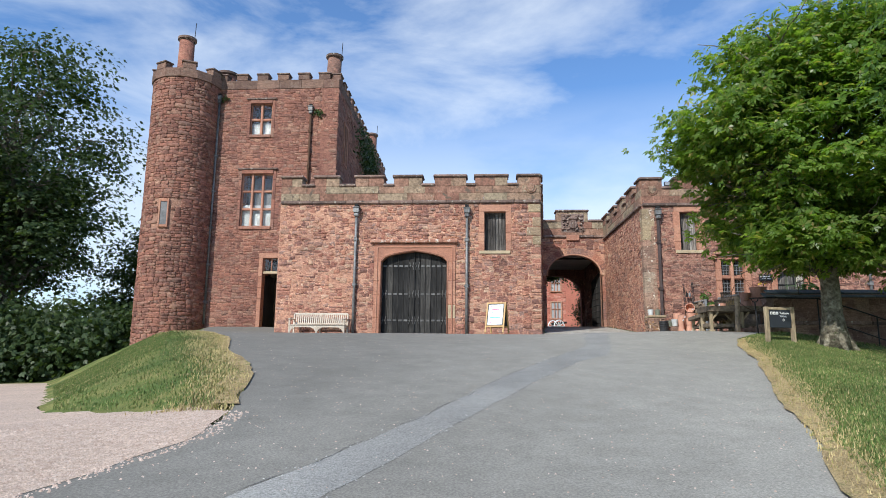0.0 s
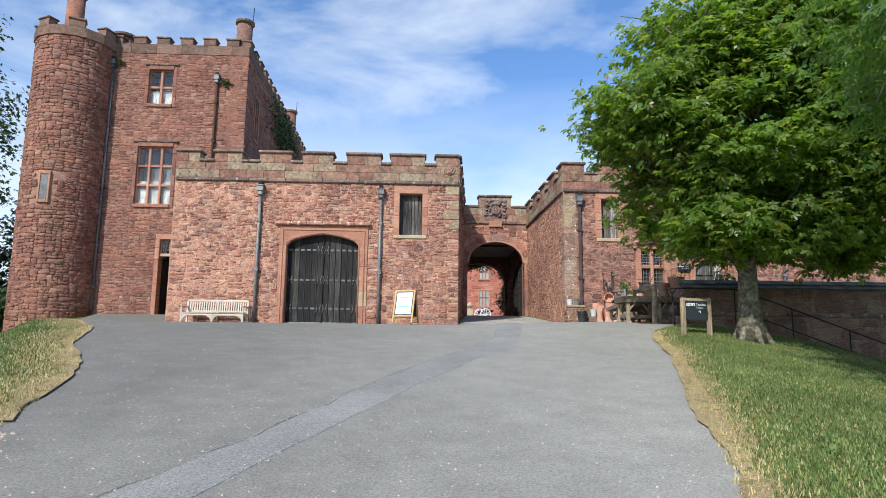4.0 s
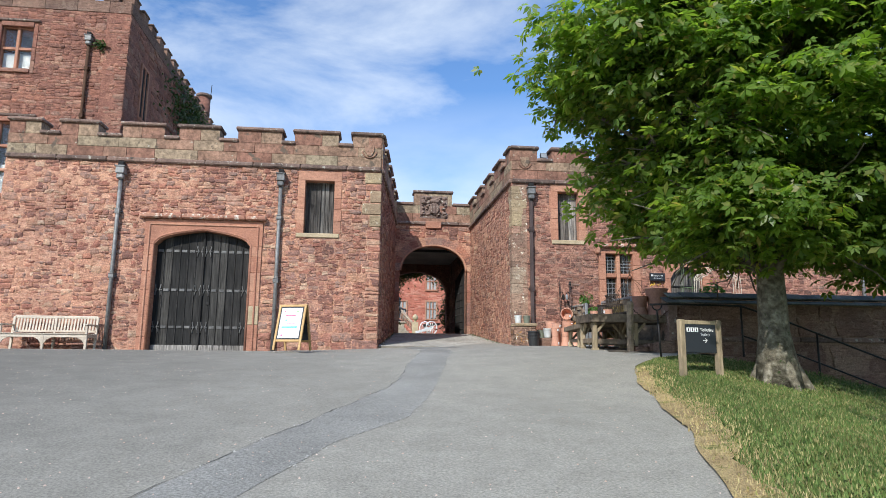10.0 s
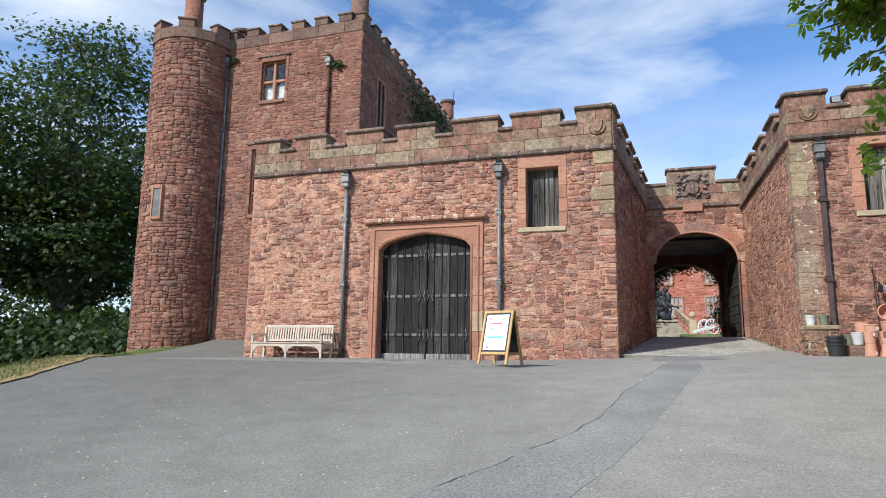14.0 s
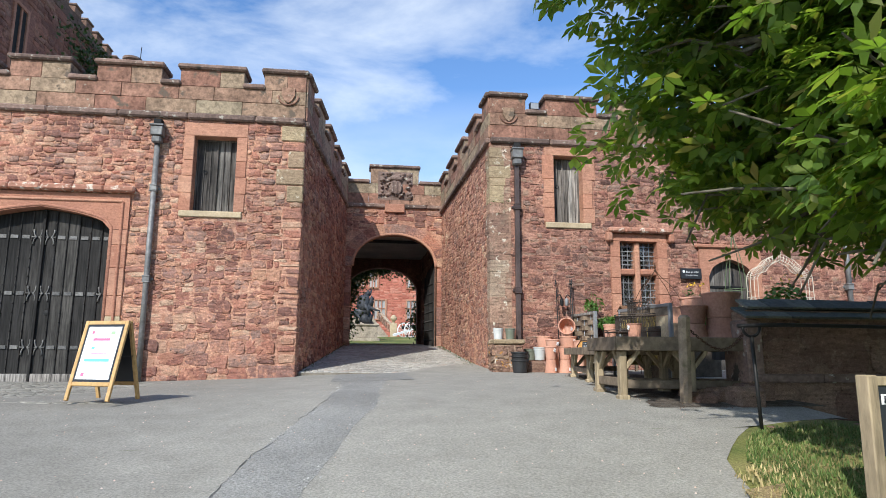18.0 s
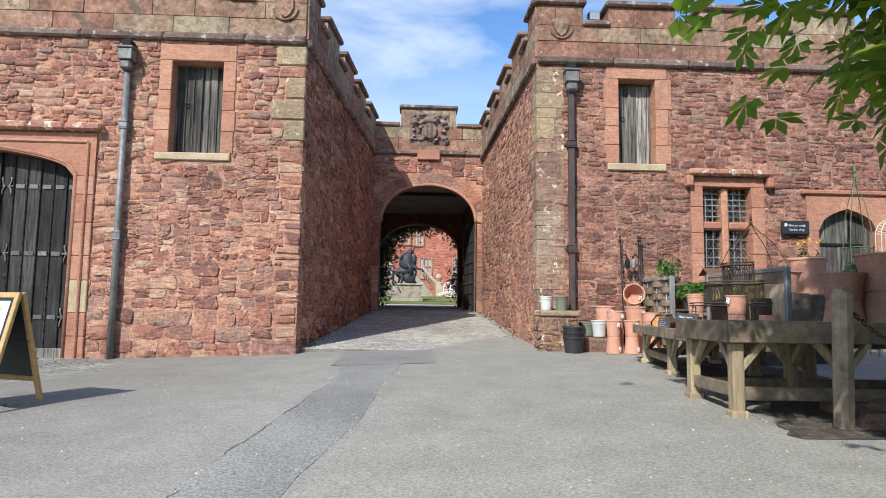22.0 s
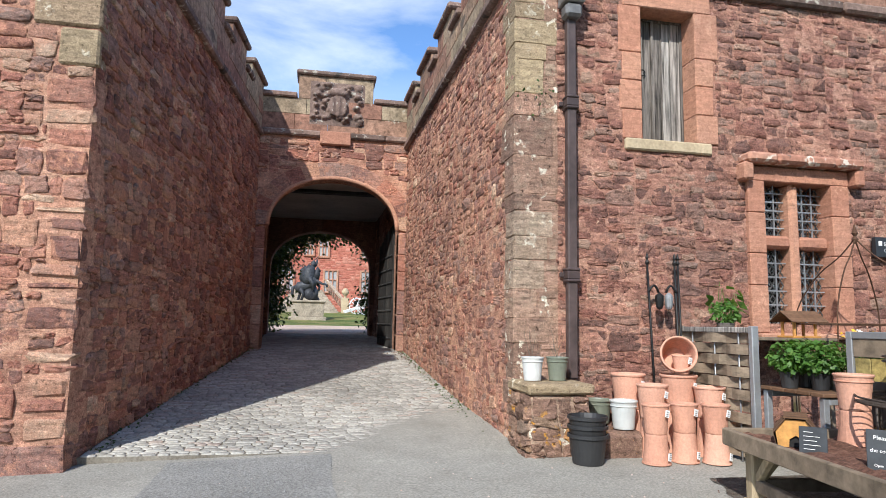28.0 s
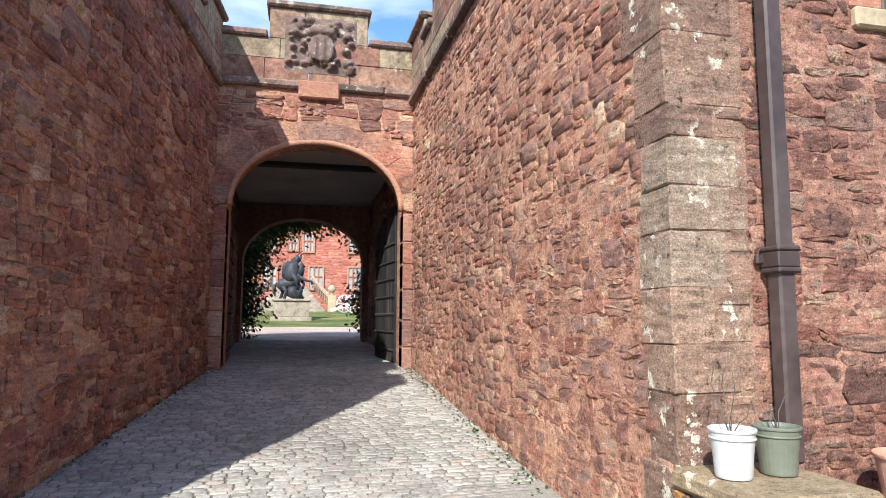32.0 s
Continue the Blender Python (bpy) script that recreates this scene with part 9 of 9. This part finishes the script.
# the left-hand mound
n = 70000
xs = q.uniform(-13.5, -2.9, n)
ys = 7.2 + 0.62 * (-2.8 - xs) + q.uniform(-0.1, 11, n)
ok = (xs < road_left(ys) - 0.1) & (ys < 27) & (xs > -0.70 * ys + 0.1)
blades("grass", xs[ok], ys[ok], 0.036, M_blade, "mown green grass blades on the mound")
n = 16000
ys = q.uniform(7.0, 22, n)
xs = np.interp(ys, LEFT_Y, LEFT_X) - q.normal(0.3, 0.3, n)
ok = xs < np.interp(ys, LEFT_Y, LEFT_X) + 0.04
blades("dry_grass", xs[ok], ys[ok], 0.045, M_blade_dry, "dry straw-coloured grass along the drive")


def pebbles(name, xs, ys, size, material, label, lift=0.0):
    n = len(xs)
    zs = ground_z(xs, ys) + lift
    s = size * q.uniform(0.5, 1.4, n)
    tet = np.array([(-0.5, -0.4, -0.1), (0.5, -0.45, -0.1), (0.45, 0.5, -0.1), (-0.45, 0.45, -0.1), (0.05, 0.0, 0.55)])
    a = q.uniform(0, 6.28, n)
    c, sn = np.cos(a)[:, None], np.sin(a)[:, None]
    x, y = tet[None, :, 0] * c - tet[None, :, 1] * sn, tet[None, :, 0] * sn + tet[None, :, 1] * c
    co = np.stack([xs[:, None] + x * s[:, None], ys[:, None] + y * s[:, None], zs[:, None] + tet[None, :, 2] * s[:, None]], -1).reshape(-1, 3)
    f = np.array([(0, 1, 4), (1, 2, 4), (2, 3, 4), (3, 0, 4)])
    faces = (np.arange(n)[:, None, None] * 5 + f[None]).reshape(-1, 3)
    return tagged(sheet(name, co, faces, material), label, "gravel", kind="stuff")


n = 16000
ys = q.uniform(2, 14, n)
xs = np.interp(ys, LEFT_Y, LEFT_X) + 0.25 - q.exponential(2.2, n)
ok = (xs > -14) & ((ys < 7.0) | (ys < 7.0 + 0.62 * (-2.8 - xs)))
pebbles("gravel", xs[ok], ys[ok], 0.022, M_pebble, "loose pinkish gravel stones")
n = 2600
ys = q.uniform(3, 23.5, n)
xs = q.uniform(0, 1, n) * (road_right(ys).clip(-5, 7) - road_left(ys)) + road_left(ys)
pebbles("grit", xs, ys, 0.014, M_pebble, "pale grit scattered on the asphalt")
n = 800
litter_y = q.uniform(17.7, 22.4, n)
pebbles("fallen_leaves", 6.55 + 0.13 * np.clip(litter_y - 19.2, 0, 9) + q.normal(0.3, 0.22, n), litter_y, 0.013, M_soil, "dead leaves and grit under the table")
# weeds along the foot of the passage walls
for x0, x1, lab in ((2.15, 2.75, "small weeds and moss along the shaded wall foot"), (5.8, 5.72, "dry litter and weeds along the sunlit wall foot")):
    t = q.uniform(0, 7, 420)
    at = np.stack([x0 + (x1 - x0) * t / 7 + q.normal(0, 0.06, 420), 24 + t, 2.53 + t * 0.088 + q.uniform(0, 0.04, 420)], -1)
    wd = thing("weeds", Matrix.Identity(4), lab, "weeds", kind="stuff")
    leaves("foliage", at, np.tile((0.0, -0.5, 0.6), (len(at), 1)), 0.035, PLAIN_LEAF, M_ivy, wd, q, 0.5, 0.1)
for x0, x1, lab in ((2.13, 2.74, "dark dirt gathered along the shaded wall foot"), (5.86, 5.74, "dark moss and dirt along the sunlit wall foot")):
    n = 1500
    t = q.uniform(0, 7, n)
    xs = x0 + (x1 - x0) * t / 7 + (1 if x0 < 3 else -1) * q.exponential(0.09, n)
    ob = pebbles("wall_dirt", xs, 24 + t, 0.03, M_soil, lab)
    ob.data.vertices.foreach_set("co", np.array([(v.co.x, v.co.y, 2.522 + (v.co.y - 24) * 0.0885 + 0.012 * (k % 5 == 4)) for k, v in enumerate(ob.data.vertices)], np.float32).ravel())
# pale grit along the worn edges of the repair
n = 1100
ys = q.uniform(2, 23, n)
edge_x = np.where(q.random(n) < 0.5, [patch_left(v) for v in ys], [patch_right(v) for v in ys])
keep = np.array([noise.noise((v * 1.3, 4.0, 2.0)) > -0.12 for v in ys])
pebbles("seam_grit", (edge_x + q.normal(0, 0.035, n))[keep], ys[keep], 0.015, M_seam, "pale grit along the edges of the asphalt repair", 0.003)

# ---- the many stones, last ----
mortar_face(gate_wall, 0.0, 2.1, 10.06, 7.45, M_mortar, [h for h in GATE_HOLES if h[0] < 9.0], -0.001, 0.012, 1.0, slope=0.0011)
mortar_face(wall_pl, 0.02, 2.3, LPL, 7.45, M_mortar, (), -0.003, 0.013, 5.0)
mortar_face(wall_pr, 0.0, 2.3, LPR - 0.02, 7.38, M_mortar, (), 0.003, 0.011, 9.0)
mortar_face(right_wall, 0.0, 2.95, 0.44, 7.3, M_buff_low, (), 0.012, 0.008, 17.0)
mortar_face(right_wall, 0.3, 2.4, 13.0, 7.36, M_dusky_mortar, RIGHT_HOLES, 0.003, 0.012, 13.0)
lay(gate_cells, gate_wall, M_rubble, "stone", (9.4, 3.3), 300, 0.022, 0.005)
lay(pl_cells, wall_pl, M_rubble, "stone", (2.5, 3.6), 300, 0.026, 0.005)
lay(pr_cells, wall_pr, M_rubble, "stone", (5.6, 3.6), 300, 0.013, 0.004)
lay(right_cells, right_wall, M_dusky, "stone", (1.0, 3.8), 300, 0.014, 0.004)
